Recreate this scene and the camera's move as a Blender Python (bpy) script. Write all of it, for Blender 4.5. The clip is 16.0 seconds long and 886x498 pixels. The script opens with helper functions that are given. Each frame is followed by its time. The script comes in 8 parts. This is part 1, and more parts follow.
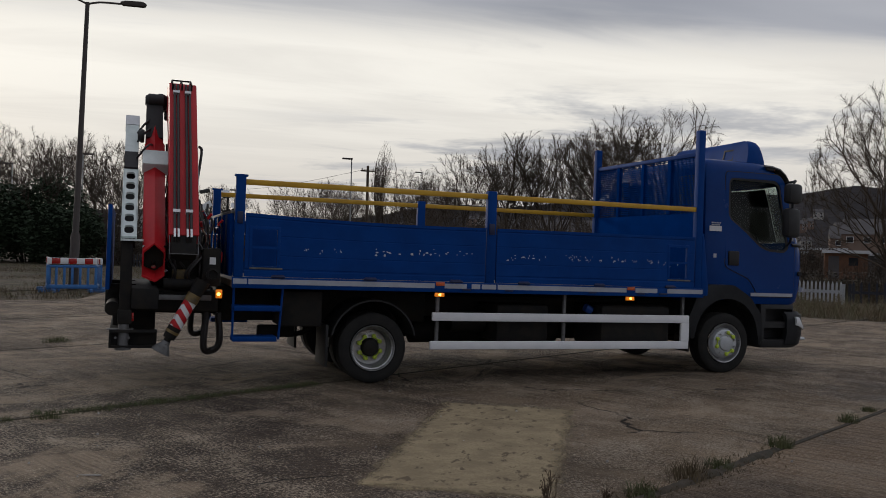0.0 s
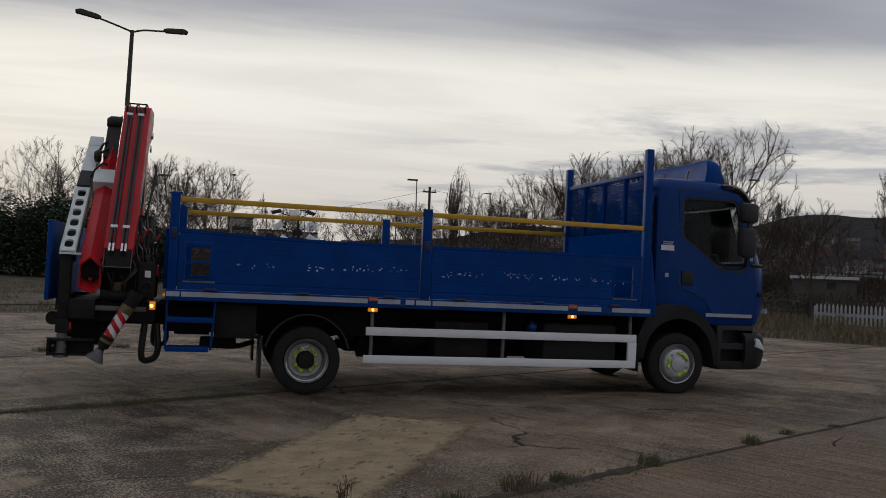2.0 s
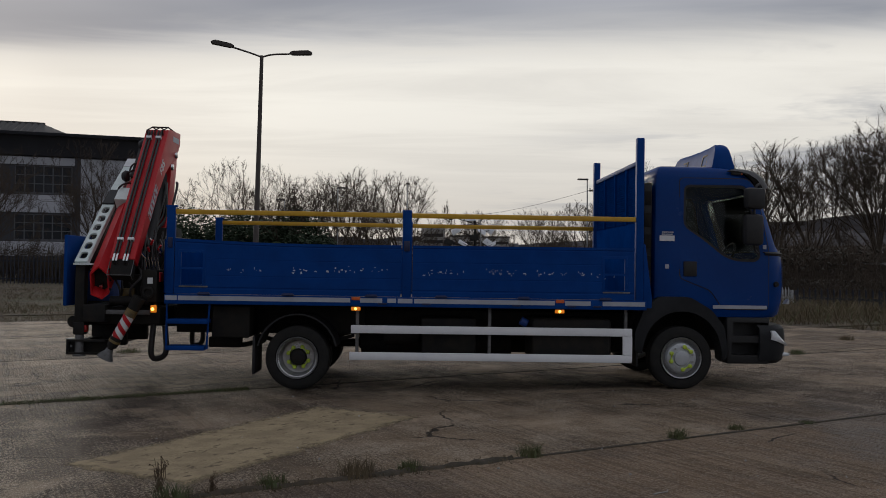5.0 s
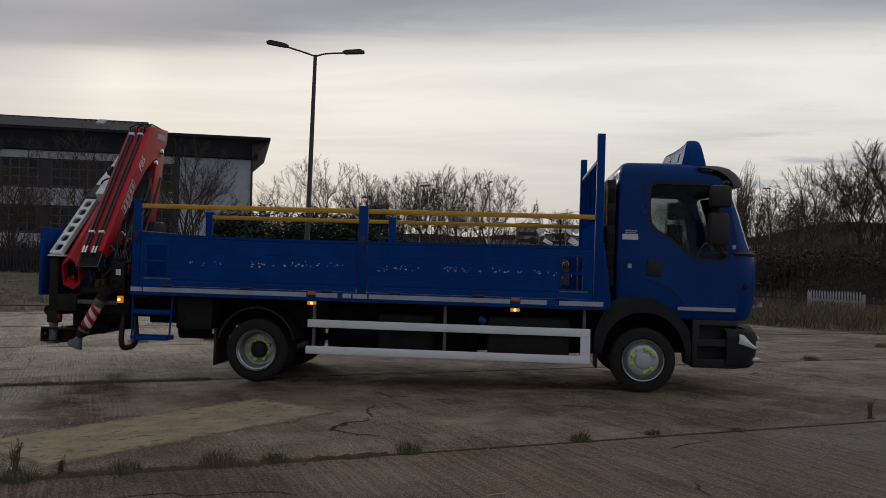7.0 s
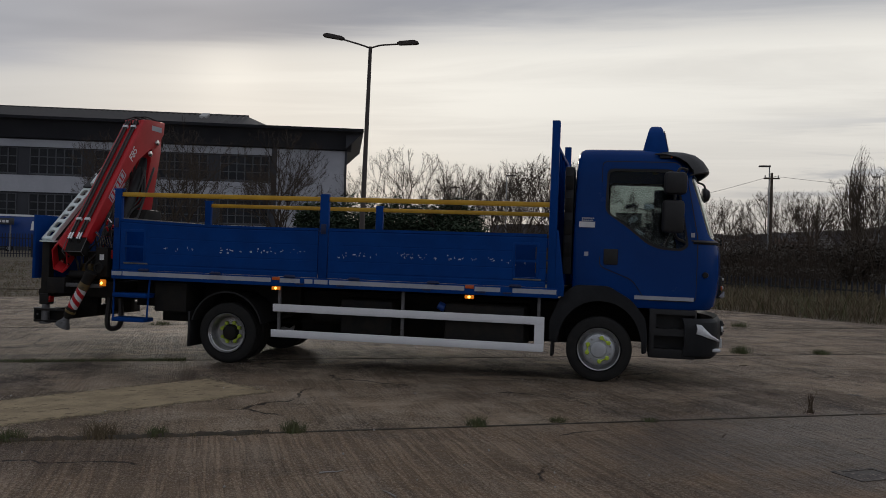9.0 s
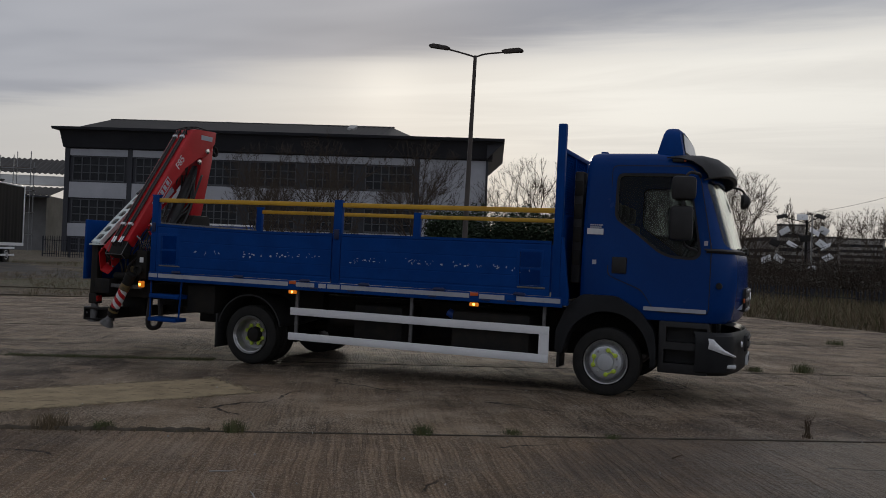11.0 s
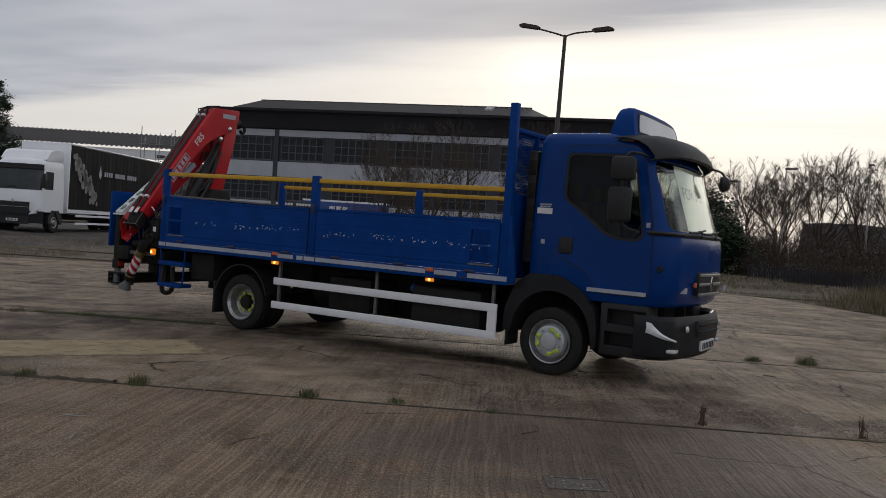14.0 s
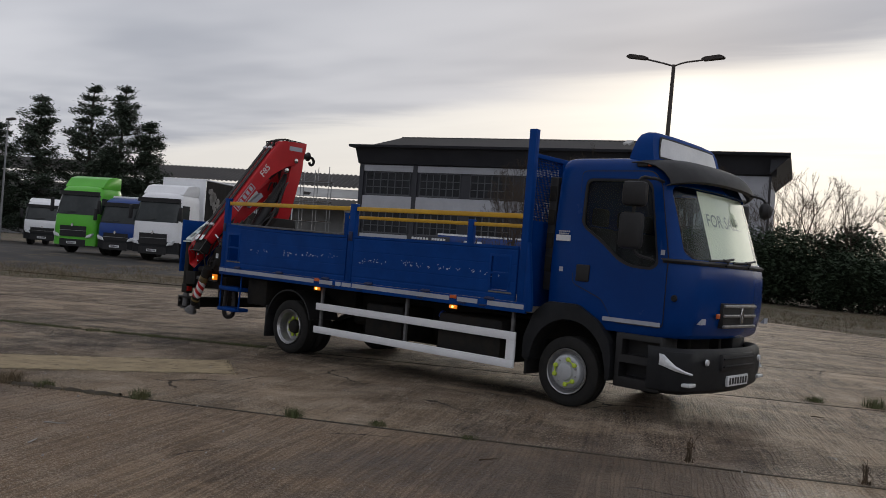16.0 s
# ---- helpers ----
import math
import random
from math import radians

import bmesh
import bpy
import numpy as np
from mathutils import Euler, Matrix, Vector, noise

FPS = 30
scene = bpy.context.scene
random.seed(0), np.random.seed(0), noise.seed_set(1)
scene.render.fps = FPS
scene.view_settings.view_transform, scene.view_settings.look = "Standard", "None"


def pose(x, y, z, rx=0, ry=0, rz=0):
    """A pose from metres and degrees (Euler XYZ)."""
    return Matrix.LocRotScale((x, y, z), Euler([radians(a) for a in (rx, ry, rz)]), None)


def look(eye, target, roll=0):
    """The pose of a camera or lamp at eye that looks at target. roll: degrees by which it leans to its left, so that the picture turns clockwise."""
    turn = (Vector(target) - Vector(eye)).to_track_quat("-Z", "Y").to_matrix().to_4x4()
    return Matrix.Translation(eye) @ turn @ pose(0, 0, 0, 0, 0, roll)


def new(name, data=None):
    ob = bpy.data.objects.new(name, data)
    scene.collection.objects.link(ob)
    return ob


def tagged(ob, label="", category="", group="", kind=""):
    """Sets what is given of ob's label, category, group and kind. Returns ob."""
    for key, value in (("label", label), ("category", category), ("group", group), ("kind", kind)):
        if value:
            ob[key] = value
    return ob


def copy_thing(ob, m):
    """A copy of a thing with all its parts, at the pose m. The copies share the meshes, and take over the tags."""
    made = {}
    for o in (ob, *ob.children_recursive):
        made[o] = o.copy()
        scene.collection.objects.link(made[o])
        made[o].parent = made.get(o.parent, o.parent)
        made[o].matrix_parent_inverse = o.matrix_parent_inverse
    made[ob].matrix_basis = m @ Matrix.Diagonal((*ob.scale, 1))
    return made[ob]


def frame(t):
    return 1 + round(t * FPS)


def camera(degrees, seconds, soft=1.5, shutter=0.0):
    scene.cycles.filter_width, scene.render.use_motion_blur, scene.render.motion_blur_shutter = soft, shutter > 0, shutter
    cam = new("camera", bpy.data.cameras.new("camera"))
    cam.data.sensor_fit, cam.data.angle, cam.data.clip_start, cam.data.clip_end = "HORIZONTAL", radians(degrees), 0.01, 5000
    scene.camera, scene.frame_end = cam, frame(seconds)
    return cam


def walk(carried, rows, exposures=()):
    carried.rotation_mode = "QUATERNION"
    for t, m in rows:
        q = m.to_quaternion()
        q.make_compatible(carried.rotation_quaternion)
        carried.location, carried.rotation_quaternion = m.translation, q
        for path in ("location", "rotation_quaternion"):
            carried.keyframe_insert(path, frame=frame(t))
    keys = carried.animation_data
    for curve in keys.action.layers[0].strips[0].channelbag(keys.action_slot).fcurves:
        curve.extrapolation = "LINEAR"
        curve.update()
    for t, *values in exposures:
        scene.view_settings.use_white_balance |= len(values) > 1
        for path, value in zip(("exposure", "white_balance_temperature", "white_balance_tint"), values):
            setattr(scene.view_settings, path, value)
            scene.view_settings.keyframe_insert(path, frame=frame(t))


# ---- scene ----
cam = camera(53.8, 16.0, soft=0.9)
ROWS = [
    (0.0, -2.498, -10.135, 1.416, 90.114, -1.505, -19.935),
    (0.5, -2.148, -10.356, 1.420, 90.636, -1.560, -18.093),
    (1.0, -1.741, -10.500, 1.431, 91.325, -1.192, -16.962),
    (1.5, -1.382, -10.699, 1.429, 91.423, -1.157, -15.963),
    (2.0, -1.028, -10.804, 1.412, 91.353, -2.058, -14.731),
    (2.5, -0.622, -11.010, 1.401, 91.463, -2.304, -12.485),
    (3.0, -0.224, -11.164, 1.398, 91.289, -2.186, -10.038),
    (3.5, 0.178, -11.233, 1.402, 91.014, -1.664, -8.651),
    (4.0, 0.565, -11.394, 1.405, 91.153, -0.809, -6.260),
    (6.5, 2.621, -11.422, 1.416, 91.283, -0.988, 3.033),
    (7.0, 3.027, -11.348, 1.407, 91.087, -1.089, 4.514),
    (7.5, 3.455, -11.354, 1.409, 91.138, -1.183, 5.826),
    (8.0, 3.875, -11.323, 1.406, 90.841, -1.466, 7.741),
    (10.5, 5.937, -10.877, 1.415, 90.044, -1.429, 17.935),
    (11.0, 6.309, -10.668, 1.418, 90.640, -2.121, 21.133),
    (11.5, 6.737, -10.571, 1.411, 90.222, -2.503, 23.096),
    (12.0, 7.101, -10.407, 1.402, 89.491, -1.996, 24.388),
    (12.5, 7.474, -10.361, 1.420, 88.942, -2.218, 25.760),
    (13.0, 7.784, -10.256, 1.446, 88.050, -2.981, 27.946),
    (13.5, 8.066, -10.083, 1.470, 87.906, -3.603, 29.521),
    (14.0, 8.378, -9.931, 1.470, 88.926, -3.649, 30.780),
    (14.5, 8.693, -9.770, 1.478, 89.524, -3.344, 33.252),
    (15.0, 8.992, -9.555, 1.484, 90.377, -3.040, 35.835),
    (15.5, 9.306, -9.385, 1.483, 90.796, -4.284, 37.892),
    (16.0, 9.522, -9.129, 1.463, 90.624, -4.177, 40.226),
]
walk(cam, [(t, pose(x, y, z, rx, ry, rz)) for t, x, y, z, rx, ry, rz in ROWS],
     exposures=[(0.0, 0.20, 6500, 10), (2.0, 0.11, 6500, 10), (4.0, 0.10, 6500, 10), (8.0, 0.08, 6450, 10), (11.0, 0.08, 6450, 10), (12.0, 0.20, 6550, 10), (13.0, 0.46, 6600, 10),
                (13.5, 0.60, 6600, 10), (14.3, 0.46, 6600, 10), (15.5, 0.46, 6600, 10), (16.0, 0.60, 6650, 10)])
GROUND = -0.02

# ---- sky and sun ----
SUN_AZ, SUN_EL = -25.5, 11.4
world = bpy.data.worlds.new("world")
scene.world = world
world.use_nodes = True


class Nodes:
    """Short way to chain shader nodes."""

    def __init__(self, tree):
        self.tree = tree
        tree.nodes.clear()

    def add(self, kind, sockets=None, operation=None, blend=None, data=None, interp=None):
        node = self.tree.nodes.new(kind)
        if operation:
            node.operation = operation
        if data:
            node.data_type = data
        if blend:
            node.blend_type = blend
        if interp:
            node.interpolation_type = interp
        for key, value in (sockets or {}).items():
            if isinstance(value, bpy.types.NodeSocket):
                self.tree.links.new(value, node.inputs[key])
            else:
                node.inputs[key].default_value = value
        return node

    def math(self, op, a, b=0.0, c=0.0):
        return self.add("ShaderNodeMath", {0: a, 1: b, 2: c}, operation=op).outputs[0]

    def smooth(self, value, lo, hi, a=0.0, b=1.0):
        n = self.add("ShaderNodeMapRange", {0: value, 1: lo, 2: hi, 3: a, 4: b}, interp="SMOOTHSTEP")
        return n.outputs[0]

    def mix(self, fac, a, b, blend="MIX"):
        n = self.add("ShaderNodeMix", {0: fac, 6: a, 7: b}, data="RGBA", blend=blend)
        return n.outputs[2]

    def noise(self, vec, scale, detail=4.0, rough=0.55, distortion=0.0):
        n = self.add("ShaderNodeTexNoise", {"Vector": vec, "Scale": scale, "Detail": detail, "Roughness": rough, "Distortion": distortion})
        return n.outputs["Fac"]

    def xyz(self, x, y, z=0.0):
        return self.add("ShaderNodeCombineXYZ", {0: x, 1: y, 2: z}).outputs[0]


def build_sky():
    n = Nodes(world.node_tree)
    way = n.add("ShaderNodeTexCoord").outputs["Generated"]
    sep = n.add("ShaderNodeSeparateXYZ", {0: way})
    x, y, z = sep.outputs
    up = n.math("MAXIMUM", z, 0.012)
    u, v = n.math("DIVIDE", x, up), n.math("DIVIDE", y, up)
    # the cloud deck ends along one straight front, far off in +y; thin cloud beyond it
    streak = n.noise(n.xyz(n.math("MULTIPLY", u, 0.22), n.math("MULTIPLY", v, 0.6)), 1.6, 6.0, 0.6, 0.6)
    broken = n.noise(n.xyz(n.math("MULTIPLY", u, 0.35), n.math("MULTIPLY", v, 0.42)), 1.0, 6.0, 0.62, 0.4)
    front = n.math("ADD", n.math("ADD", v, n.math("MULTIPLY", u, 0.19)), n.math("MULTIPLY", n.math("SUBTRACT", streak, 0.5), 1.5))
    open_sky = n.smooth(front, 3.25, 4.35)
    # ragged grey clouds over the brighter part, to the right of the sun
    right = n.smooth(u, 0.3, 3.2)
    rag = n.math("MULTIPLY", n.smooth(broken, 0.47, 0.60), n.math("MULTIPLY", right, n.smooth(z, 0.03, 0.1)))
    open_sky = n.math("MULTIPLY", open_sky, n.math("SUBTRACT", 1.0, n.math("MULTIPLY", rag, 0.75)))
    low = n.smooth(z, 0.0, 0.2)
    thin = n.mix(low, (0.53, 0.495, 0.465, 1), (0.85, 0.82, 0.755, 1))
    thin = n.mix(n.math("MULTIPLY", n.smooth(streak, 0.35, 0.70), 0.5), thin, (0.60, 0.575, 0.54, 1))
    deck_tone = n.smooth(n.noise(n.xyz(n.math("MULTIPLY", u, 0.5), v), 0.9, 3.0, 0.45), 0.3, 0.7)
    deck = n.mix(deck_tone, (0.275, 0.29, 0.335, 1), (0.425, 0.435, 0.475, 1))
    # out of view, deck dimmed behind and brightened right and overhead as added light
    deck_gain = n.math("MULTIPLY", n.smooth(y, -0.75, 0.25, 0.86, 1.0), n.math("MULTIPLY", n.smooth(x, -0.93, -0.66, 1.0, 0.92), n.smooth(n.math("SUBTRACT", x, n.math("MULTIPLY", y, 0.6)), 0.5, 1.0, 1.0, 1.45)))
    deck_gain = n.math("MULTIPLY", deck_gain, n.smooth(z, 0.34, 0.8, 1.0, 1.4))
    deck = n.mix(1.0, deck, n.add("ShaderNodeCombineColor", {0: deck_gain, 1: deck_gain, 2: deck_gain}).outputs[0], "MULTIPLY")
    cloud = n.mix(open_sky, deck, thin)
    # the glow of the sun through thin cloud
    a, e = radians(SUN_AZ), radians(SUN_EL)
    sun_way = (math.sin(a) * math.cos(e), math.cos(a) * math.cos(e), math.sin(e))
    near = n.add("ShaderNodeVectorMath", {0: way, 1: sun_way}, operation="DOT_PRODUCT").outputs["Value"]
    near = n.math("MAXIMUM", near, 0.0)
    wide = n.math("MULTIPLY", n.math("POWER", near, 14.0), n.math("MULTIPLY", open_sky, 0.05))
    tight = n.math("MULTIPLY", n.math("POWER", near, 900.0), n.math("MULTIPLY", n.math("ADD", open_sky, 0.1), 0.10))
    left = n.smooth(x, -0.12, -0.66)
    thin_left = n.mix(low, (0.47, 0.46, 0.455, 1), (0.42, 0.42, 0.43, 1))
    cloud = n.mix(n.math("MULTIPLY", n.math("MULTIPLY", left, open_sky), 0.75), cloud, thin_left)
    glow = n.math("ADD", wide, tight)
    cloud = n.mix(1.0, cloud, n.mix(glow, (0, 0, 0, 1), (1.0, 0.93, 0.78, 1)), "ADD")
    cloud = n.mix(n.smooth(z, -0.08, -0.01), (0.16, 0.15, 0.14, 1), cloud)
    back = n.add("ShaderNodeBackground", {0: cloud, 1: 1.0})
    clear = n.add("ShaderNodeTexSky")
    clear.sky_type, clear.sun_disc = "NISHITA", False
    clear.sun_elevation, clear.sun_rotation = radians(SUN_EL), radians(SUN_AZ)
    blue = n.add("ShaderNodeBackground", {0: clear.outputs[0], 1: 0.05})
    both = n.add("ShaderNodeMixShader", {0: 0.93, 1: blue.outputs[0], 2: back.outputs[0]})
    n.add("ShaderNodeOutputWorld", {0: both.outputs[0]})


build_sky()
sun = new("sun", bpy.data.lights.new("sun", "SUN"))
sun.data.energy, sun.data.angle, sun.data.color = 0.9, radians(12), (1.0, 0.92, 0.8)
sun.matrix_world = look((0, 0, 60), (-20 * math.sin(radians(SUN_AZ)), -20 * math.cos(radians(SUN_AZ)), 60 - 20 * math.tan(radians(SUN_EL))))

# ---- materials ----


def surface(name, base, second=None, rough=0.6, metal=0.0, scale=6.0, fine=60.0, bump=0.15, wear=None, wear_at=0.62, coat=0.0, distance=0.004, per_piece=0.0, rough_var=0.15, spec=0.5):
    """A procedural surface: two tones at two scales, varied gloss, fine relief, and worn or dirty spots."""
    m = bpy.data.materials.new(name)
    m.use_nodes = True
    n = Nodes(m.node_tree)
    at = n.add("ShaderNodeTexCoord").outputs["Object"]
    second = second or tuple(c * 0.7 for c in base)
    big, small = n.noise(at, scale, 5.0, 0.6), n.noise(at, fine, 3.0, 0.6)
    colour = n.mix(n.smooth(big, 0.3, 0.7), (*base, 1), (*second, 1))
    colour = n.mix(n.math("MULTIPLY", small, 0.35), colour, (*(c * 0.55 for c in base), 1))
    if wear:
        spots = n.noise(at, scale * 2.3, 8.0, 0.7)
        colour = n.mix(n.smooth(spots, wear_at, wear_at + 0.08), colour, (*wear, 1))
    if per_piece:
        info = n.add("ShaderNodeObjectInfo").outputs["Random"]
        colour = n.mix(n.math("MULTIPLY", info, per_piece), colour, (*(c * 0.4 for c in base), 1))
    gloss = n.math("ADD", rough - rough_var / 2, n.math("MULTIPLY", big, rough_var))
    relief = n.add("ShaderNodeBump", {"Strength": bump, "Distance": distance, "Height": n.math("ADD", small, n.math("MULTIPLY", big, 0.5))})
    s = n.add("ShaderNodeBsdfPrincipled", {"Base Color": colour, "Roughness": gloss, "Metallic": metal, "Coat Weight": coat, "Coat Roughness": 0.12, "Specular IOR Level": spec, "Normal": relief.outputs[0]})
    n.add("ShaderNodeOutputMaterial", {0: s.outputs[0]})
    return m


def lit(name, colour, strength):
    m = bpy.data.materials.new(name)
    m.use_nodes = True
    n = Nodes(m.node_tree)
    s = n.add("ShaderNodeBsdfPrincipled", {"Base Color": (*colour, 1), "Roughness": 0.25, "Emission Color": (*colour, 1), "Emission Strength": strength})
    n.add("ShaderNodeOutputMaterial", {0: s.outputs[0]})
    return m


def clear_glass(name, tint, alpha_mix):
    """Thin glazing: lets light straight through, tinted, with mirror gloss on top."""
    m = bpy.data.materials.new(name)
    m.use_nodes = True
    n = Nodes(m.node_tree)
    see = n.add("ShaderNodeBsdfTransparent", {0: (*tint, 1)})
    shine = n.add("ShaderNodeBsdfGlossy", {0: (1, 1, 1, 1), 1: 0.03})
    facing = n.add("ShaderNodeLayerWeight", {0: 0.5}).outputs["Facing"]
    fac = n.math("ADD", n.math("MULTIPLY", n.math("POWER", facing, 5.0), 0.9), alpha_mix)
    mix = n.add("ShaderNodeMixShader", {0: fac, 1: see.outputs[0], 2: shine.outputs[0]})
    n.add("ShaderNodeOutputMaterial", {0: mix.outputs[0]})
    return m


def concrete_material(name, pale, dark):
    """Old yard concrete: groups of tamped grooves, worn aggregate showing as pale and dark stones, dirt and damp, and
    shade painted in under the truck.
    """
    m = bpy.data.materials.new(name)
    m.use_nodes = True
    n = Nodes(m.node_tree)
    at = n.add("ShaderNodeTexCoord").outputs["Object"]
    turned = n.add("ShaderNodeMapping", {"Vector": at, "Rotation": (0, 0, radians(-27))}).outputs[0]
    sep = n.add("ShaderNodeSeparateXYZ", {0: turned})
    along, across = sep.outputs[0], sep.outputs[1]
    info = n.add("ShaderNodeObjectInfo").outputs["Random"]
    big = n.noise(at, 0.35, 6.0, 0.62)
    mid = n.noise(at, 1.9, 7.0, 0.68)
    swept = n.noise(n.xyz(n.math("MULTIPLY", along, 2.6), n.math("MULTIPLY", across, 0.55)), 1.0, 6.0, 0.65)
    grit = n.noise(at, 21.0, 5.0, 0.75)
    # worn or dirty: two tones in patches of a stride and of a hand
    tone = n.math("ADD", n.math("MULTIPLY", mid, 0.55), n.math("ADD", n.math("MULTIPLY", big, 0.5), n.math("ADD", n.math("MULTIPLY", swept, 0.45), n.math("MULTIPLY", info, 0.16))))
    worn = n.smooth(tone, 0.98, 0.62)
    colour = n.mix(worn, (*dark, 1), (*pale, 1))
    colour = n.mix(n.math("MULTIPLY", n.smooth(grit, 0.50, 0.36), 0.6), colour, (*(c * 0.45 for c in dark), 1))
    # grooves tamped across the strip, in groups, partly worn away
    bend = n.math("MULTIPLY", n.noise(at, 0.7, 3.0), 0.12)
    line = n.noise(n.xyz(n.math("MULTIPLY", n.math("ADD", along, bend), 17.0), n.math("MULTIPLY", across, 0.7)), 1.0, 2.0, 0.5)
    fine_line = n.math("SINE", n.math("ADD", n.math("MULTIPLY", n.math("ADD", along, bend), 150.0), n.math("MULTIPLY", n.noise(at, 3.0, 3.0), 5.0)))
    first_pour = n.smooth(across, -5.22, -5.30)
    groups = n.smooth(n.noise(n.xyz(n.math("MULTIPLY", along, 0.9), n.math("MULTIPLY", across, 0.42)), 1.0, 5.0, 0.6), 0.38, 0.54)
    groups = n.math("MAXIMUM", groups, n.math("MULTIPLY", first_pour, 0.75))
    groove = n.math("MULTIPLY", groups, n.math("MAXIMUM", n.smooth(line, 0.51, 0.57), n.math("MULTIPLY", n.smooth(fine_line, 0.35, 0.95), 0.55)))
    groove = n.math("MULTIPLY", groove, n.smooth(n.noise(at, 9.0, 4.0, 0.7), 0.30, 0.52))
    colour = n.mix(n.math("MULTIPLY", groove, 0.85), colour, (*(c * 0.22 for c in dark), 1))
    drag = n.noise(n.xyz(n.math("MULTIPLY", n.math("ADD", along, bend), 9.0), n.math("MULTIPLY", across, 0.5)), 1.0, 4.0, 0.7)
    colour = n.mix(n.math("MULTIPLY", n.smooth(drag, 0.54, 0.64), 0.5), colour, (*(c * 0.4 for c in dark), 1))
    ridge = n.math("MULTIPLY", groups, n.smooth(line, 0.46, 0.38))
    colour = n.mix(n.math("MULTIPLY", ridge, 0.35), colour, (*(c * 1.15 for c in pale), 1))
    # aggregate: each stone pale, dark or neither
    stones = n.add("ShaderNodeTexVoronoi", {"Vector": at, "Scale": 64.0, "Randomness": 1.0})
    kind = n.add("ShaderNodeSeparateColor", {0: stones.outputs["Color"]})
    core = n.smooth(stones.outputs["Distance"], 0.52, 0.34)
    showing = n.math("ADD", 0.70, n.math("MULTIPLY", n.smooth(tone, 0.95, 0.70), -0.16))
    bright = n.math("MULTIPLY", n.math("GREATER_THAN", kind.outputs[0], showing), core)
    colour = n.mix(n.math("MULTIPLY", bright, n.math("ADD", 0.2, n.math("MULTIPLY", kind.outputs[1], 0.7))), colour, (0.54, 0.44, 0.335, 1))
    pits = n.math("MULTIPLY", n.math("LESS_THAN", kind.outputs[0], 0.24), core)
    colour = n.mix(n.math("MULTIPLY", pits, 0.8), colour, (*(c * 0.25 for c in dark), 1))
    small = n.add("ShaderNodeTexVoronoi", {"Vector": at, "Scale": 135.0, "Randomness": 1.0})
    speck = n.add("ShaderNodeSeparateColor", {0: small.outputs["Color"]})
    colour = n.mix(n.math("MULTIPLY", n.math("GREATER_THAN", speck.outputs[0], 0.84), 0.75), colour, (0.58, 0.49, 0.40, 1))
    colour = n.mix(n.math("MULTIPLY", n.math("LESS_THAN", speck.outputs[0], 0.18), 0.65), colour, (*(c * 0.3 for c in dark), 1))
    # surface worn through in small pale flecks, gathered in drifts
    chips = n.noise(n.xyz(n.math("MULTIPLY", along, 1.5), across), 34.0, 5.0, 0.85)
    drift = n.math("MULTIPLY", n.math("SUBTRACT", n.math("ADD", n.math("MULTIPLY", mid, 0.6), n.math("MULTIPLY", swept, 0.4)), 0.5), 0.55)
    fleck = n.math("MULTIPLY", n.smooth(n.math("ADD", chips, drift), 0.515, 0.565), n.math("SUBTRACT", n.math("ADD", 0.4, grit), n.math("MULTIPLY", first_pour, 0.5)))
    colour = n.mix(n.math("MULTIPLY", n.smooth(n.math("ADD", chips, drift), 0.50, 0.44), 0.65), colour, (*(c * 0.4 for c in dark), 1))
    # the first pour is paler and browner than the rest
    colour = n.mix(n.math("MULTIPLY", first_pour, 0.42), colour, (0.40, 0.275, 0.17, 1))
    # brown soil trodden in, and an old spill that darkened the slabs round the truck's rear
    soil = n.math("ADD", n.noise(at, 0.22, 4.0, 0.6), n.math("MULTIPLY", n.math("SUBTRACT", mid, 0.5), 0.6))
    colour = n.mix(n.math("MULTIPLY", n.smooth(soil, 0.50, 0.64), 0.55), colour, (0.085, 0.058, 0.041, 1))
    away = n.add("ShaderNodeVectorMath", {0: at, 1: (-3.2, -4.4, 0.0)}, operation="DISTANCE").outputs["Value"]
    spill = n.smooth(n.math("ADD", away, n.math("MULTIPLY", n.math("SUBTRACT", n.noise(at, 0.55, 5.0, 0.65), 0.5), 5.0)), 5.6, 2.8)
    colour = n.mix(n.math("MULTIPLY", spill, 0.78), colour, (0.036, 0.027, 0.023, 1))
    # shade where the truck stands, painted into the colour along with wet streaks
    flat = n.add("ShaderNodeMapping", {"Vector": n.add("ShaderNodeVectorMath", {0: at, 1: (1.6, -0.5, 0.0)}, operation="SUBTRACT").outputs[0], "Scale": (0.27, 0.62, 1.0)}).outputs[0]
    shade_and_wet = n.math("ADD", n.add("ShaderNodeVectorMath", {0: flat}, operation="LENGTH").outputs["Value"], n.math("MULTIPLY", n.math("SUBTRACT", n.noise(at, 1.1, 6.0, 0.65), 0.5), 0.9))
    colour = n.mix(n.math("MULTIPLY", n.smooth(shade_and_wet, 1.05, 0.65), 0.7), colour, (0.034, 0.026, 0.021, 1))
    # the sandy, scoured stretch beside the repair
    scoured = n.add("ShaderNodeVectorMath", {0: at, 1: (2.2, -4.0, 0.0)}, operation="DISTANCE").outputs["Value"]
    scoured = n.smooth(n.math("ADD", scoured, n.math("MULTIPLY", n.math("SUBTRACT", n.noise(at, 0.8, 6.0, 0.65), 0.5), 4.0)), 4.2, 1.6)
    scoured = n.math("MULTIPLY", scoured, n.smooth(across, -5.30, -5.22))
    colour = n.mix(n.math("MULTIPLY", scoured, 0.5), colour, (0.32, 0.235, 0.15, 1))
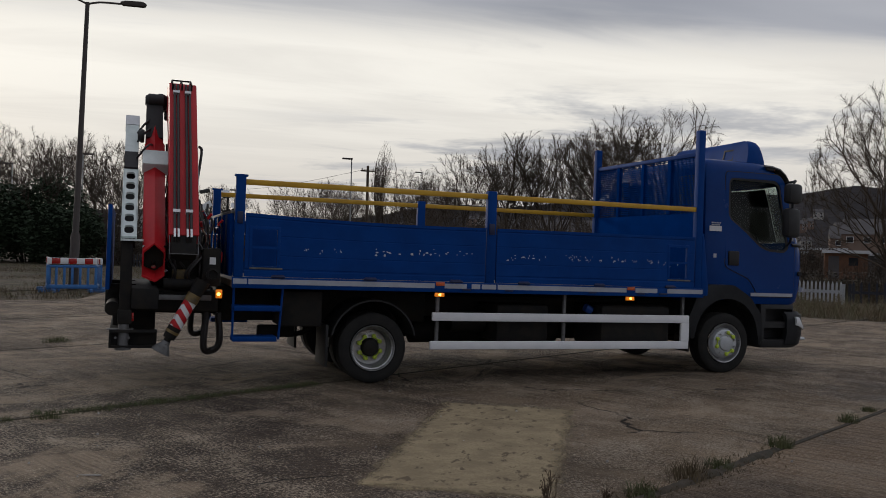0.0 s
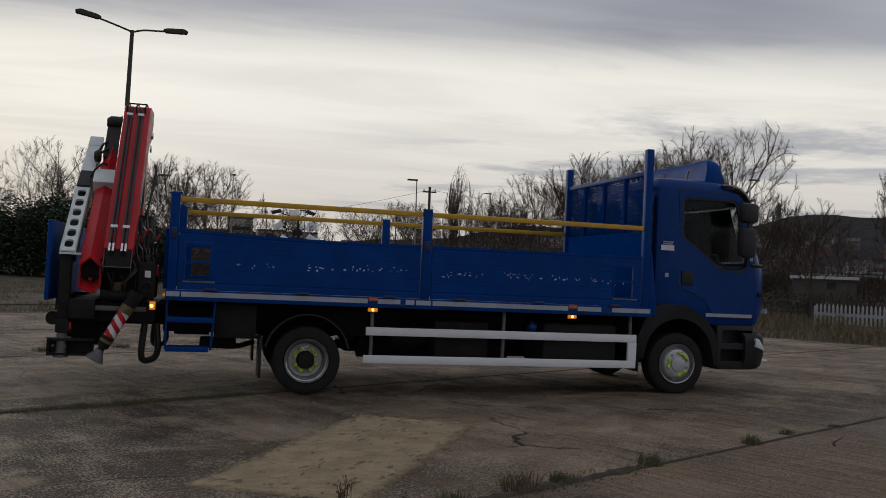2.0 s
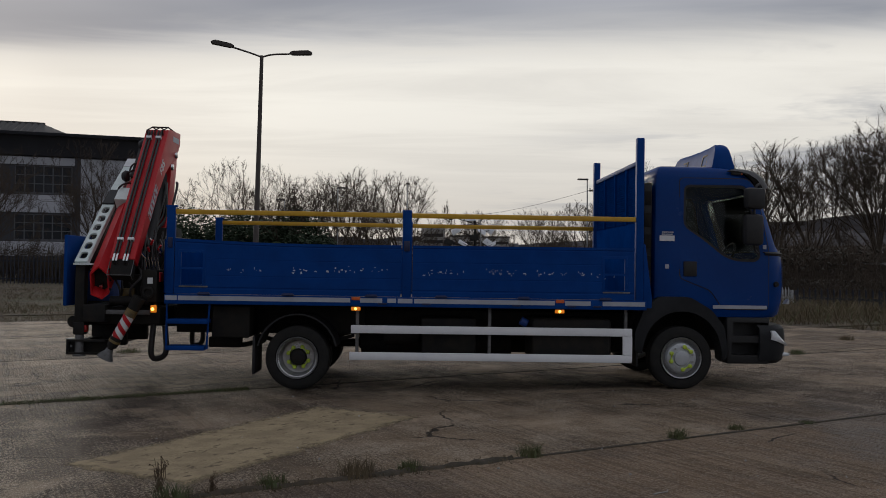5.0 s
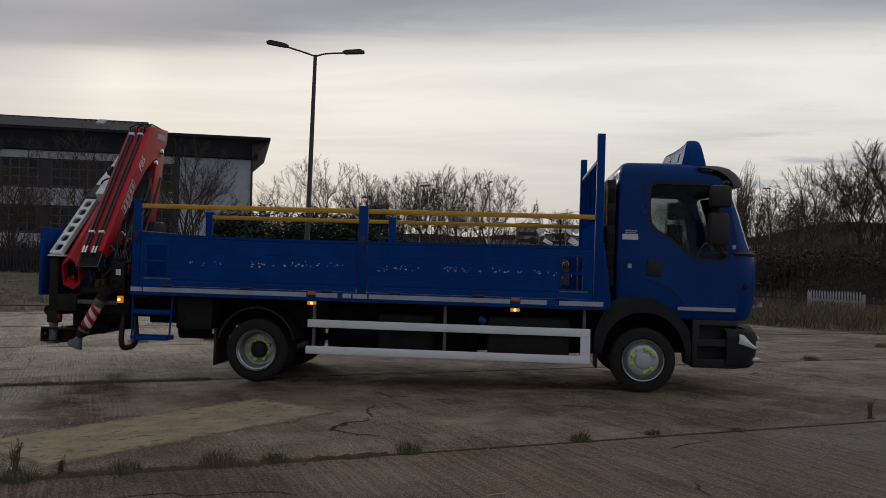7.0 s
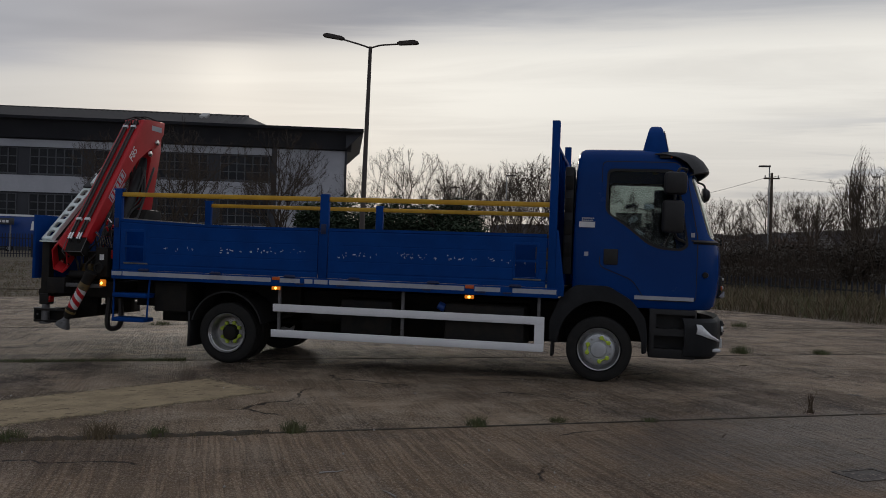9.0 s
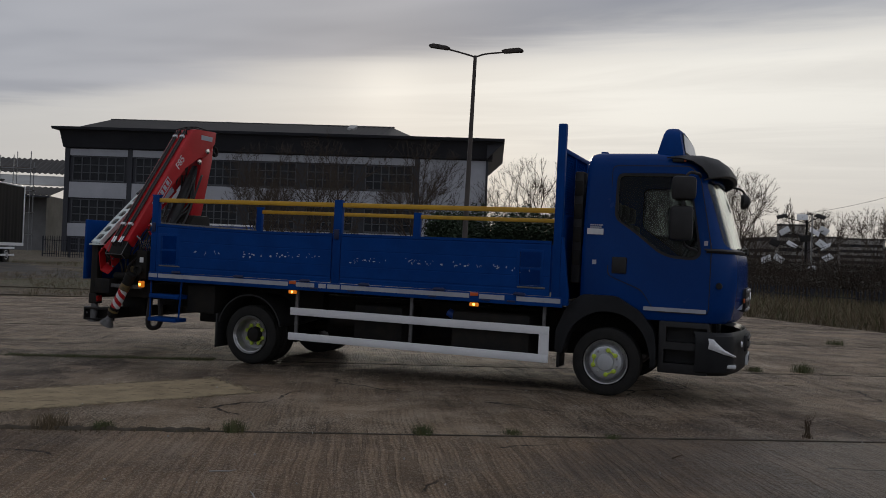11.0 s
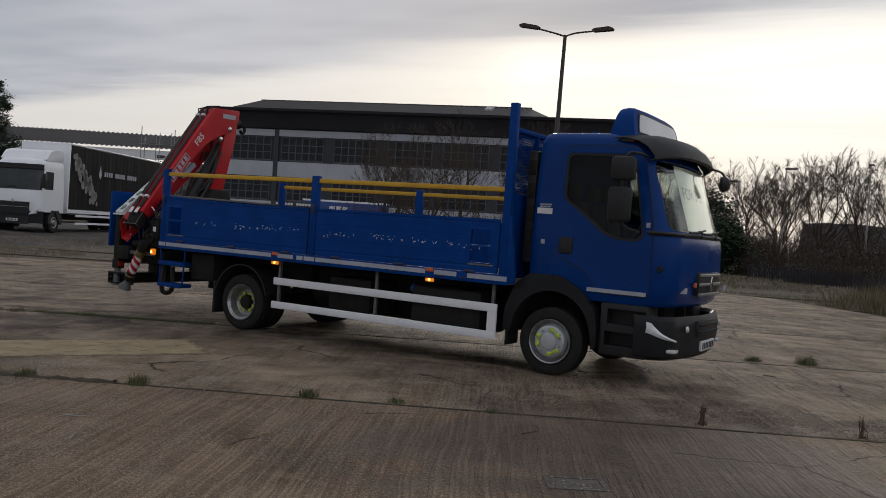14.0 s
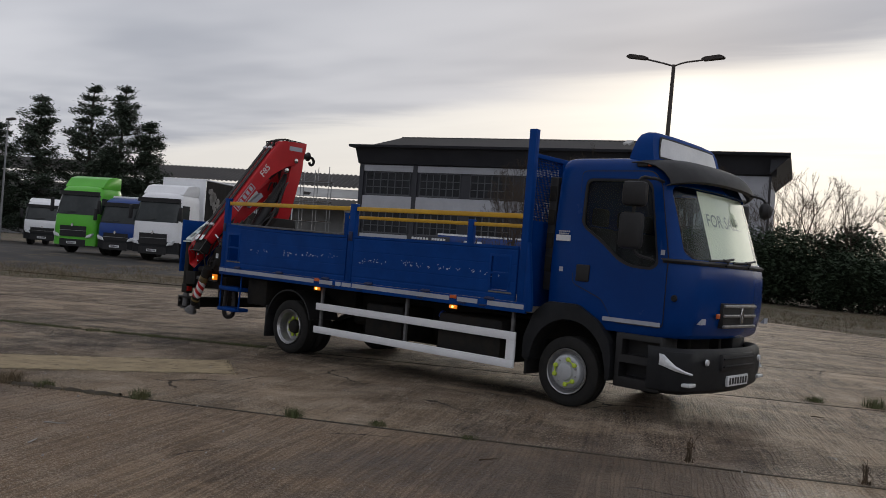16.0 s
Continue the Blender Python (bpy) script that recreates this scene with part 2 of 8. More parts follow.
    # old stains and bleached places, a stride across, drawn out along the slab's slope
    stain = n.noise(n.xyz(n.math("MULTIPLY", along, 0.8), n.math("MULTIPLY", across, 1.3)), 0.75, 9.0, 0.68, 0.5)
    patchy = n.math("SUBTRACT", 0.6, n.math("MULTIPLY", first_pour, 0.35))
    colour = n.mix(n.math("MULTIPLY", n.smooth(stain, 0.49, 0.38), n.math("MULTIPLY", patchy, 0.75)), colour, (0.048, 0.034, 0.026, 1))
    colour = n.mix(n.math("MULTIPLY", n.smooth(stain, 0.51, 0.62), patchy), colour, (0.46, 0.35, 0.245, 1))
    colour = n.mix(n.math("MULTIPLY", groove, 0.3), colour, (*(c * 0.3 for c in dark), 1))
    colour = n.mix(n.math("MULTIPLY", fleck, 0.85), colour, (0.56, 0.455, 0.345, 1))
    # wandering cracks, few and far apart
    wobble = n.add("ShaderNodeVectorMath", {0: n.add("ShaderNodeTexNoise", {"Vector": at, "Scale": 1.4, "Detail": 7.0, "Roughness": 0.65}).outputs["Color"], "Scale": 0.45}, operation="SCALE").outputs[0]
    bent = n.add("ShaderNodeVectorMath", {0: at, 1: wobble}, operation="ADD").outputs[0]
    cells = n.add("ShaderNodeTexVoronoi", {"Vector": bent, "Scale": 0.33})
    cells.feature = "DISTANCE_TO_EDGE"
    crack = n.math("MULTIPLY", n.smooth(cells.outputs["Distance"], 0.006, 0.002), n.smooth(n.noise(at, 0.7, 2.0), 0.50, 0.58))
    colour = n.mix(n.math("MULTIPLY", crack, 0.9), colour, (0.022, 0.018, 0.014, 1))
    # a damp film that has not dried
    wet_at = n.add("ShaderNodeVectorMath", {0: at, 1: (6.7, -3.9, 0.0)}, operation="DISTANCE").outputs["Value"]
    damp = n.smooth(n.math("ADD", wet_at, n.math("MULTIPLY", n.math("SUBTRACT", n.noise(at, 0.9, 6.0, 0.65), 0.5), 4.5)), 2.4, 0.9)
    colour = n.mix(n.math("MULTIPLY", damp, 0.45), colour, (0.05, 0.036, 0.027, 1))
    gloss = n.math("ADD", 0.74, n.math("ADD", n.math("MULTIPLY", n.math("SUBTRACT", grit, 0.5), 0.5), n.math("MULTIPLY", damp, -0.26)))
    height = n.math("ADD", n.math("MULTIPLY", groove, -1.8), n.math("ADD", n.math("MULTIPLY", grit, 1.2), n.math("ADD", n.math("MULTIPLY", n.math("ADD", bright, fleck), 0.4), n.math("ADD", n.math("MULTIPLY", pits, -0.4), n.math("ADD", mid, n.math("MULTIPLY", crack, -2.0))))))
    relief = n.add("ShaderNodeBump", {"Strength": 1.0, "Distance": 0.016, "Height": height})
    s = n.add("ShaderNodeBsdfPrincipled", {"Base Color": colour, "Roughness": gloss, "Specular IOR Level": n.math("ADD", 0.15, n.math("MULTIPLY", damp, 0.15)), "Normal": relief.outputs[0]})
    n.add("ShaderNodeOutputMaterial", {0: s.outputs[0]})
    return m


BLUE = surface("blue_paint", (0.0008, 0.038, 0.19), (0.0008, 0.032, 0.165), 0.24, 0.0, 2.2, 30.0, 0.04, spec=0.14)
BED_BLUE = surface("worn_blue_paint", (0.001, 0.046, 0.225), (0.001, 0.036, 0.18), 0.55, 0.0, 3.0, 45.0, 0.12, wear=(0.003, 0.022, 0.095), wear_at=0.66, spec=0.09)
MESH_BLUE = surface("matt_blue_paint", (0.002, 0.038, 0.19), (0.002, 0.030, 0.15), 0.85, 0.0, 4.0, 40.0, 0.1, spec=0.0)
DARK_BLUE = surface("dark_blue_paint", (0.003, 0.014, 0.075), None, 0.5, 0.0, 4.0, 40.0, 0.1)
SCUFF = surface("scuffed_primer", (0.60, 0.61, 0.62), (0.36, 0.39, 0.45), 0.7, 0.0, 30.0, 90.0, 0.1)
# unseen bed floor: pale tone added to bounce light onto the inner dropsides
PALE_FLOOR = surface("pale_bounce_floor", (0.24, 0.20, 0.16), (0.16, 0.135, 0.11), 0.85, 0.0, 2.0, 30.0, 0.3)
YELLOW = surface("yellow_paint", (0.62, 0.36, 0.02), (0.5, 0.27, 0.015), 0.5, 0.0, 5.0, 50.0, 0.12, wear=(0.25, 0.16, 0.05), wear_at=0.7)
RED = surface("red_paint", (0.50, 0.014, 0.02), (0.40, 0.011, 0.016), 0.42, 0.0, 2.5, 40.0, 0.06, spec=0.3, wear=(0.28, 0.02, 0.015), wear_at=0.68)
BLACK = surface("black_plastic", (0.022, 0.022, 0.023), (0.017, 0.017, 0.018), 0.55, 0.0, 8.0, 120.0, 0.2, spec=0.3)
GREY_PLASTIC = surface("dark_grey_plastic", (0.017, 0.018, 0.02), (0.012, 0.013, 0.015), 0.5, 0.0, 8.0, 150.0, 0.25, spec=0.2)
STEEL_BLACK = surface("chassis_steel", (0.016, 0.016, 0.017), (0.028, 0.025, 0.021), 0.65, 0.0, 6.0, 70.0, 0.3, wear=(0.05, 0.038, 0.028), wear_at=0.66, spec=0.1)
RUBBER = surface("tyre_rubber", (0.014, 0.014, 0.014), (0.023, 0.022, 0.020), 0.8, 0.0, 9.0, 110.0, 0.3, spec=0.25)
RIM_STEEL = surface("steel_rim", (0.46, 0.46, 0.47), (0.30, 0.30, 0.30), 0.3, 0.75, 12.0, 80.0, 0.15, wear=(0.12, 0.1, 0.08), wear_at=0.64)
HUB_GREY = surface("satin_hub_paint", (0.50, 0.52, 0.54), (0.42, 0.44, 0.46), 0.38, 0.3, 10.0, 80.0, 0.05, wear=(0.22, 0.2, 0.17), wear_at=0.68)
ALU = surface("aluminium_rail", (0.80, 0.81, 0.83), (0.72, 0.73, 0.76), 0.5, 0.0, 3.0, 60.0, 0.06, wear=(0.4, 0.4, 0.41), wear_at=0.68)
TAPE = surface("grey_tape", (0.4, 0.42, 0.47), (0.33, 0.35, 0.4), 0.45, 0.0, 6.0, 50.0, 0.05, wear=(0.16, 0.17, 0.2), wear_at=0.66)
WHITE = surface("white_paint", (0.74, 0.75, 0.76), (0.62, 0.63, 0.65), 0.4, 0.0, 3.0, 40.0, 0.06)
PLATE_WHITE = surface("pale_green_steel", (0.72, 0.80, 0.78), (0.6, 0.68, 0.66), 0.5, 0.0, 6.0, 50.0, 0.1, wear=(0.25, 0.24, 0.2), wear_at=0.66)
LIME = surface("lime_plastic", (0.52, 0.66, 0.06), (0.42, 0.55, 0.05), 0.45, 0.0, 9.0, 60.0, 0.05)
BRASS = surface("dirty_ochre_paint", (0.2, 0.13, 0.035), (0.05, 0.04, 0.025), 0.5, 0.0, 12.0, 70.0, 0.2)
HOSE = surface("hydraulic_hose", (0.015, 0.012, 0.012), None, 0.45, 0.0, 20.0, 90.0, 0.1)
GALV_DULL = surface("dull_galvanised", (0.16, 0.16, 0.165), (0.09, 0.088, 0.085), 0.6, 0.3, 12.0, 80.0, 0.15, wear=(0.04, 0.035, 0.03), wear_at=0.6)
CHROME = surface("bright_metal", (0.7, 0.7, 0.7), (0.6, 0.6, 0.6), 0.18, 1.0, 10.0, 80.0, 0.03)
LENS = surface("clear_lens", (0.82, 0.84, 0.86), (0.6, 0.62, 0.65), 0.12, 0.2, 20.0, 60.0, 0.05)
AMBER = lit("amber_lamp_lit", (0.9, 0.24, 0.015), 0.35)
AMBER_CORE = lit("amber_bulb", (1.0, 0.55, 0.08), 5.0)
ORANGE = surface("orange_reflector", (0.65, 0.12, 0.02), (0.5, 0.09, 0.015), 0.3, 0.0, 30.0, 90.0, 0.05)
RED_LENS = surface("red_lens", (0.4, 0.012, 0.01), None, 0.25, 0.0, 20.0, 60.0, 0.05)
SEAT = surface("dark_fabric", (0.03, 0.03, 0.033), (0.02, 0.02, 0.022), 0.9, 0.0, 14.0, 160.0, 0.3)
SHEET = surface("cream_banner", (0.88, 0.88, 0.76), (0.84, 0.84, 0.72), 0.7, 0.0, 3.0, 40.0, 0.05)
BANNER_DIM = surface("banner_dim_grey", (0.07, 0.075, 0.075), (0.06, 0.064, 0.064), 0.8, 0.0, 3.0, 20.0, 0.0, spec=0.1)
INK = surface("grey_ink", (0.32, 0.34, 0.34), None, 0.6, 0.0, 10.0, 60.0, 0.02)
GLASS = clear_glass("cab_glass", (0.62, 0.66, 0.655), 0.010)
SCREEN = clear_glass("windscreen_glass", (0.95, 0.985, 0.95), 0.015)
CONCRETE = concrete_material("yard_concrete", (0.37, 0.26, 0.167), (0.112, 0.074, 0.049))


def patch_material():
    """Sandy repair mortar that thins out unevenly towards its edges."""
    m = bpy.data.materials.new("tan_repair")
    m.use_nodes = True
    n = Nodes(m.node_tree)
    at = n.add("ShaderNodeTexCoord").outputs["Object"]
    moved = n.add("ShaderNodeVectorMath", {0: at, 1: (0.135, -3.99, 0.0)}, operation="SUBTRACT").outputs[0]
    turned = n.add("ShaderNodeMapping", {"Vector": moved, "Rotation": (0, 0, radians(-59.5))}).outputs[0]
    sep = n.add("ShaderNodeSeparateXYZ", {0: turned})
    edge = n.math("MINIMUM", n.math("SUBTRACT", 1.56, n.math("ABSOLUTE", sep.outputs[0])), n.math("SUBTRACT", 0.64, n.math("ABSOLUTE", sep.outputs[1])))
    ragged = n.math("ADD", edge, n.math("MULTIPLY", n.math("SUBTRACT", n.noise(at, 5.0, 7.0, 0.72), 0.5), 0.30))
    big, fine = n.noise(at, 3.5, 5.0, 0.6), n.noise(at, 48.0, 3.0, 0.6)
    colour = n.mix(n.smooth(big, 0.35, 0.65), (0.38, 0.30, 0.185, 1), (0.265, 0.208, 0.13, 1))
    colour = n.mix(n.math("MULTIPLY", n.smooth(fine, 0.48, 0.62), 0.4), colour, (0.22, 0.165, 0.10, 1))
    spots = n.noise(n.add("ShaderNodeMapping", {"Vector": turned, "Scale": (0.5, 1.0, 1.0)}).outputs[0], 13.0, 4.0, 0.6)
    colour = n.mix(n.math("MULTIPLY", n.smooth(spots, 0.58, 0.66), 0.8), colour, (0.11, 0.08, 0.052, 1))
    relief = n.add("ShaderNodeBump", {"Strength": 0.8, "Distance": 0.01, "Height": n.math("ADD", fine, n.math("MULTIPLY", big, 0.5))})
    body = n.add("ShaderNodeBsdfPrincipled", {"Base Color": colour, "Roughness": 0.92, "Specular IOR Level": 0.2, "Normal": relief.outputs[0]})
    bare = n.add("ShaderNodeBsdfTransparent")
    mix = n.add("ShaderNodeMixShader", {0: n.math("MULTIPLY", n.smooth(ragged, 0.0, 0.14), 0.90), 1: bare.outputs[0], 2: body.outputs[0]})
    n.add("ShaderNodeOutputMaterial", {0: mix.outputs[0]})
    return m


PATCH = patch_material()

# ---- mesh helpers ----


def part(name, bm, material, parent=None, label="", angle=35):
    """Links a bmesh as one mesh object, under a thing or a part."""
    bmesh.ops.recalc_face_normals(bm, faces=bm.faces)
    me = bpy.data.meshes.new(name)
    bm.to_mesh(me)
    bm.free()
    me.polygons.foreach_set("use_smooth", [True] * len(me.polygons))
    me.set_sharp_from_angle(angle=radians(angle))
    me.materials.append(material)
    ob = new(name, me)
    ob.parent = parent
    if label:
        ob["label"] = label
    return ob


def thing(name, label, category, group="", m=None):
    ob = new(name)
    ob.empty_display_size = 0.2
    if m is not None:
        ob.matrix_basis = m
    return tagged(ob, label, category, group)


def box(x0, x1, y0, y1, z0, z1, bevel=0.0, bm=None):
    bm = bm or bmesh.new()
    m = Matrix.Translation(((x0 + x1) / 2, (y0 + y1) / 2, (z0 + z1) / 2)) @ Matrix.Diagonal((abs(x1 - x0), abs(y1 - y0), abs(z1 - z0), 1))
    made = bmesh.ops.create_cube(bm, size=1.0, matrix=m)
    if bevel:
        edges = list({e for v in made["verts"] for e in v.link_edges})
        bmesh.ops.bevel(bm, geom=edges, offset=bevel, segments=2, affect="EDGES", profile=0.5)
    return bm


def prism(outline, axis, lo, hi, bevel=0.0, bm=None):
    """A flat outline drawn out along an axis: 'x' takes (y, z), 'y' takes (x, z), 'z' takes (x, y)."""
    bm = bm or bmesh.new()

    def at(a, b, c):
        return {"x": (c, a, b), "y": (a, c, b), "z": (a, b, c)}[axis]

    low = [bm.verts.new(at(a, b, lo)) for a, b in outline]
    high = [bm.verts.new(at(a, b, hi)) for a, b in outline]
    k = len(outline)
    faces = [bm.faces.new(low), bm.faces.new(high[::-1])]
    for i in range(k):
        faces.append(bm.faces.new((low[i], low[(i + 1) % k], high[(i + 1) % k], high[i])))
    if bevel:
        edges = list({e for f in faces for e in f.edges})
        bmesh.ops.bevel(bm, geom=edges, offset=bevel, segments=2, affect="EDGES", profile=0.5)
    return bm


def rod(a, b, r, r2=None, sides=12, bm=None, caps=True):
    """A round bar from a to b."""
    bm = bm or bmesh.new()
    a, b = Vector(a), Vector(b)
    turn = (b - a).to_track_quat("Z", "Y").to_matrix().to_4x4()
    m = Matrix.Translation((a + b) / 2) @ turn
    bmesh.ops.create_cone(bm, cap_ends=caps, segments=sides, radius1=r, radius2=r if r2 is None else r2, depth=(b - a).length, matrix=m)
    return bm


def tube(points, r, sides=8, bm=None):
    """A pipe or hose that follows points."""
    bm = bm or bmesh.new()
    points = [Vector(p) for p in points]
    rings = []
    for i, p in enumerate(points):
        way = points[min(i + 1, len(points) - 1)] - points[max(i - 1, 0)]
        side = way.orthogonal().normalized() if not rings else None
        if rings:
            side = (last - way.normalized() * last.dot(way.normalized())).normalized()
        last = side
        other = way.normalized().cross(side)
        rings.append([bm.verts.new(p + (side * math.cos(s) + other * math.sin(s)) * r) for s in (2 * math.pi * j / sides for j in range(sides))])
    for a, b in zip(rings, rings[1:]):
        for j in range(sides):
            bm.faces.new((a[j], a[(j + 1) % sides], b[(j + 1) % sides], b[j]))
    bm.faces.new(rings[0][::-1]), bm.faces.new(rings[-1])
    return bm


def curve_points(points, steps=6):
    """Points on a smooth line through the given ones."""
    p = [Vector(q) for q in points]
    p = [2 * p[0] - p[1], *p, 2 * p[-1] - p[-2]]
    out = []
    for i in range(1, len(p) - 2):
        for s in range(steps):
            t = s / steps
            a, b, c, d = p[i - 1], p[i], p[i + 1], p[i + 2]
            out.append(0.5 * (2 * b + (c - a) * t + (2 * a - 5 * b + 4 * c - d) * t * t + (3 * b - a - 3 * c + d) * t ** 3))
    return out + [p[-2]]


def lathe(profile, centre, axis="y", steps=40, bm=None, ends=(True, True)):
    """Turns (distance along the axis, radius) about an axis through centre."""
    bm = bm or bmesh.new()
    rings = []
    for d, r in profile:
        ring = []
        for j in range(steps):
            s = 2 * math.pi * j / steps
            c, q = r * math.cos(s), r * math.sin(s)
            p = {"x": (d, c, q), "y": (c, d, q), "z": (c, q, d)}[axis]
            ring.append(bm.verts.new(Vector(centre) + Vector(p)))
        rings.append(ring)
    for a, b in zip(rings, rings[1:]):
        for j in range(steps):
            bm.faces.new((a[j], a[(j + 1) % steps], b[(j + 1) % steps], b[j]))
    if ends[0]:
        bm.faces.new(rings[0])
    if ends[1]:
        bm.faces.new(rings[-1][::-1])
    return bm


def grid(rows, bm=None, close=False):
    """A sheet over rows of points."""
    bm = bm or bmesh.new()
    made = [[bm.verts.new(p) for p in row] for row in rows]
    for a, b in zip(made, made[1:]):
        k = len(a)
        for j in range(k if close else k - 1):
            bm.faces.new((a[j], a[(j + 1) % k], b[(j + 1) % k], b[j]))
    return bm, made


def thicken(bm, depth):
    bmesh.ops.recalc_face_normals(bm, faces=bm.faces)
    bmesh.ops.solidify(bm, geom=bm.faces[:], thickness=depth)
    return bm


def carved(solid, cutters):
    """The mesh of a solid bmesh with other solids taken out of it."""
    def keep(bm, name):
        bmesh.ops.recalc_face_normals(bm, faces=bm.faces)
        me = bpy.data.meshes.new(name)
        bm.to_mesh(me)
        bm.free()
        return new(name, me)
    body = keep(solid, "solid")
    tools = [keep(c, "cutter") for c in cutters]
    for tool in tools:
        cut = body.modifiers.new("cut", "BOOLEAN")
        cut.operation, cut.object, cut.solver = "DIFFERENCE", tool, "EXACT"
    bpy.context.view_layer.update()
    me = bpy.data.meshes.new_from_object(body.evaluated_get(bpy.context.evaluated_depsgraph_get()))
    out = bmesh.new()
    out.from_mesh(me)
    for ob in (body, *tools):
        old = ob.data
        bpy.data.objects.remove(ob)
        bpy.data.meshes.remove(old)
    bpy.data.meshes.remove(me)
    return out


def rounded(outline, radius, steps=4):
    """An outline with its corners rounded."""
    out = []
    k = len(outline)
    for i in range(k):
        p, a, b = Vector(outline[i]), Vector(outline[i - 1]), Vector(outline[(i + 1) % k])
        r = min(radius, (a - p).length * 0.45, (b - p).length * 0.45)
        s, e = p + (a - p).normalized() * r, p + (b - p).normalized() * r
        for j in range(steps + 1):
            t = j / steps
            q = s * (1 - t) ** 2 + p * 2 * t * (1 - t) + e * t * t
            out.append((q.x, q.y))
    return out


def letters(text, size, material, parent, m, name="lettering", depth=0.002):
    """Flat lettering in the built-in font, as a mesh."""
    cu = bpy.data.curves.new("text", "FONT")
    cu.body, cu.size, cu.extrude, cu.align_x, cu.align_y = text, size, depth, "CENTER", "CENTER"
    cu.resolution_u = 3
    ob = new("text", cu)
    bpy.context.view_layer.update()
    me = bpy.data.meshes.new_from_object(ob.evaluated_get(bpy.context.evaluated_depsgraph_get()))
    bpy.data.objects.remove(ob)
    bpy.data.curves.remove(cu)
    me.transform(m)
    me.materials.clear()
    me.materials.append(material)
    out = new(name, me)
    out.parent = parent
    return out


# ---- ground ----
STRIP = radians(26.9)          # the way the concrete strips run
ALONG, ACROSS = Vector((math.cos(STRIP), math.sin(STRIP), 0)), Vector((-math.sin(STRIP), math.cos(STRIP), 0))
YARD = [(-70, -60), (70, -60), (70, -50), (14.9, 5.6), (8.3, 14.2), (3.4, 20.3), (-2.0, 23.4), (-3.6, 13.2), (-9.0, 11.6), (-13.2, 6.9), (-17.4, 2.6), (-30, -14), (-70, -40)]


def ground_material():
    """Rough ground: dry grass, bare earth and gravel."""
    m = bpy.data.materials.new("dry_grass_earth")
    m.use_nodes = True
    n = Nodes(m.node_tree)
    at = n.add("ShaderNodeTexCoord").outputs["Object"]
    big, mid, tiny = n.noise(at, 0.12, 6.0, 0.6), n.noise(at, 1.1, 6.0, 0.65), n.noise(at, 16.0, 4.0, 0.7)
    colour = n.mix(n.smooth(mid, 0.38, 0.62), (0.058, 0.043, 0.026, 1), (0.135, 0.102, 0.064, 1))
    colour = n.mix(n.math("MULTIPLY", n.smooth(big, 0.48, 0.62), 0.7), colour, (0.06, 0.065, 0.025, 1))
    colour = n.mix(n.math("MULTIPLY", tiny, 0.55), colour, (0.045, 0.036, 0.024, 1))
    relief = n.add("ShaderNodeBump", {"Strength": 0.9, "Distance": 0.05, "Height": n.math("ADD", tiny, mid)})
    s = n.add("ShaderNodeBsdfPrincipled", {"Base Color": colour, "Roughness": 0.95, "Normal": relief.outputs[0]})
    n.add("ShaderNodeOutputMaterial", {0: s.outputs[0]})
    return m


EARTH = ground_material()
TARMAC = surface("old_tarmac", (0.05, 0.047, 0.046), (0.034, 0.032, 0.031), 0.8, 0.0, 0.3, 14.0, 0.5, wear=(0.085, 0.066, 0.048), wear_at=0.52, distance=0.01, spec=0.2)


def terrain(x, y):
    """Height of the ground: level at the yard, rising a little towards the parked lorries."""
    d = -x * 0.85 + y * 0.2
    t = min(max((d - 16) / 16, 0), 1)
    return GROUND + 0.45 * t * t * (3 - 2 * t)


def build_ground():
    rows = []
    for r in (0.0, 6, 12, 16, 20, 24, 28, 32, 38, 46, 60, 90, 140, 220, 400, 800, 2500):
        rows.append([(x, y, terrain(x, y) - 0.06) for x, y in ((r * math.cos(a), r * math.sin(a)) for a in (2 * math.pi * i / 96 for i in range(96)))])
    rows[0] = [rows[0][0]] * 96
    bm, _ = grid(rows, close=True)
    bmesh.ops.remove_doubles(bm, verts=bm.verts, dist=0.001)
    return tagged(part("ground", bm, EARTH), "dry grass, earth and gravel round the concrete yard", "ground", kind="structure")


def cut_half(bm, origin, normal):
    """Keeps the side of bm that the normal points to."""
    geom = bm.verts[:] + bm.edges[:] + bm.faces[:]
    made = bmesh.ops.bisect_plane(bm, geom=geom, plane_co=origin, plane_no=normal, clear_inner=True, clear_outer=False)
    return made


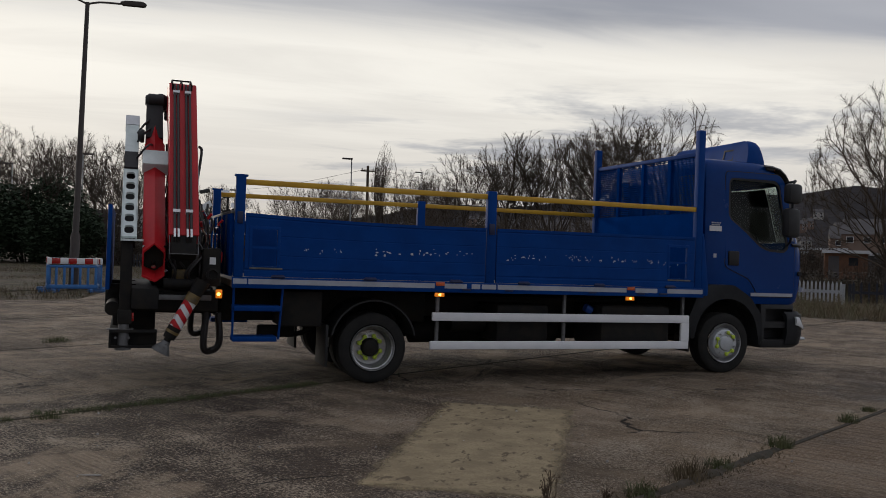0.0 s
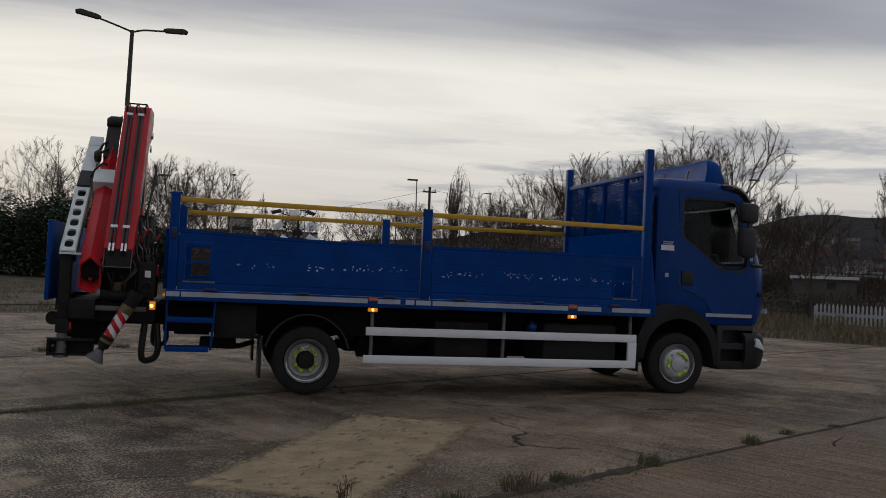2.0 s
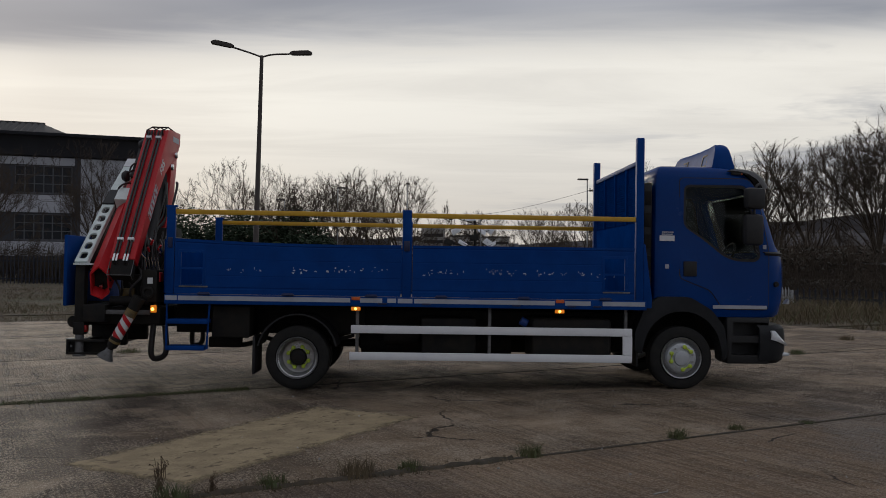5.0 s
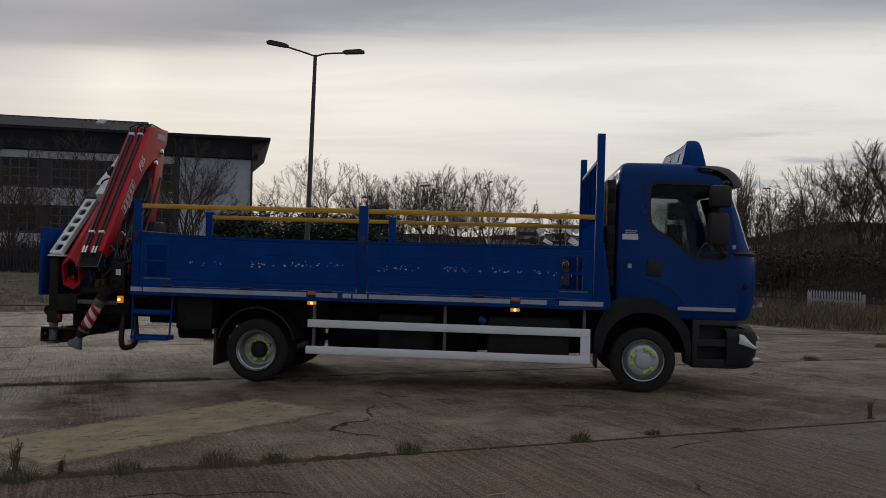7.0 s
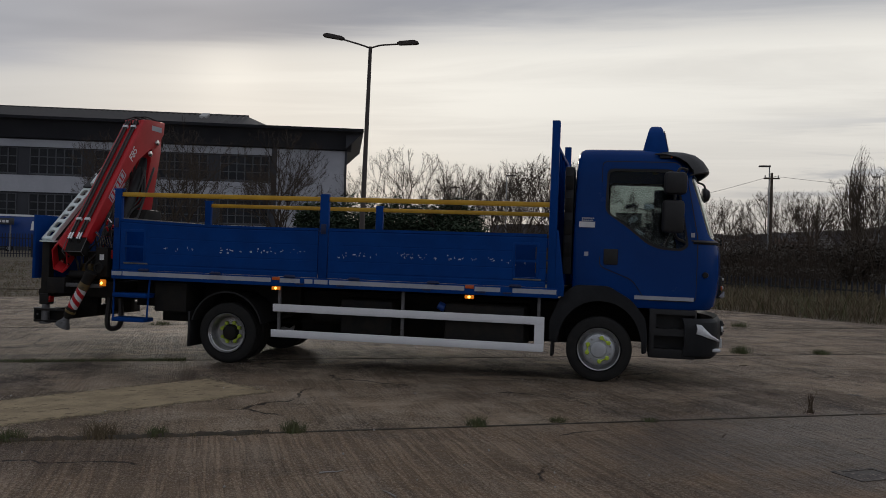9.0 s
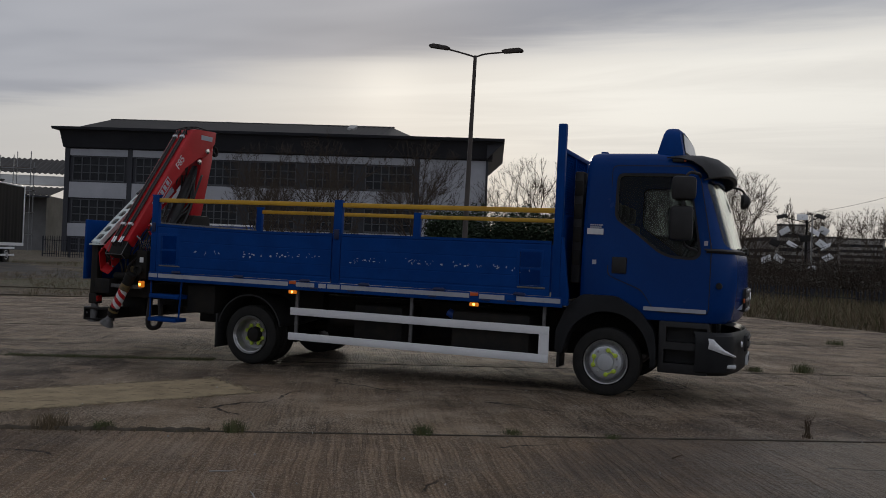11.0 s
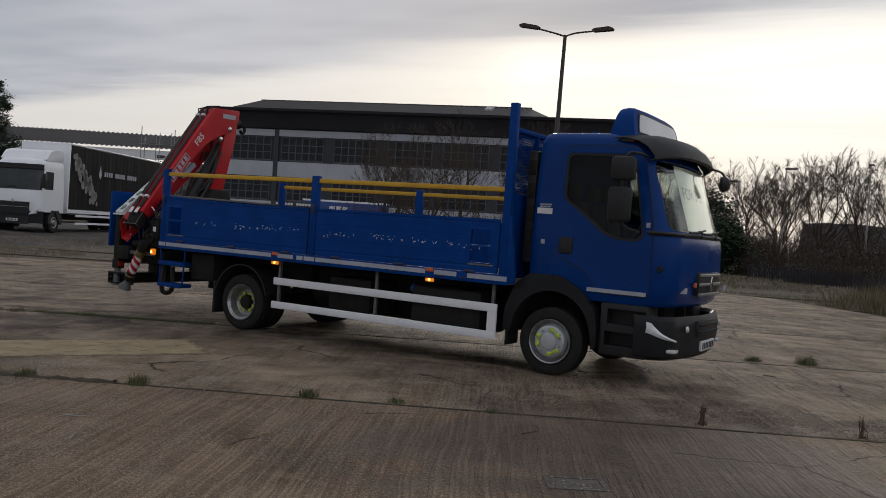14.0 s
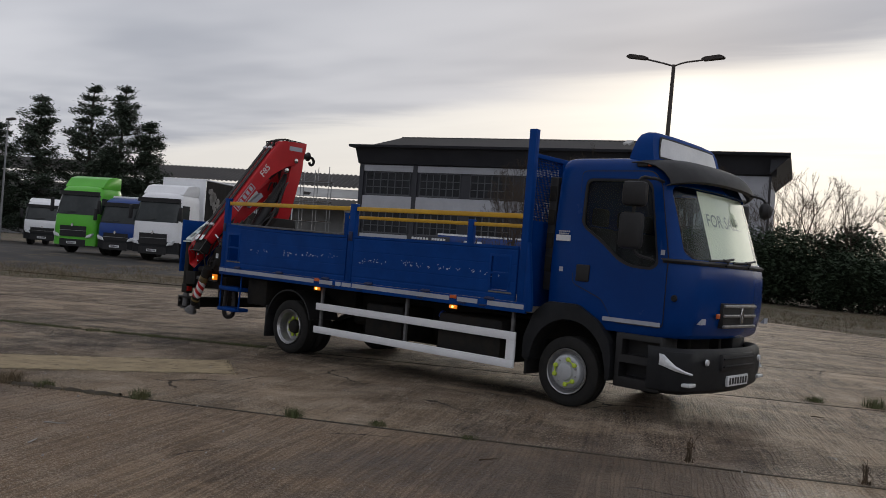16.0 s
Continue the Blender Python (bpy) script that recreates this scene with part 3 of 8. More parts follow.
def build_yard():
    """Strips of concrete, each a slab of its own, with open joints between them."""
    yard = thing("pavement", "worn grey-brown concrete yard cast in long strips", "concrete yard")
    yard["kind"] = "structure"
    edge_points = [Vector((x, y, 0)) for x, y in YARD]
    first = -5.9 * math.cos(STRIP)
    for i in range(-9, 9):
        lo, hi = first + i * 4.6 + 0.022, first + (i + 1) * 4.6 - 0.022
        bm = bmesh.new()
        bm.faces.new([bm.verts.new(p) for p in edge_points])
        cut_half(bm, ACROSS * lo, ACROSS)
        cut_half(bm, ACROSS * hi, -ACROSS)
        if not bm.faces:
            bm.free()
            continue
        made = bmesh.ops.extrude_face_region(bm, geom=bm.faces[:])
        for v in made["geom"]:
            if isinstance(v, bmesh.types.BMVert):
                v.co.z -= 0.12
        for v in bm.verts:
            v.co.z += GROUND
        bmesh.ops.recalc_face_normals(bm, faces=bm.faces)
        top = [e for e in bm.edges if all(abs(v.co.z - GROUND) < 1e-4 for v in e.verts) and len(e.link_faces) == 2 and any(abs(f.normal.z) < 0.5 for f in e.link_faces)]
        bmesh.ops.bevel(bm, geom=top, offset=0.014, segments=2, affect="EDGES", profile=0.5)
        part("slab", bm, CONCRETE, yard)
    return yard


build_ground()
build_yard()


def build_patch():
    """The tan repair spread over the concrete, a few millimetres thick."""
    corners = [(0.34, -2.22), (1.64, -2.95), (-0.10, -5.78), (-1.32, -5.05)]
    rng = random.Random(3)
    outline = []
    for i in range(4):
        a, b = Vector(corners[i]), Vector(corners[(i + 1) % 4])
        steps = 14
        for s in range(steps):
            p = a.lerp(b, s / steps)
            outline.append((p.x + rng.uniform(-0.02, 0.02), p.y + rng.uniform(-0.02, 0.02)))
    bm = prism(outline, "z", GROUND + 0.0005, GROUND + 0.005)
    return tagged(part("repair_patch", bm, PATCH), "tan sandy repair patch on the concrete", "repair patch", kind="structure")


build_patch()

# ---- the truck ----
PITCH = 0.647
NEAR, FAR = -1.27, 1.27
truck = thing("flatbed_truck", "blue dropside flatbed truck with a red folding crane behind the bed", "truck", m=pose(0, 0, 0, 0, PITCH, 0))


def cab_ring(z, back, w, front, corner=0.3, bulge=0.07):
    """The cab's plan at one height: straight sides, rounded front corners, a slightly bowed front."""
    half = [(back, 0.0), (back, w - 0.07), (back + 0.02, w - 0.02), (back + 0.07, w)]
    half += [(back + 0.07 + (front - bulge - corner - back - 0.07) * s, w) for s in (0.25, 0.5, 0.75)]
    cx, cy = front - bulge - corner, w - corner
    half += [(cx + corner * math.sin(s), cy + corner * math.cos(s)) for s in (math.pi / 2 * j / 8 for j in range(9))]
    edge = cy
    half += [(front - bulge + bulge * (1 - (q / edge) ** 2), q) for q in (edge * f for f in (0.75, 0.5, 0.25))]
    half += [(front, 0.0)]
    pts = half + [(x, -y) for x, y in half[-2:0:-1]]
    return [Vector((x, y, z)) for x, y in pts]


CAB = [(0.90, 4.22, 1.045, 5.86), (0.94, 4.21, 1.06, 5.90), (1.1, 4.21, 1.07, 5.93), (1.3, 4.21, 1.07, 5.945), (1.5, 4.21, 1.07, 5.94), (1.56, 4.21, 1.07, 5.935),
       (1.62, 4.21, 1.068, 5.925), (1.66, 4.21, 1.067, 5.91), (1.70, 4.213, 1.066, 5.89), (2.1, 4.22, 1.05, 5.765), (2.42, 4.23, 1.03, 5.66), (2.56, 4.235, 1.02, 5.58),
       (2.64, 4.25, 1.0, 5.5), (2.69, 4.275, 0.965, 5.40), (2.715, 4.315, 0.9, 5.3), (2.725, 4.40, 0.8, 5.15)]


def cab_at(z):
    for a, b in zip(CAB, CAB[1:]):
        if a[0] <= z <= b[0]:
            t = (z - a[0]) / (b[0] - a[0])
            return tuple(p + (q - p) * t for p, q in zip(a, b))
    return CAB[-1]


def cab_solid(inset=0.0):
    rows = []
    for z, back, w, front in CAB:
        zz = z if not inset else 1.0 + (z - 0.9) * (2.64 - 1.0) / (2.725 - 0.9)
        if inset:
            _, back, w, front = cab_at(zz)
        rows.append(cab_ring(zz, back + inset, w - inset, front - inset, 0.3 - inset * 0.5))
    bm, made = grid(rows, close=True)
    bm.faces.new(made[0][::-1]), bm.faces.new(made[-1])
    return bm


SIDE_WINDOW = [(4.58, 2.485), (5.30, 2.485), (5.37, 2.42), (5.51, 1.62), (5.44, 1.56), (5.20, 1.57), (5.06, 1.62), (4.81, 1.82), (4.57, 1.98)]


def shrink(outline, d):
    """An outline drawn in by d."""
    k = len(outline)
    cx, cy = sum(p[0] for p in outline) / k, sum(p[1] for p in outline) / k
    return [(x + (cx - x) * d / max(math.hypot(cx - x, cy - y), 0.01), y + (cy - y) * d / max(math.hypot(cx - x, cy - y), 0.01)) for x, y in outline]


def build_cab():
    screen_hole = prism(rounded([(-0.97, 1.70), (0.97, 1.70), (0.93, 2.44), (-0.93, 2.44)], 0.1), "x", 5.28, 6.2)
    side_hole = prism(rounded(SIDE_WINDOW, 0.08), "y", -1.4, 1.4)
    arch = lathe([(-1.4, 0.5), (1.4, 0.5)], (4.55, 0, 0.5), "y", 48)
    cab = part("cab", carved(cab_solid(), [cab_solid(0.05), screen_hole, side_hole, arch]), BLUE, truck, "glossy blue steel cab")

    # glazing
    rows = []
    for i in range(9):
        z = 1.68 + 0.78 * i / 8
        _, back, w, front = cab_at(z)
        ring = cab_ring(z, back, w - 0.012, front - 0.012)
        arc = [p for p in ring if p.x > 5.42]
        arc.sort(key=lambda p: p.y)
        rows.append(arc)
    k = min(len(r) for r in rows)
    bm, _ = grid([r[(len(r) - k) // 2:(len(r) - k) // 2 + k] for r in rows])
    glass = part("windscreen", thicken(bm, 0.006), SCREEN, cab, "tinted curved windscreen")
    glass.visible_shadow = False
    for s in (-1, 1):
        bm = bmesh.new()
        bm.faces.new([bm.verts.new((x, s * (1.07 - (z - 1.5) * 0.043 - 0.02), z)) for x, z in rounded(SIDE_WINDOW, 0.06)])
        pane = part("side_window", thicken(bm, 0.006), GLASS, cab, "dark tinted side glass")
        pane.visible_shadow = False
        # black rubber round the side window
        hole = rounded(SIDE_WINDOW, 0.08)
        inner = rounded(shrink(SIDE_WINDOW, 0.035), 0.07)
        k = len(hole)
        bm, _ = grid([[(x, s * (1.07 - (z - 1.5) * 0.043 + 0.003), z) for x, z in hole], [(x, s * (1.07 - (z - 1.5) * 0.043 + 0.003), z) for x, z in inner]], close=True)
        part("window_seal", thicken(bm, 0.02), BLACK, cab, "black rubber seal")
        # door: a thin raised skin with a gap line round it
        d0, d1 = 1.0, 2.56
        outline = rounded([(4.53, d1), (5.36, d1), (5.46, 2.44), (5.60, 1.70), (5.60, d0), (5.05, d0), (4.90, 1.22), (4.53, 1.36)], 0.06)
        bm = prism(outline, "y", 0.0, 1.0)
        bmesh.ops.scale(bm, vec=(1, s * 0.012, 1), verts=bm.verts)
        for v in bm.verts:
            v.co.y += s * (1.07 - max(v.co.z - 1.5, 0) * 0.043 - 0.004)
        hole_bm = prism(rounded(SIDE_WINDOW, 0.08), "y", -1.4, 1.4)
        door = part("door", carved(bm, [hole_bm]), BLUE, cab)
        rim_out, rim_in = shrink(outline, -0.012), outline
        bm, _ = grid([[(x, s * (1.07 - max(z - 1.5, 0) * 0.043 + 0.002), z) for x, z in ring] for ring in (rim_out, rim_in)], close=True)
        part("door_gap", thicken(bm, 0.004), BLACK, cab, "dark shut line round the door")
        part("door_handle", box(4.57, 4.73, s * 1.06, s * 1.095, 1.38, 1.56, 0.012), BLACK, cab, "recessed black door handle")
        part("door_stripe", box(4.93, 5.58, s * 1.074, s * 1.084, 1.0, 1.042), TAPE, cab, "pale reflective door stripe")

    # lower front: grille, bumper, lamps, plate
    grille = prism([(-0.42, 1.02), (0.42, 1.02), (0.44, 1.28), (-0.44, 1.28)], "x", 5.88, 5.952, 0.012)
    grille = part("grille", grille, BLACK, truck, "black slatted radiator grille")
    for z in (1.04, 1.15, 1.25):
        part("slat", box(5.935, 5.975, -0.42, 0.42, z - 0.016, z + 0.016, 0.008), RIM_STEEL, grille, "grey metal slat")
    bm = prism([(0.0, 1.24), (0.05, 1.15), (0.0, 1.06), (-0.05, 1.15)], "x", 5.968, 5.988, 0.004)
    part("badge", carved(bm, [prism([(0.0, 1.195), (0.025, 1.15), (0.0, 1.105), (-0.025, 1.15)], "x", 5.9, 6.1)]), CHROME, grille, "silver diamond badge")
    # cowl lip between screen and front panel
    rows = []
    for z, grow in ((1.645, 0.010), (1.67, 0.028), (1.69, 0.010)):
        _, back, w, front = cab_at(z)
        ring = [p for p in cab_ring(z, back, w + grow, front + grow) if p.x > 5.5]
        ring.sort(key=lambda p: p.y)
        rows.append(ring)
    k = min(len(r) for r in rows)
    bm, _ = grid([r[(len(r) - k) // 2:(len(r) - k) // 2 + k] for r in rows])
    part("cowl", thicken(bm, 0.012), BLACK, cab, "black plastic cowl under the windscreen")
    for y in (-0.45, 0.15):
        w = part("wiper", tube([(5.89, y - 0.28, 1.70), (5.91, y, 1.71), (5.90, y + 0.3, 1.74)], 0.012), BLACK, cab)
        tube_bm = tube([(5.93, y + 0.05, 1.66), (5.93, y + 0.1, 1.70), (5.91, y + 0.02, 1.72)], 0.014)
        part("wiper_arm", tube_bm, BLACK, w)

    # bumper with rounded ends
    rows = []
    for z, g in ((0.35, -0.05), (0.39, -0.01), (0.52, 0.01), (0.68, 0.01), (0.77, 0.0), (0.81, -0.03)):
        ring = cab_ring(z, 5.1, 1.10 + g, 5.97 + g, 0.28, 0.1)
        ring = [p for p in ring if p.x > 5.45]
        ring.sort(key=lambda p: p.y)
        rows.append(ring)
    k = min(len(r) for r in rows)
    bm, _ = grid([r[(len(r) - k) // 2:(len(r) - k) // 2 + k] for r in rows])
    bumper = part("bumper", thicken(bm, 0.06), GREY_PLASTIC, truck, "dark grey plastic bumper")
    part("air_intake", box(5.9, 5.985, -0.42, 0.42, 0.58, 0.76, 0.02), BLACK, bumper, "black lower intake")
    for z in (0.63, 0.71):
        part("slat", box(5.96, 6.0, -0.40, 0.40, z - 0.01, z + 0.012, 0.005), GREY_PLASTIC, bumper)
    plate = part("number_plate", box(5.962, 5.992, -0.27, 0.27, 0.42, 0.53, 0.004), WHITE, bumper, "white number plate")
    for i in range(7):
        y = -0.21 + i * 0.07
        part("plate_bar", box(5.991, 5.995, y - 0.022, y + 0.022, 0.44, 0.51), BLACK, plate)
    for s in (-1, 1):
        # headlamp: an upright blade on the corner that sweeps along the bumper's front
        rows = []
        for turn, low, high in ((4, 0.64, 0.75), (14, 0.628, 0.742), (24, 0.61, 0.69), (36, 0.59, 0.64), (52, 0.57, 0.602), (72, 0.552, 0.57)):
            a = radians(turn)
            x, y = 5.59 + 0.305 * math.sin(a), 0.82 + 0.30 * math.cos(a)
            rows.append([(x + 0.01, s * (y + 0.006), low), (x + 0.02, s * (y + 0.014), (low + high) / 2), (x + 0.01, s * (y + 0.006), high)])
        bm, _ = grid(rows)
        part("headlamp", thicken(bm, 0.03), LENS, bumper, "clear angular headlamp")
        part("fog_lamp", box(5.80, 5.90, *sorted((s * 0.83, s * 0.99)), 0.435, 0.475, 0.014), LENS, bumper)
        part("drl", lathe([(0.0, 0.035), (0.02, 0.028)], (5.93, s * 0.70, 0.68), "x", 16), LENS, bumper)
        part("corner_flap", prism([(5.88, 1.06), (5.93, 1.12), (5.93, 1.06)], "y", s * 0.80, s * 0.9), TAPE, cab)
        part("indicator", lathe([(0.0, 0.035), (0.02, 0.028)], (5.70, s * 1.06, 1.30), "y", 16) if s > 0 else lathe([(0.0, 0.035), (-0.02, 0.028)], (5.70, s * 1.06, 1.30), "y", 16), GREY_PLASTIC, cab)

    part("front_indicator", box(5.925, 5.945, -0.56, -0.48, 1.12, 1.17, 0.008), ORANGE, cab, "amber indicator lamp, unlit")

    # steps and arch behind the bumper
    for s in (-1, 1):
        bm = bmesh.new()
        box(5.10, 5.62, s * 0.72, s * 1.075, 0.345, 0.90, 0.02, bm)
        steps = carved(bm, [box(5.16, 5.56, s * 0.9, s * 1.2, 0.45, 0.60), box(5.18, 5.60, s * 0.93, s * 1.2, 0.68, 0.84)])
        part("cab_step", steps, BLACK, truck, "black moulded cab steps")
        outer, inner = [], []
        for j in range(17):
            a = math.pi * (j / 16)
            inner.append((4.55 - 0.475 * math.cos(a), 0.50 + 0.475 * math.sin(a)))
        outline = rounded([(3.98, 0.46), (3.985, 0.72), (4.10, 1.0), (4.26, 1.135), (4.64, 1.135), (4.90, 0.985), (5.055, 0.79), (5.085, 0.6), (5.085, 0.38)], 0.05)[2:-2]
        outline += [(5.03, 0.38), *inner[::-1], (inner[0][0], 0.46)]
        flare = prism(outline, "y", min(s * 0.86, s * 1.125), max(s * 0.86, s * 1.125), 0.012)
        part("wheel_arch", flare, GREY_PLASTIC, truck, "dark grey plastic wheel arch")
        part("mudflap", box(4.0, 4.03, s * 0.8, s * 1.09, 0.30, 0.72, 0.008), BLACK, truck)

    # roof: wedge-shaped light box and sun visor
    # a shell leaning back and drawn in towards its top, with soft shoulders
    rows = []
    for z, back, front, wide in ((2.66, 5.0, 5.30, 0.86), (2.74, 5.015, 5.285, 0.86), (2.84, 5.04, 5.262, 0.845), (2.93, 5.062, 5.242, 0.815), (2.985, 5.08, 5.226, 0.77), (3.015, 5.10, 5.208, 0.70), (3.025, 5.13, 5.185, 0.62)):
        ring = []
        for u, v in ((0, -1), (0, -0.5), (0, 0), (0, 0.5), (0, 1), (0.5, 1.04), (1, 1), (1, 0.5), (1, 0), (1, -0.5), (1, -1), (0.5, -1.04)):
            x = back + (front - back) * u - abs(v) ** 3 * 0.035
            ring.append((x, v * wide, z))
        rows.append(ring)
    bm, made = grid(rows, close=True)
    bm.faces.new(made[0][::-1]), bm.faces.new(made[-1])
    fairing = part("roof_fairing", bm, BED_BLUE, cab, "blue roof fairing with a blank sign panel", 50)
    for y in (-0.42, 0.42):
        slot = carved(box(-0.006, 0.006, y - 0.12, y + 0.12, -0.085, 0.085, 0.004), [box(-0.02, 0.02, y - 0.09, y + 0.09, -0.06, 0.06)])
        bmesh.ops.transform(slot, matrix=Matrix.Translation((5.036, 0, 2.845)) @ Matrix.Rotation(radians(14), 4, "Y"), verts=slot.verts)
        part("rear_slot", slot, BLACK, fairing, "dark outlined slot in the rear slope")
    for grow, lift, material, name, label in ((0.02, 0.004, BLACK, "sign_frame", "black rim of the sign panel"), (0.0, 0.010, WHITE, "sign_panel", "white blank sign panel")):
        rows = []
        for i in range(9):
            u = i / 8
            z = 2.755 - grow + (0.20 + 2 * grow) * u
            half = 0.74 - 0.08 * u + grow - 0.05 * max(0, abs(2 * u - 1) - 0.4) ** 2
            rows.append([(5.302 + lift - (z - 2.66) * 0.222 - abs(y / 0.84) ** 3 * 0.035, y, z) for y in (half * (j / 8 - 1) for j in range(17))])
        bm, _ = grid(rows)
        part(name, thicken(bm, 0.006), material, fairing, label)
    rows = []
    for dx, z in ((-0.22, 2.74), (-0.08, 2.735), (0.04, 2.705), (0.13, 2.64), (0.19, 2.555), (0.20, 2.51), (0.16, 2.49)):
        front = 5.58
        wide = 1.04 - max(0, dx) * 0.12
        rows.append([(front + dx - 0.09 * (y / 1.04) ** 2 - 0.17 * abs(y / 1.04) ** 6, y, z - 0.03 * (y / 1.04) ** 2 - 0.05 * abs(y / 1.04) ** 6) for y in (wide * (i / 10 - 1) for i in range(21))])
    bm, _ = grid(rows)
    part("sun_visor", thicken(bm, 0.012), BLACK, cab, "black curved sun visor over the windscreen")
    part("roof_vent", box(4.62, 4.74, -0.2, 0.0, 2.69, 2.73, 0.01), BLUE, cab)
    for s in (-1, 1):
        part("roof_lamp", box(5.16, 5.28, s * 0.93, s * 1.03, 2.61, 2.65, 0.01), BLACK, cab)
        part("lamp_lens", box(5.275, 5.30, s * 0.96, s * 1.02, 2.615, 2.645, 0.008), ORANGE, cab)

    # intake stack and louvres on the back wall
    for s in (-1, 1):
        stack = part("air_intake", box(4.10, 4.205, min(s * 0.66, s * 1.0), max(s * 0.66, s * 1.0), 1.25, 2.5, 0.015), BLACK, truck, "black air intake stack behind the cab")
        for i in range(4):
            z = 1.45 + i * 0.26
            part("louvre", box(4.11, 4.195, *sorted((s * 0.998, s * 1.012)), z, z + 0.17, 0.006), STEEL_BLACK, stack)

    # mirrors on arms
    for s in (-1, 1):
        arm = part("mirror_arm", tube(curve_points([(5.46, s * 1.0, 2.46), (5.44, s * 1.22, 2.47), (5.34, s * 1.31, 2.40), (5.33, s * 1.31, 1.78), (5.46, s * 1.1, 1.66)]), 0.016), BLACK, truck)
        for z0, z1, cx, long in ((2.18, 2.43, 5.325, 0.125), (1.755, 2.12, 5.31, 0.12)):
            bm = box(-long, long, -0.062, 0.062, z0, z1, 0.045)
            bmesh.ops.transform(bm, matrix=Matrix.Translation((cx, s * 1.325, 0)) @ Matrix.Rotation(radians(-12 * s), 4, "Z"), verts=bm.verts)
            part("mirror", bm, BLACK, arm, "black mirror housing")
    tip = part("front_mirror_arm", tube(curve_points([(5.66, 0.62, 2.5), (5.80, 0.74, 2.47), (5.84, 0.80, 2.42)]), 0.014), BLACK, truck)
    part("mirror", lathe([(-0.05, 0.02), (-0.04, 0.09), (0.0, 0.1), (0.05, 0.07), (0.07, 0.02)], (5.84, 0.82, 2.33), "x", 20), BLACK, tip, "round black kerb mirror")

    # inside
    part("dashboard", prism([(5.35, 1.45), (5.74, 1.62), (5.74, 1.2), (5.42, 1.15)], "y", -0.95, 0.95, 0.02), BLACK, cab)
    for y in (-0.52, 0.05, 0.55):
        seat = part("seat", box(4.62, 5.1, y - 0.23, y + 0.23, 1.28, 1.45, 0.05), SEAT, cab)
        part("backrest", prism([(4.50, 1.40), (4.64, 1.38), (4.58, 1.98), (4.46, 1.98)], "y", y - 0.22, y + 0.22, 0.035), SEAT, seat)
        part("headrest", box(4.44, 4.54, y - 0.13, y + 0.13, 2.0, 2.2, 0.035), SEAT, seat)
    ring = [(5.28 + 0.09 * math.sin(a), -0.52 + 0.2 * math.cos(a), 1.62 + 0.18 * math.sin(a)) for a in (2 * math.pi * i / 24 for i in range(25))]
    part("steering_wheel", tube(ring, 0.015), BLACK, cab)
    banner_rows = [[(cab_at(z)[3] - 0.035 - 0.085 * (y / 0.9) ** 2 - 0.01, y, z) for y in (-0.5, -0.25, 0.0, 0.2, 0.4, 0.6, 0.8)] for z in (1.72, 1.9, 2.1, 2.3, 2.42)]
    bm, _ = grid(banner_rows)
    banner = part("banner", thicken(bm, 0.003), SHEET, cab, "cream paper banner inside the windscreen")
    # dark sheet added behind the banner so that its inside reads as shaded
    bm, _ = grid([[(x - 0.006, y, z) for x, y, z in row] for row in banner_rows])
    part("banner_back", thicken(bm, 0.002), BANNER_DIM, banner, "added dark sheet that dims the inside of the banner")
    text = letters("FOR SALE", 0.19, INK, banner, depth=0.0, m=Matrix.Translation((5.70, -0.05, 2.12)) @ Euler((radians(90), 0, radians(90))).to_matrix().to_4x4() @ Euler((radians(-12), 0, 0)).to_matrix().to_4x4())
    for v in text.data.vertices:
        v.co.x = cab_at(v.co.z)[3] - 0.034 - 0.085 * (v.co.y / 0.9) ** 2
    # small plates and bars on the rear pillar
    for s in (-1,):
        part("pillar_label", box(4.28, 4.46, s * 1.068, s * 1.074, 1.80, 1.865), WHITE, cab, "white pillar sticker")
        for z, w0 in ((1.905, 0.145), (1.88, 0.13)):
            for i in range(6):
                x = 4.31 + i * w0 / 6
                part("lettering_bar", box(x, x + 0.017, s * 1.068, s * 1.072, z - 0.008, z + 0.008), TAPE, cab)
        part("inspection_sticker", box(4.35, 4.395, s * 1.068, s * 1.074, 1.47, 1.52), TAPE, cab)
        part("inspection_sticker", box(5.53, 5.57, s * 1.073, s * 1.083, 1.72, 1.77), TAPE, cab)
    return cab


cab = build_cab()


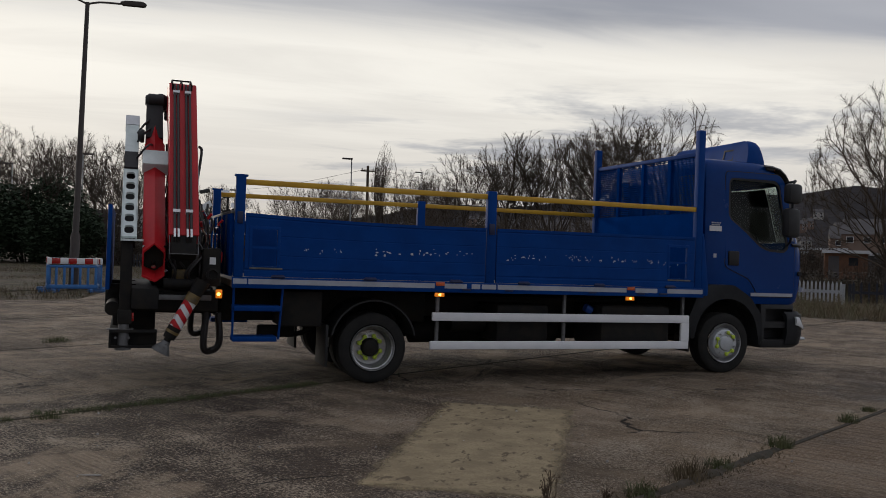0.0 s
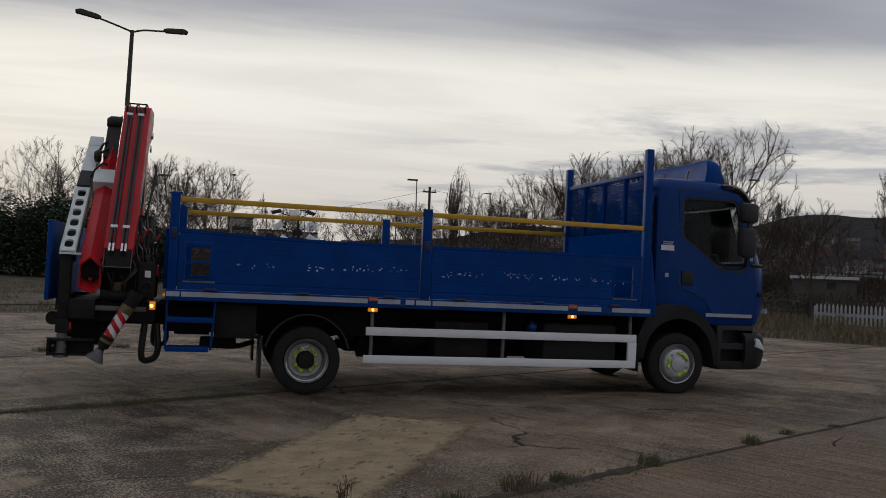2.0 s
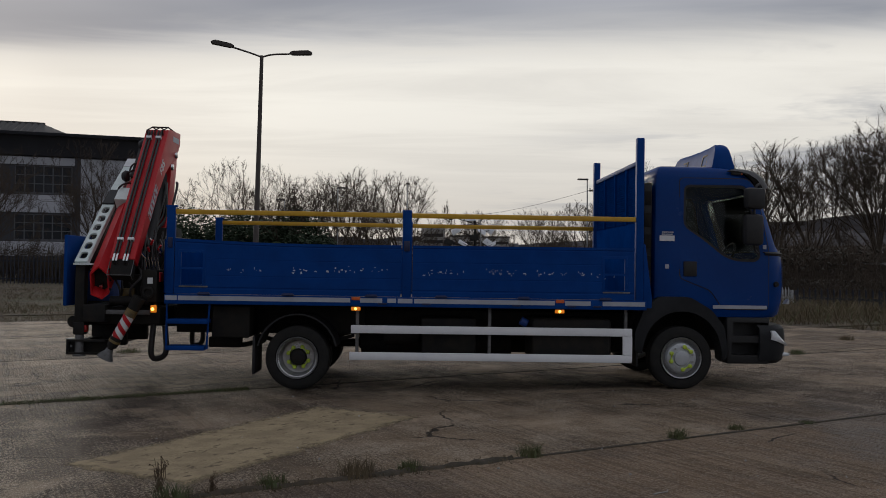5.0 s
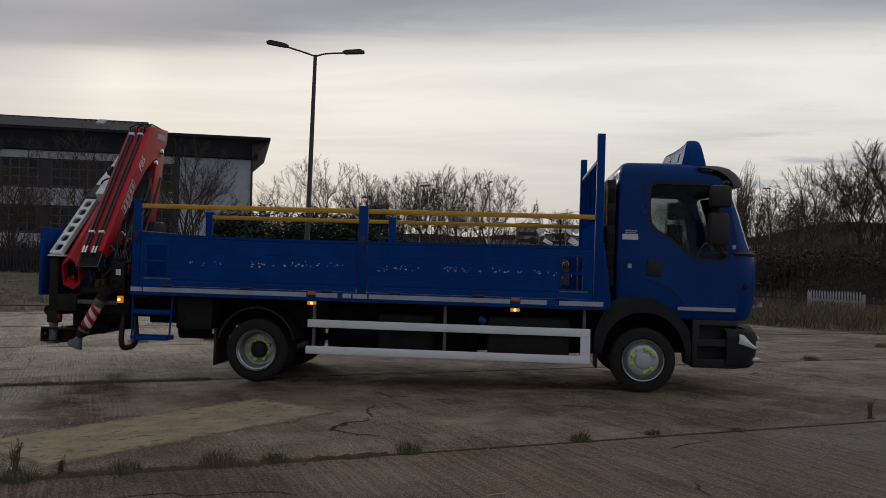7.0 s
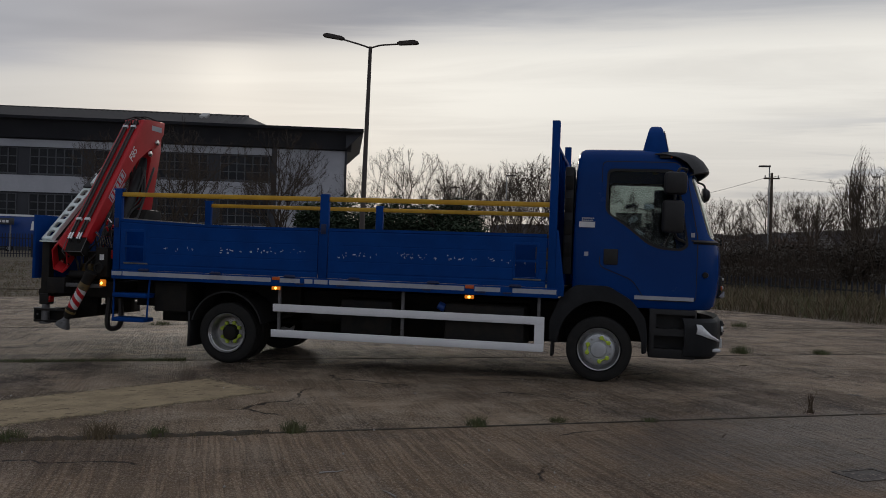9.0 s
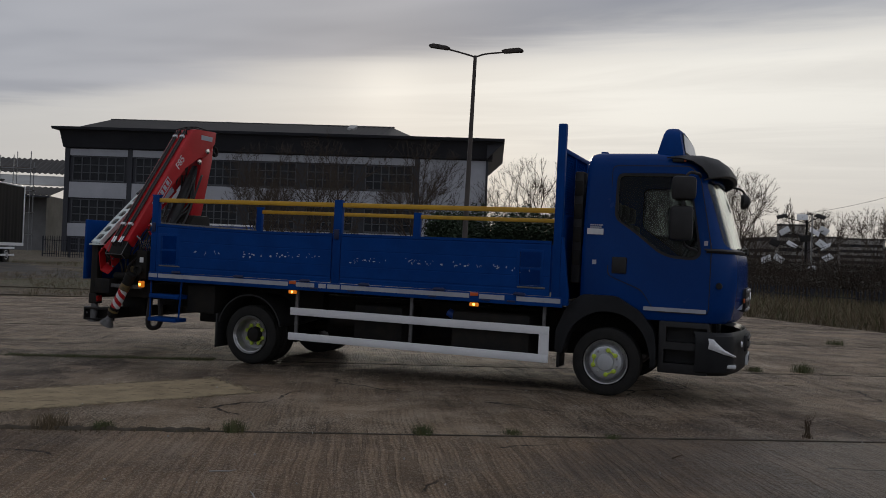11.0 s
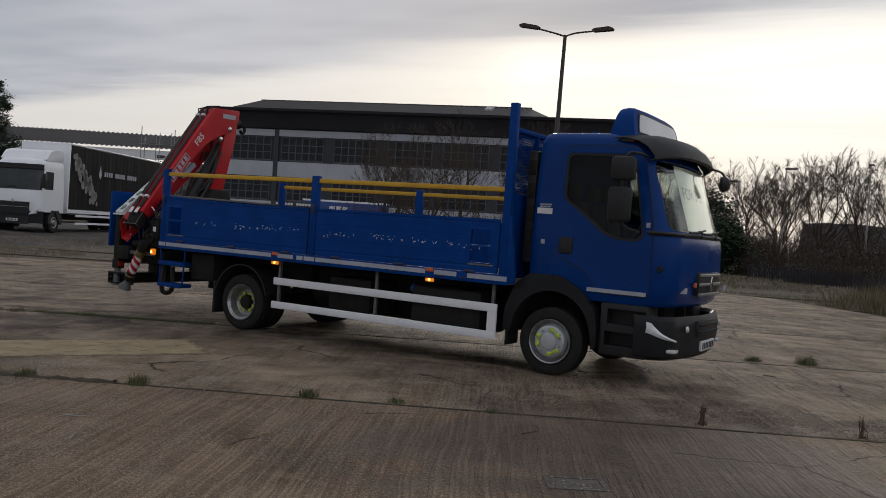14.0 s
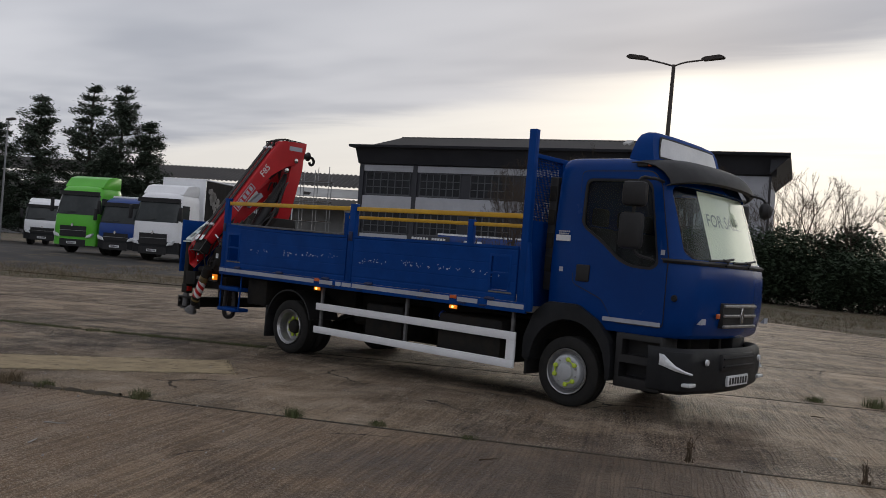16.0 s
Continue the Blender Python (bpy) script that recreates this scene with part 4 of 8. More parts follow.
def build_wheel(x, z, outer, dual):
    """A wheel with its tyre outside at y = outer (near side); mirrored by the caller with its sign."""
    s = -1 if outer < 0 else 1
    r = 0.375
    hub = thing("wheel", "", "")
    for key in ("label", "category"):
        if key in hub:
            del hub[key]
    hub.parent = truck
    widths = [(0.0, 0.23)] + ([(0.27, 0.5)] if dual else [])
    for a, b in widths:
        y0, y1 = outer - s * a, outer - s * b
        mid, half = (y0 + y1) / 2, abs(y1 - y0) / 2
        prof = [(-half * 0.8, 0.235), (-half, 0.26), (-half * 1.04, 0.31), (-half * 0.95, 0.352), (-half * 0.8, r - 0.003), (-half * 0.42, r), (-half * 0.40, r - 0.012), (-half * 0.34, r - 0.012), (-half * 0.32, r),
                (half * 0.32, r), (half * 0.34, r - 0.012), (half * 0.40, r - 0.012), (half * 0.42, r), (half * 0.8, r - 0.003), (half * 0.95, 0.352), (half * 1.04, 0.31), (half, 0.26), (half * 0.8, 0.235)]
        part("tyre", lathe(prof, (x, mid, z), "y", 56, ends=(False, False)), RUBBER, hub, "black rubber tyre")
    if dual:
        prof = [(0.0, 0.246), (-0.012, 0.240), (-0.004, 0.232), (0.012, 0.226), (0.02, 0.214), (0.05, 0.206), (0.13, 0.198), (0.145, 0.185), (0.15, 0.15), (0.14, 0.1), (0.13, 0.0001)]
    else:
        prof = [(0.0, 0.246), (-0.014, 0.240), (-0.008, 0.230), (0.018, 0.224), (0.04, 0.212), (0.055, 0.196), (0.045, 0.186)]
    bm = bmesh.new()
    lathe([(-s * d if s > 0 else d, q) for d, q in prof], (x, outer + s * 0.004, z), "y", 48, bm, (False, dual))
    part("rim", bm, RIM_STEEL, hub, "silver steel wheel rim")
    if dual:
        deep = outer - s * 0.138
        part("hub_cap", lathe([(0.0, 0.1), (s * 0.03, 0.098), (s * 0.07, 0.085), (s * 0.085, 0.06), (s * 0.09, 0.001)], (x, deep, z), "y", 28), STEEL_BLACK, hub, "dark hub")
    else:
        # a domed silver cover over the nuts, with a raised centre and a shadow gap round it
        deep = outer + s * 0.012
        part("hub_cover", lathe([(-s * 0.07, 0.19), (-s * 0.03, 0.185), (s * 0.0, 0.172), (s * 0.012, 0.15), (s * 0.012, 0.098), (s * 0.02, 0.092), (s * 0.03, 0.088), (s * 0.034, 0.07), (s * 0.034, 0.001)], (x, deep, z), "y", 40), HUB_GREY, hub, "satin silver hub cover")
    ring = 0.125 if dual else 0.135
    for j in range(10):
        a = 2 * math.pi * (j + 0.5) / 10
        nx, nz = x + ring * math.cos(a), z + ring * math.sin(a)
        part("wheel_nut", rod((nx, deep - s * 0.01, nz), (nx, deep + s * 0.024, nz), 0.013, sides=6), RIM_STEEL, hub)
    # lime pointers that link pairs of nuts: a round cap on each and a pointed tongue between them
    turn0 = {True: 0.5, False: 0.62}[dual] + (0.5 if s > 0 else 0.0)
    for j in range(3 if not dual else 4):
        a0 = 2 * math.pi * j / (3 if not dual else 4) + turn0
        a1 = a0 + 2 * math.pi / 10 * 1.15
        p, q = (x + ring * math.cos(a0), z + ring * math.sin(a0)), (x + ring * math.cos(a1), z + ring * math.sin(a1))
        mid = ((p[0] + q[0]) / 2, (p[1] + q[1]) / 2)
        y0 = deep + s * 0.012
        bm = bmesh.new()
        for end in (p, q):
            lathe([(0.0, 0.025), (s * 0.02, 0.024), (s * 0.027, 0.017), (s * 0.028, 0.001)], (end[0], y0, end[1]), "y", 14, bm)
            rod((end[0], y0 + s * 0.01, end[1]), (mid[0], y0 + s * 0.01, mid[1]), 0.019, 0.006, 8, bm)
        part("nut_pointer", bm, LIME, hub, "lime green wheel nut pointers")
    return hub


AXLE_F, AXLE_R = 4.55, 0.0
for s in (-1, 1):
    build_wheel(AXLE_F, 0.355 + AXLE_F * math.sin(radians(PITCH)), s * 1.08, False)
    build_wheel(AXLE_R, 0.355, s * 1.11, True)


def build_chassis():
    for s in (-1, 1):
        part("chassis_rail", box(-2.7, 5.6, s * 0.36, s * 0.44, 0.66, 0.90, 0.006), STEEL_BLACK, truck)
    for x in (-2.2, -0.9, 0.8, 2.0, 3.2):
        part("crossmember", box(x - 0.05, x + 0.05, -0.4, 0.4, 0.70, 0.86), STEEL_BLACK, truck)
    part("rear_axle", rod((0, -1.0, 0.355), (0, 1.0, 0.355), 0.07), STEEL_BLACK, truck)
    part("differential", lathe([(-0.16, 0.05), (-0.14, 0.14), (0, 0.19), (0.14, 0.14), (0.16, 0.05)], (0, 0.05, 0.36), "x", 24), STEEL_BLACK, truck)
    part("front_axle", rod((4.55, -1.0, 0.38), (4.55, 1.0, 0.38), 0.06), STEEL_BLACK, truck)
    part("propeller_shaft", rod((0.1, 0.05, 0.42), (3.6, 0.0, 0.62), 0.05), STEEL_BLACK, truck)
    part("engine", box(4.1, 5.5, -0.4, 0.4, 0.45, 1.1, 0.05), STEEL_BLACK, truck)
    part("fuel_tank", box(2.75, 3.7, NEAR + 0.12, -0.46, 0.36, 0.86, 0.05), STEEL_BLACK, truck, "black steel fuel tank")
    part("filler_cap", rod((2.72, -0.95, 0.78), (2.64, -0.95, 0.82), 0.05), surface("blue_cap", (0.02, 0.09, 0.42), None, 0.4), truck, "blue filler cap")
    part("battery_box", box(1.45, 2.1, NEAR + 0.2, -0.46, 0.42, 0.84, 0.03), STEEL_BLACK, truck)
    part("air_tank", rod((1.0, -0.72, 0.62), (1.42, -0.72, 0.62), 0.12, sides=20), STEEL_BLACK, truck)
    part("far_tank", box(2.15, 3.85, 0.46, 1.05, 0.30, 0.84, 0.05), STEEL_BLACK, truck)
    part("far_box", box(0.62, 2.0, 0.46, 1.05, 0.32, 0.84, 0.04), STEEL_BLACK, truck)
    part("silencer", rod((0.7, -0.2, 0.48), (2.6, -0.2, 0.48), 0.16, sides=20), STEEL_BLACK, truck)
    part("gearbox", box(3.2, 4.3, -0.28, 0.28, 0.38, 0.85, 0.06), STEEL_BLACK, truck)
    for s in (-1, 1):
        for x0 in (-0.7,):
            part("leaf_spring", prism([(-0.62, 0.56), (-0.3, 0.46), (0.3, 0.46), (0.62, 0.56), (0.62, 0.60), (0.3, 0.51), (-0.3, 0.51), (-0.62, 0.60)], "y", min(s * 0.42, s * 0.5), max(s * 0.42, s * 0.5)), STEEL_BLACK, truck)
        # rear mudguard, a quarter shell over the tyres, with its flap
        rows = []
        for j in range(17):
            a = math.radians(12 + 156 * j / 16)
            rows.append([(0.0 + 0.475 * math.cos(a), y, 0.40 + 0.475 * math.sin(a)) for y in (s * 0.62, s * 1.15)])
        bm, _ = grid(rows)
        part("mudguard", thicken(bm, 0.018), BLACK, truck, "black plastic mudguard")
        part("mudflap", box(-0.52, -0.49, s * 0.64, s * 1.13, 0.16, 0.60, 0.006), BLACK, truck, "black rubber mudflap")
    part("subframe", box(-1.55, 0.75, -0.58, 0.58, 0.60, 0.97, 0.01), STEEL_BLACK, truck)
    part("tool_box", box(-1.0, -0.56, NEAR + 0.16, -0.6, 0.58, 0.95, 0.02), STEEL_BLACK, truck)
    part("exhaust", tube(curve_points([(-0.55, -0.5, 0.5), (-0.75, -0.55, 0.45), (-0.95, -0.5, 0.5)]), 0.03), STEEL_BLACK, truck)
    part("towing_bracket", box(-1.15, -0.75, -0.62, -0.5, 0.42, 0.55, 0.02), STEEL_BLACK, truck)


build_chassis()
BED0, BED1 = -1.515, 4.08


def build_bed():
    part("bed_floor", box(BED0, BED1, NEAR + 0.03, FAR - 0.03, 0.985, 1.05), PALE_FLOOR, truck, "pale flatbed floor, unseen on top, lightened to bounce light")
    for s, edge in ((-1, NEAR), (1, FAR)):
        y0, y1 = sorted((edge, edge - s * 0.05))
        part("side_rave", box(BED0, BED1, y0, y1, 0.975, 1.088, 0.006), BED_BLUE, truck, "blue steel side rave")
        # stretches of reflective tape
        for a, b in ((-1.505, -1.37), (-1.355, 0.62), (0.735, 0.99), (1.05, 1.15), (1.36, 3.0), (3.12, 3.42), (3.56, 4.06), (1.17, 1.34)):
            part("tape", box(a, b, *sorted((edge, edge + s * 0.003)), 1.018, 1.07), TAPE, truck, "grey reflective tape")
        # two dropside boards, each a pressed panel with ribs and hinges
        for i, (a, b) in enumerate(((-1.40, 1.20), (1.335, 3.93))):
            z0, z1 = 1.092, 1.69
            prof = [(edge, z0), (edge, z0 + 0.055), (edge - s * 0.004, z0 + 0.06), (edge - s * 0.004, z0 + 0.075), (edge, z0 + 0.08), (edge, z0 + 0.20), (edge - s * 0.0025, z0 + 0.203), (edge - s * 0.0025, z0 + 0.209), (edge, z0 + 0.212), (edge, z0 + 0.39), (edge - s * 0.0025, z0 + 0.393), (edge - s * 0.0025, z0 + 0.399),
                    (edge, z0 + 0.402), (edge, z1 - 0.05), (edge - s * 0.003, z1 - 0.045), (edge - s * 0.003, z1 - 0.035), (edge + s * 0.003, z1 - 0.03), (edge + s * 0.003, z1), (edge - s * 0.03, z1), (edge - s * 0.03, z0)]
            n = 14
            bm = bmesh.new()
            rows = []
            for j in range(n + 1):
                t = j / n
                x = a + (b - a) * t
                dz = (0.04 * (1 - t) ** 2 - 0.012 * math.sin(math.pi * t)) if i == 0 else 0.012 * t
                rows.append([(x, y, z + dz * (z - z0) / (z1 - z0)) for y, z in prof])
            bm, made = grid(rows, close=True)
            bm.faces.new(made[0]), bm.faces.new(made[-1][::-1])
            h0, h1 = (-1.33, -1.08) if i == 0 else (3.58, 3.82)
            bm = carved(bm, [box(h0, h1, edge - 0.2, edge + 0.2, 1.40, 1.57), box(h0, h1, edge - 0.2, edge + 0.2, 1.20, 1.375)])
            board = part("dropside", bm, BED_BLUE, truck, "scuffed blue hinged dropside", 20)
            part("opening_sill", box(h0 - 0.02, h1 + 0.06, *sorted((edge + s * 0.004, edge - s * 0.02)), 1.168, 1.186, 0.003), GALV_DULL, board, "worn bare metal sill")
            part("opening_frame", carved(box(h0 - 0.03, h1 + 0.03, *sorted((edge + s * 0.006, edge - s * 0.01)), 1.187, 1.60, 0.003), [box(h0, h1, edge - 0.2, edge + 0.2, 1.40, 1.57), box(h0, h1, edge - 0.2, edge + 0.2, 1.20, 1.375)]), BED_BLUE, board)
            for f in (0.13, 0.5, 0.87):
                hx = a + (b - a) * f
                bm = box(hx - 0.06, hx + 0.06, *sorted((edge, edge + s * 0.012)), 1.09, 1.115, 0.004)
                rod((hx - 0.07, edge + s * 0.014, 1.094), (hx + 0.07, edge + s * 0.014, 1.094), 0.012, bm=bm, sides=8)
                part("hinge", bm, DARK_BLUE, board)
            rng = random.Random(11 + i)
            # worn remains of old lettering
            if s < 0:
                for centre, spread, count in (((-0.62, 0.22, 10), (0.1, 0.2, 12), (0.55, 0.22, 14), (0.95, 0.1, 6)) if i == 0 else ((1.7, 0.25, 14), (2.3, 0.12, 9), (2.55, 0.3, 16), (3.0, 0.15, 8), (3.45, 0.25, 14))):
                    bm = bmesh.new()
                    for _ in range(count):
                        x = centre + rng.uniform(-spread, spread)
                        z = 1.385 + rng.gauss(0, 0.018)
                        w, h = 0.004 + 0.020 * rng.random() ** 3, 0.004 + 0.013 * rng.random() ** 2
                        q = [(x + w * math.cos(c) * rng.uniform(0.5, 1.1), z + h * math.sin(c) * rng.uniform(0.5, 1.2)) for c in (math.pi / 3 * m for m in range(6))]
                        prism(q, "y", edge - 0.0015, edge + 0.001, bm=bm)
                    part("scuff", bm, SCUFF, board, "flaking remains of white lettering")["kind"] = "stuff"
        for x0, x1, top in ((-1.505, -1.41, 2.105), (1.212, 1.32, 2.10)):
            post = part("post", box(x0, x1, *sorted((edge - s * 0.004, edge - s * 0.075)), 1.089, top, 0.008), BED_BLUE, truck, "blue steel bed post")
            part("latch", box(x0 + 0.02, x1 - 0.02, *sorted((edge - s * 0.004, edge + s * 0.012)), 1.62, 1.74, 0.006), DARK_BLUE, post)
        # rails
        for a, b in ((-1.41, 1.212), (1.32, 3.95)):
            rail = part("guard_rail", box(a, b, *sorted((edge - s * 0.02, edge - s * 0.06)), 2.011, 2.066, 0.006), YELLOW, truck, "yellow painted guard rail")
        part("rail_cap", box(-1.52, -1.39, *sorted((edge - s * 0.01, edge - s * 0.07)), 2.09, 2.112, 0.004), BED_BLUE, truck)
        # marker lamps hanging below the rave, reflectors above them
        for x in (0.685, 3.06):
            lamp = part("marker_lamp", box(x - 0.055, x + 0.055, *sorted((edge, edge - s * 0.03)), 0.925, 0.968, 0.01), AMBER, truck, "lit amber side marker lamp")
            part("bulb", lathe([(0.0, 0.015), (s * 0.006, 0.010)], (x, edge, 0.947), "y", 12), AMBER_CORE, lamp)
            part("bracket", box(x - 0.03, x + 0.03, *sorted((edge - s * 0.012, edge - s * 0.04)), 0.96, 1.0), STEEL_BLACK, lamp)
            part("reflector", box(x - 0.05, x + 0.05, *sorted((edge, edge + s * 0.006)), 1.045, 1.083, 0.003), ORANGE, truck, "orange reflector")
        lamp = part("rear_marker", box(-1.665, -1.605, *sorted((edge + s * 0.01, edge - s * 0.05)), 0.87, 0.955, 0.008), AMBER, truck, "lit amber rear marker lamp")
        part("bulb", lathe([(0.0, 0.018), (s * 0.006, 0.012)], (-1.64, edge + s * 0.01, 0.91), "y", 12), AMBER_CORE, lamp)
        for x in (0.99, 1.5, 2.55, 3.2, 3.5):
            part("rope_hook", box(x - 0.05, x + 0.05, *sorted((edge + s * 0.012, edge - s * 0.02)), 1.0, 1.02, 0.004), DARK_BLUE, truck)
        # headboard post and gusset plate
        part("headboard_post", box(3.95, 4.04, *sorted((edge - s * 0.004, edge - s * 0.085)), 1.05, 3.0, 0.008), BED_BLUE, truck, "tall blue headboard post")
        part("gusset", prism([(4.04, 1.0), (4.14, 1.0), (4.145, 1.1), (4.06, 1.75), (4.04, 1.75)], "y", *sorted((edge - s * 0.004, edge - s * 0.06)), 0.006), BED_BLUE, truck)
        # boarding step at the rear
        step = part("boarding_step", box(-1.49, -1.02, *sorted((edge + s * 0.0, edge - s * 0.24)), 0.745, 0.80, 0.006), BED_BLUE, truck, "blue folding step")
        part("lower_tread", box(-1.49, -1.05, *sorted((edge, edge - s * 0.24)), 0.44, 0.49, 0.006), BED_BLUE, step)
        for x in (-1.49, -1.03):
            part("step_bar", rod((x, edge - s * 0.04, 0.46), (x + (0.0 if x < -1.3 else 0.03), edge - s * 0.04, 1.0), 0.012, sides=8), BED_BLUE, step)
    part("tailboard", box(BED0 - 0.03, BED0 + 0.01, NEAR + 0.08, FAR - 0.08, 1.09, 1.72, 0.008), MESH_BLUE, truck, "blue tailboard")
    for y in (-0.9, -0.45, 0.0, 0.45, 0.9):
        part("rib", box(BED0 - 0.045, BED0 - 0.03, y - 0.03, y + 0.03, 1.1, 1.71, 0.004), DARK_BLUE, truck)
    part("rear_crossbar", box(BED0 - 0.02, BED0 + 0.03, NEAR + 0.06, FAR - 0.06, 1.72, 1.75, 0.004), GALV_DULL, truck)

    # headboard: solid below, two mesh bays above
    head = part("headboard", box(3.985, 4.015, NEAR + 0.085, FAR - 0.085, 1.05, 2.0, 0.004), MESH_BLUE, truck, "blue headboard with mesh above a solid panel")
    part("top_bar", box(3.975, 4.025, NEAR + 0.085, FAR - 0.085, 2.69, 2.74, 0.005), BED_BLUE, head)
    for y in (-0.62, 0.0, 0.62):
        part("upright", box(3.975, 4.025, y - 0.03, y + 0.03, 2.0, 2.69, 0.004), MESH_BLUE, head)
    bm = bmesh.new()
    step = 0.028
    y = NEAR + 0.1
    while y < FAR - 0.1:
        box(3.997, 4.003, y, y + 0.007, 2.0, 2.69, bm=bm)
        y += step
    z = 2.0 + step
    while z < 2.68:
        box(3.996, 4.004, NEAR + 0.09, FAR - 0.09, z, z + 0.008, bm=bm)
        z += step
    mesh = part("wire_mesh", bm, MESH_BLUE, head, "blue welded wire mesh")
    mesh["kind"] = "stuff"


build_bed()


def build_side_guard():
    for s, edge in ((-1, -1.205), (1, 1.205)):
        y0, y1 = sorted((edge, edge - s * 0.03))
        guard = part("side_guard", box(0.63, 3.93, y0, y1, 0.66, 0.752, 0.006), ALU, truck, "pale aluminium side guard")
        part("lower_rail", box(0.615, 3.93, y0, y1, 0.35, 0.44, 0.006), ALU, guard)
        part("end_bar", box(3.82, 3.931, *sorted((edge + s * 0.002, edge - s * 0.028)), 0.4405, 0.6595), ALU, guard)
        for x in (0.70, 2.25, 3.86):
            part("bracket", box(x - 0.018, x + 0.018, *sorted((edge - s * 0.03, edge - s * 0.07)), 0.345, 0.985, 0.004), GALV_DULL, guard, "dull slotted bracket")


build_side_guard()


def build_crane():
    base = part("crane", prism([(-0.45, 0.9), (0.45, 0.9), (0.40, 1.5), (0.32, 1.9), (-0.05, 1.9), (-0.40, 1.4)], "x", -2.25, -1.75, 0.02), STEEL_BLACK, truck, "red knuckle-boom crane folded across the rear")
    part("crane_base", box(-2.4, -1.62, -1.05, 1.05, 0.72, 0.92, 0.012), STEEL_BLACK, base)
    part("stabiliser_beam", box(-2.45, -2.2, NEAR + 0.05, FAR - 0.05, 0.75, 0.95, 0.01), STEEL_BLACK, base)
    part("slew_ring", lathe([(0.0, 0.24), (0.12, 0.24), (0.14, 0.2)], (-1.95, 0.2, 0.92), "z", 28), STEEL_BLACK, base)

    # outer boom, leaning from the near side up to the elbow
    def up(t, off):
        """A point in the plane of the boom: t metres along it, off metres above its hose face."""
        return (-1.42 + 0.596 * t - 0.803 * off, 1.33 + 0.803 * t + 0.596 * off)
    boom_outline = [up(0.19, 0.0), up(2.28, 0.0), up(2.36, -0.08), (0.52, 3.20), (0.50, 3.02), (0.30, 2.80), up(2.05, -0.36), up(1.75, -0.24), up(1.3, -0.19), up(0.19, -0.15)]
    boom = part("outer_boom", prism(boom_outline, "x", -2.135, -1.845, 0.014), RED, base, "red box-section boom")
    part("boom_mouth", prism([up(0.195, -0.01), up(0.0, -0.06), up(0.03, -0.2), up(0.195, -0.14)], "x", -2.11, -1.87, 0.01), STEEL_BLACK, boom, "black slide block")
    for x in (-2.125, -1.857):
        part("mouth_frame", tube([(x, *up(0.19, -0.02)), (x, *up(-0.02, -0.03)), (x, *up(-0.02, -0.12))], 0.005, 6), GALV_DULL, boom)
    part("mouth_frame", tube([(-2.125, *up(-0.02, -0.03)), (-1.857, *up(-0.02, -0.03))], 0.005, 6), GALV_DULL, boom)
    part("down_boom", prism([(0.30, 3.1), (0.52, 3.2), (0.50, 2.75), (0.27, 1.78), (0.0, 1.78), (0.22, 2.6)], "x", -2.11, -1.885, 0.012), RED, base, "red inner boom")
    # end cap rails and hoses on the boom's face
    for x in (-2.06, -1.94):
        for dx in (-0.018, 0.018):
            a, b = up(0.16, 0.02), up(2.24, 0.02)
            part("hose", tube([(x + dx, a[0] + 0.06, a[1] - 0.16), (x + dx, *a), (x + dx, *up(1.2, 0.024)), (x + dx, *b)], 0.013), HOSE, boom, "black hydraulic hose")
        for t in (0.44, 2.1):
            p, q = up(t, 0.002), up(t + 0.05, 0.04)
            bm = prism([up(t, 0.0), up(t + 0.035, 0.0), up(t + 0.035, 0.04), up(t, 0.04)], "x", x - 0.034, x + 0.034)
            part("hose_clamp", bm, WHITE, boom)
        bm = bmesh.new()
        for dx in (-0.018, 0.018):
            rod((x + dx, *up(0.24, 0.02)), (x + dx, *up(0.14, 0.02)), 0.014, bm=bm, sides=8)
        part("fitting", bm, CHROME, boom)
    for x in (-2.1, -2.0, -1.9):
        part("top_guard", tube([(x, *up(2.18, 0.0)), (x, *up(2.22, 0.05)), (x, 0.1, 3.22), (x, 0.5, 3.20)], 0.009, 6), STEEL_BLACK, boom)
    part("guard_bar", tube([(-2.1, 0.1, 3.22), (-1.9, 0.1, 3.22)], 0.009, 6), STEEL_BLACK, boom)
    # logo panel and model lettering on both faces of the boom
    turn = Matrix.Rotation(math.atan2(0.803, 0.596), 4, "X")
    for s, x in ((1, -1.845),):
        p = up(1.13, -0.095)
        m = Matrix.Translation((x + 0.0035, *p)) @ turn
        logo = part("logo_panel", carved(box(-0.002, 0.002, -0.25, 0.25, -0.062, 0.062), [box(-0.01, 0.01, -0.238, 0.238, -0.05, 0.05)]), TAPE, boom, "pale outlined logo panel")
        logo.data.transform(m)
        for i in range(5):
            y = -0.18 + i * 0.09
            bar = part("logo_bar", box(-0.002, 0.002, y - 0.028, y + 0.028, -0.034, 0.034), TAPE, boom)
            bar.data.transform(m)
        q = up(1.72, -0.11)
        letters("F85", 0.15, WHITE, boom, Matrix.Translation((x + 0.002, *q)) @ turn @ Euler((radians(90), 0, radians(90))).to_matrix().to_4x4())
        for y, z in ((0.30, 2.88), (0.12, 2.70)):
            part("pin", lathe([(0.0, 0.045), (0.02, 0.04), (0.025, 0.001)], (x, y, z), "x", 16), CHROME, boom)
        part("plate", box(x - 0.001, x + 0.004, 0.15, 0.42, 3.04, 3.11), TAPE, boom)
    # lift ram between the booms
    part("ram", rod((-2.0, -0.35, 1.65), (-2.0, 0.28, 2.62), 0.075, sides=20), BLACK, base)
    part("ram_rod", rod((-2.0, 0.05, 2.26), (-2.0, 0.34, 2.72), 0.04, sides=16), CHROME, base)
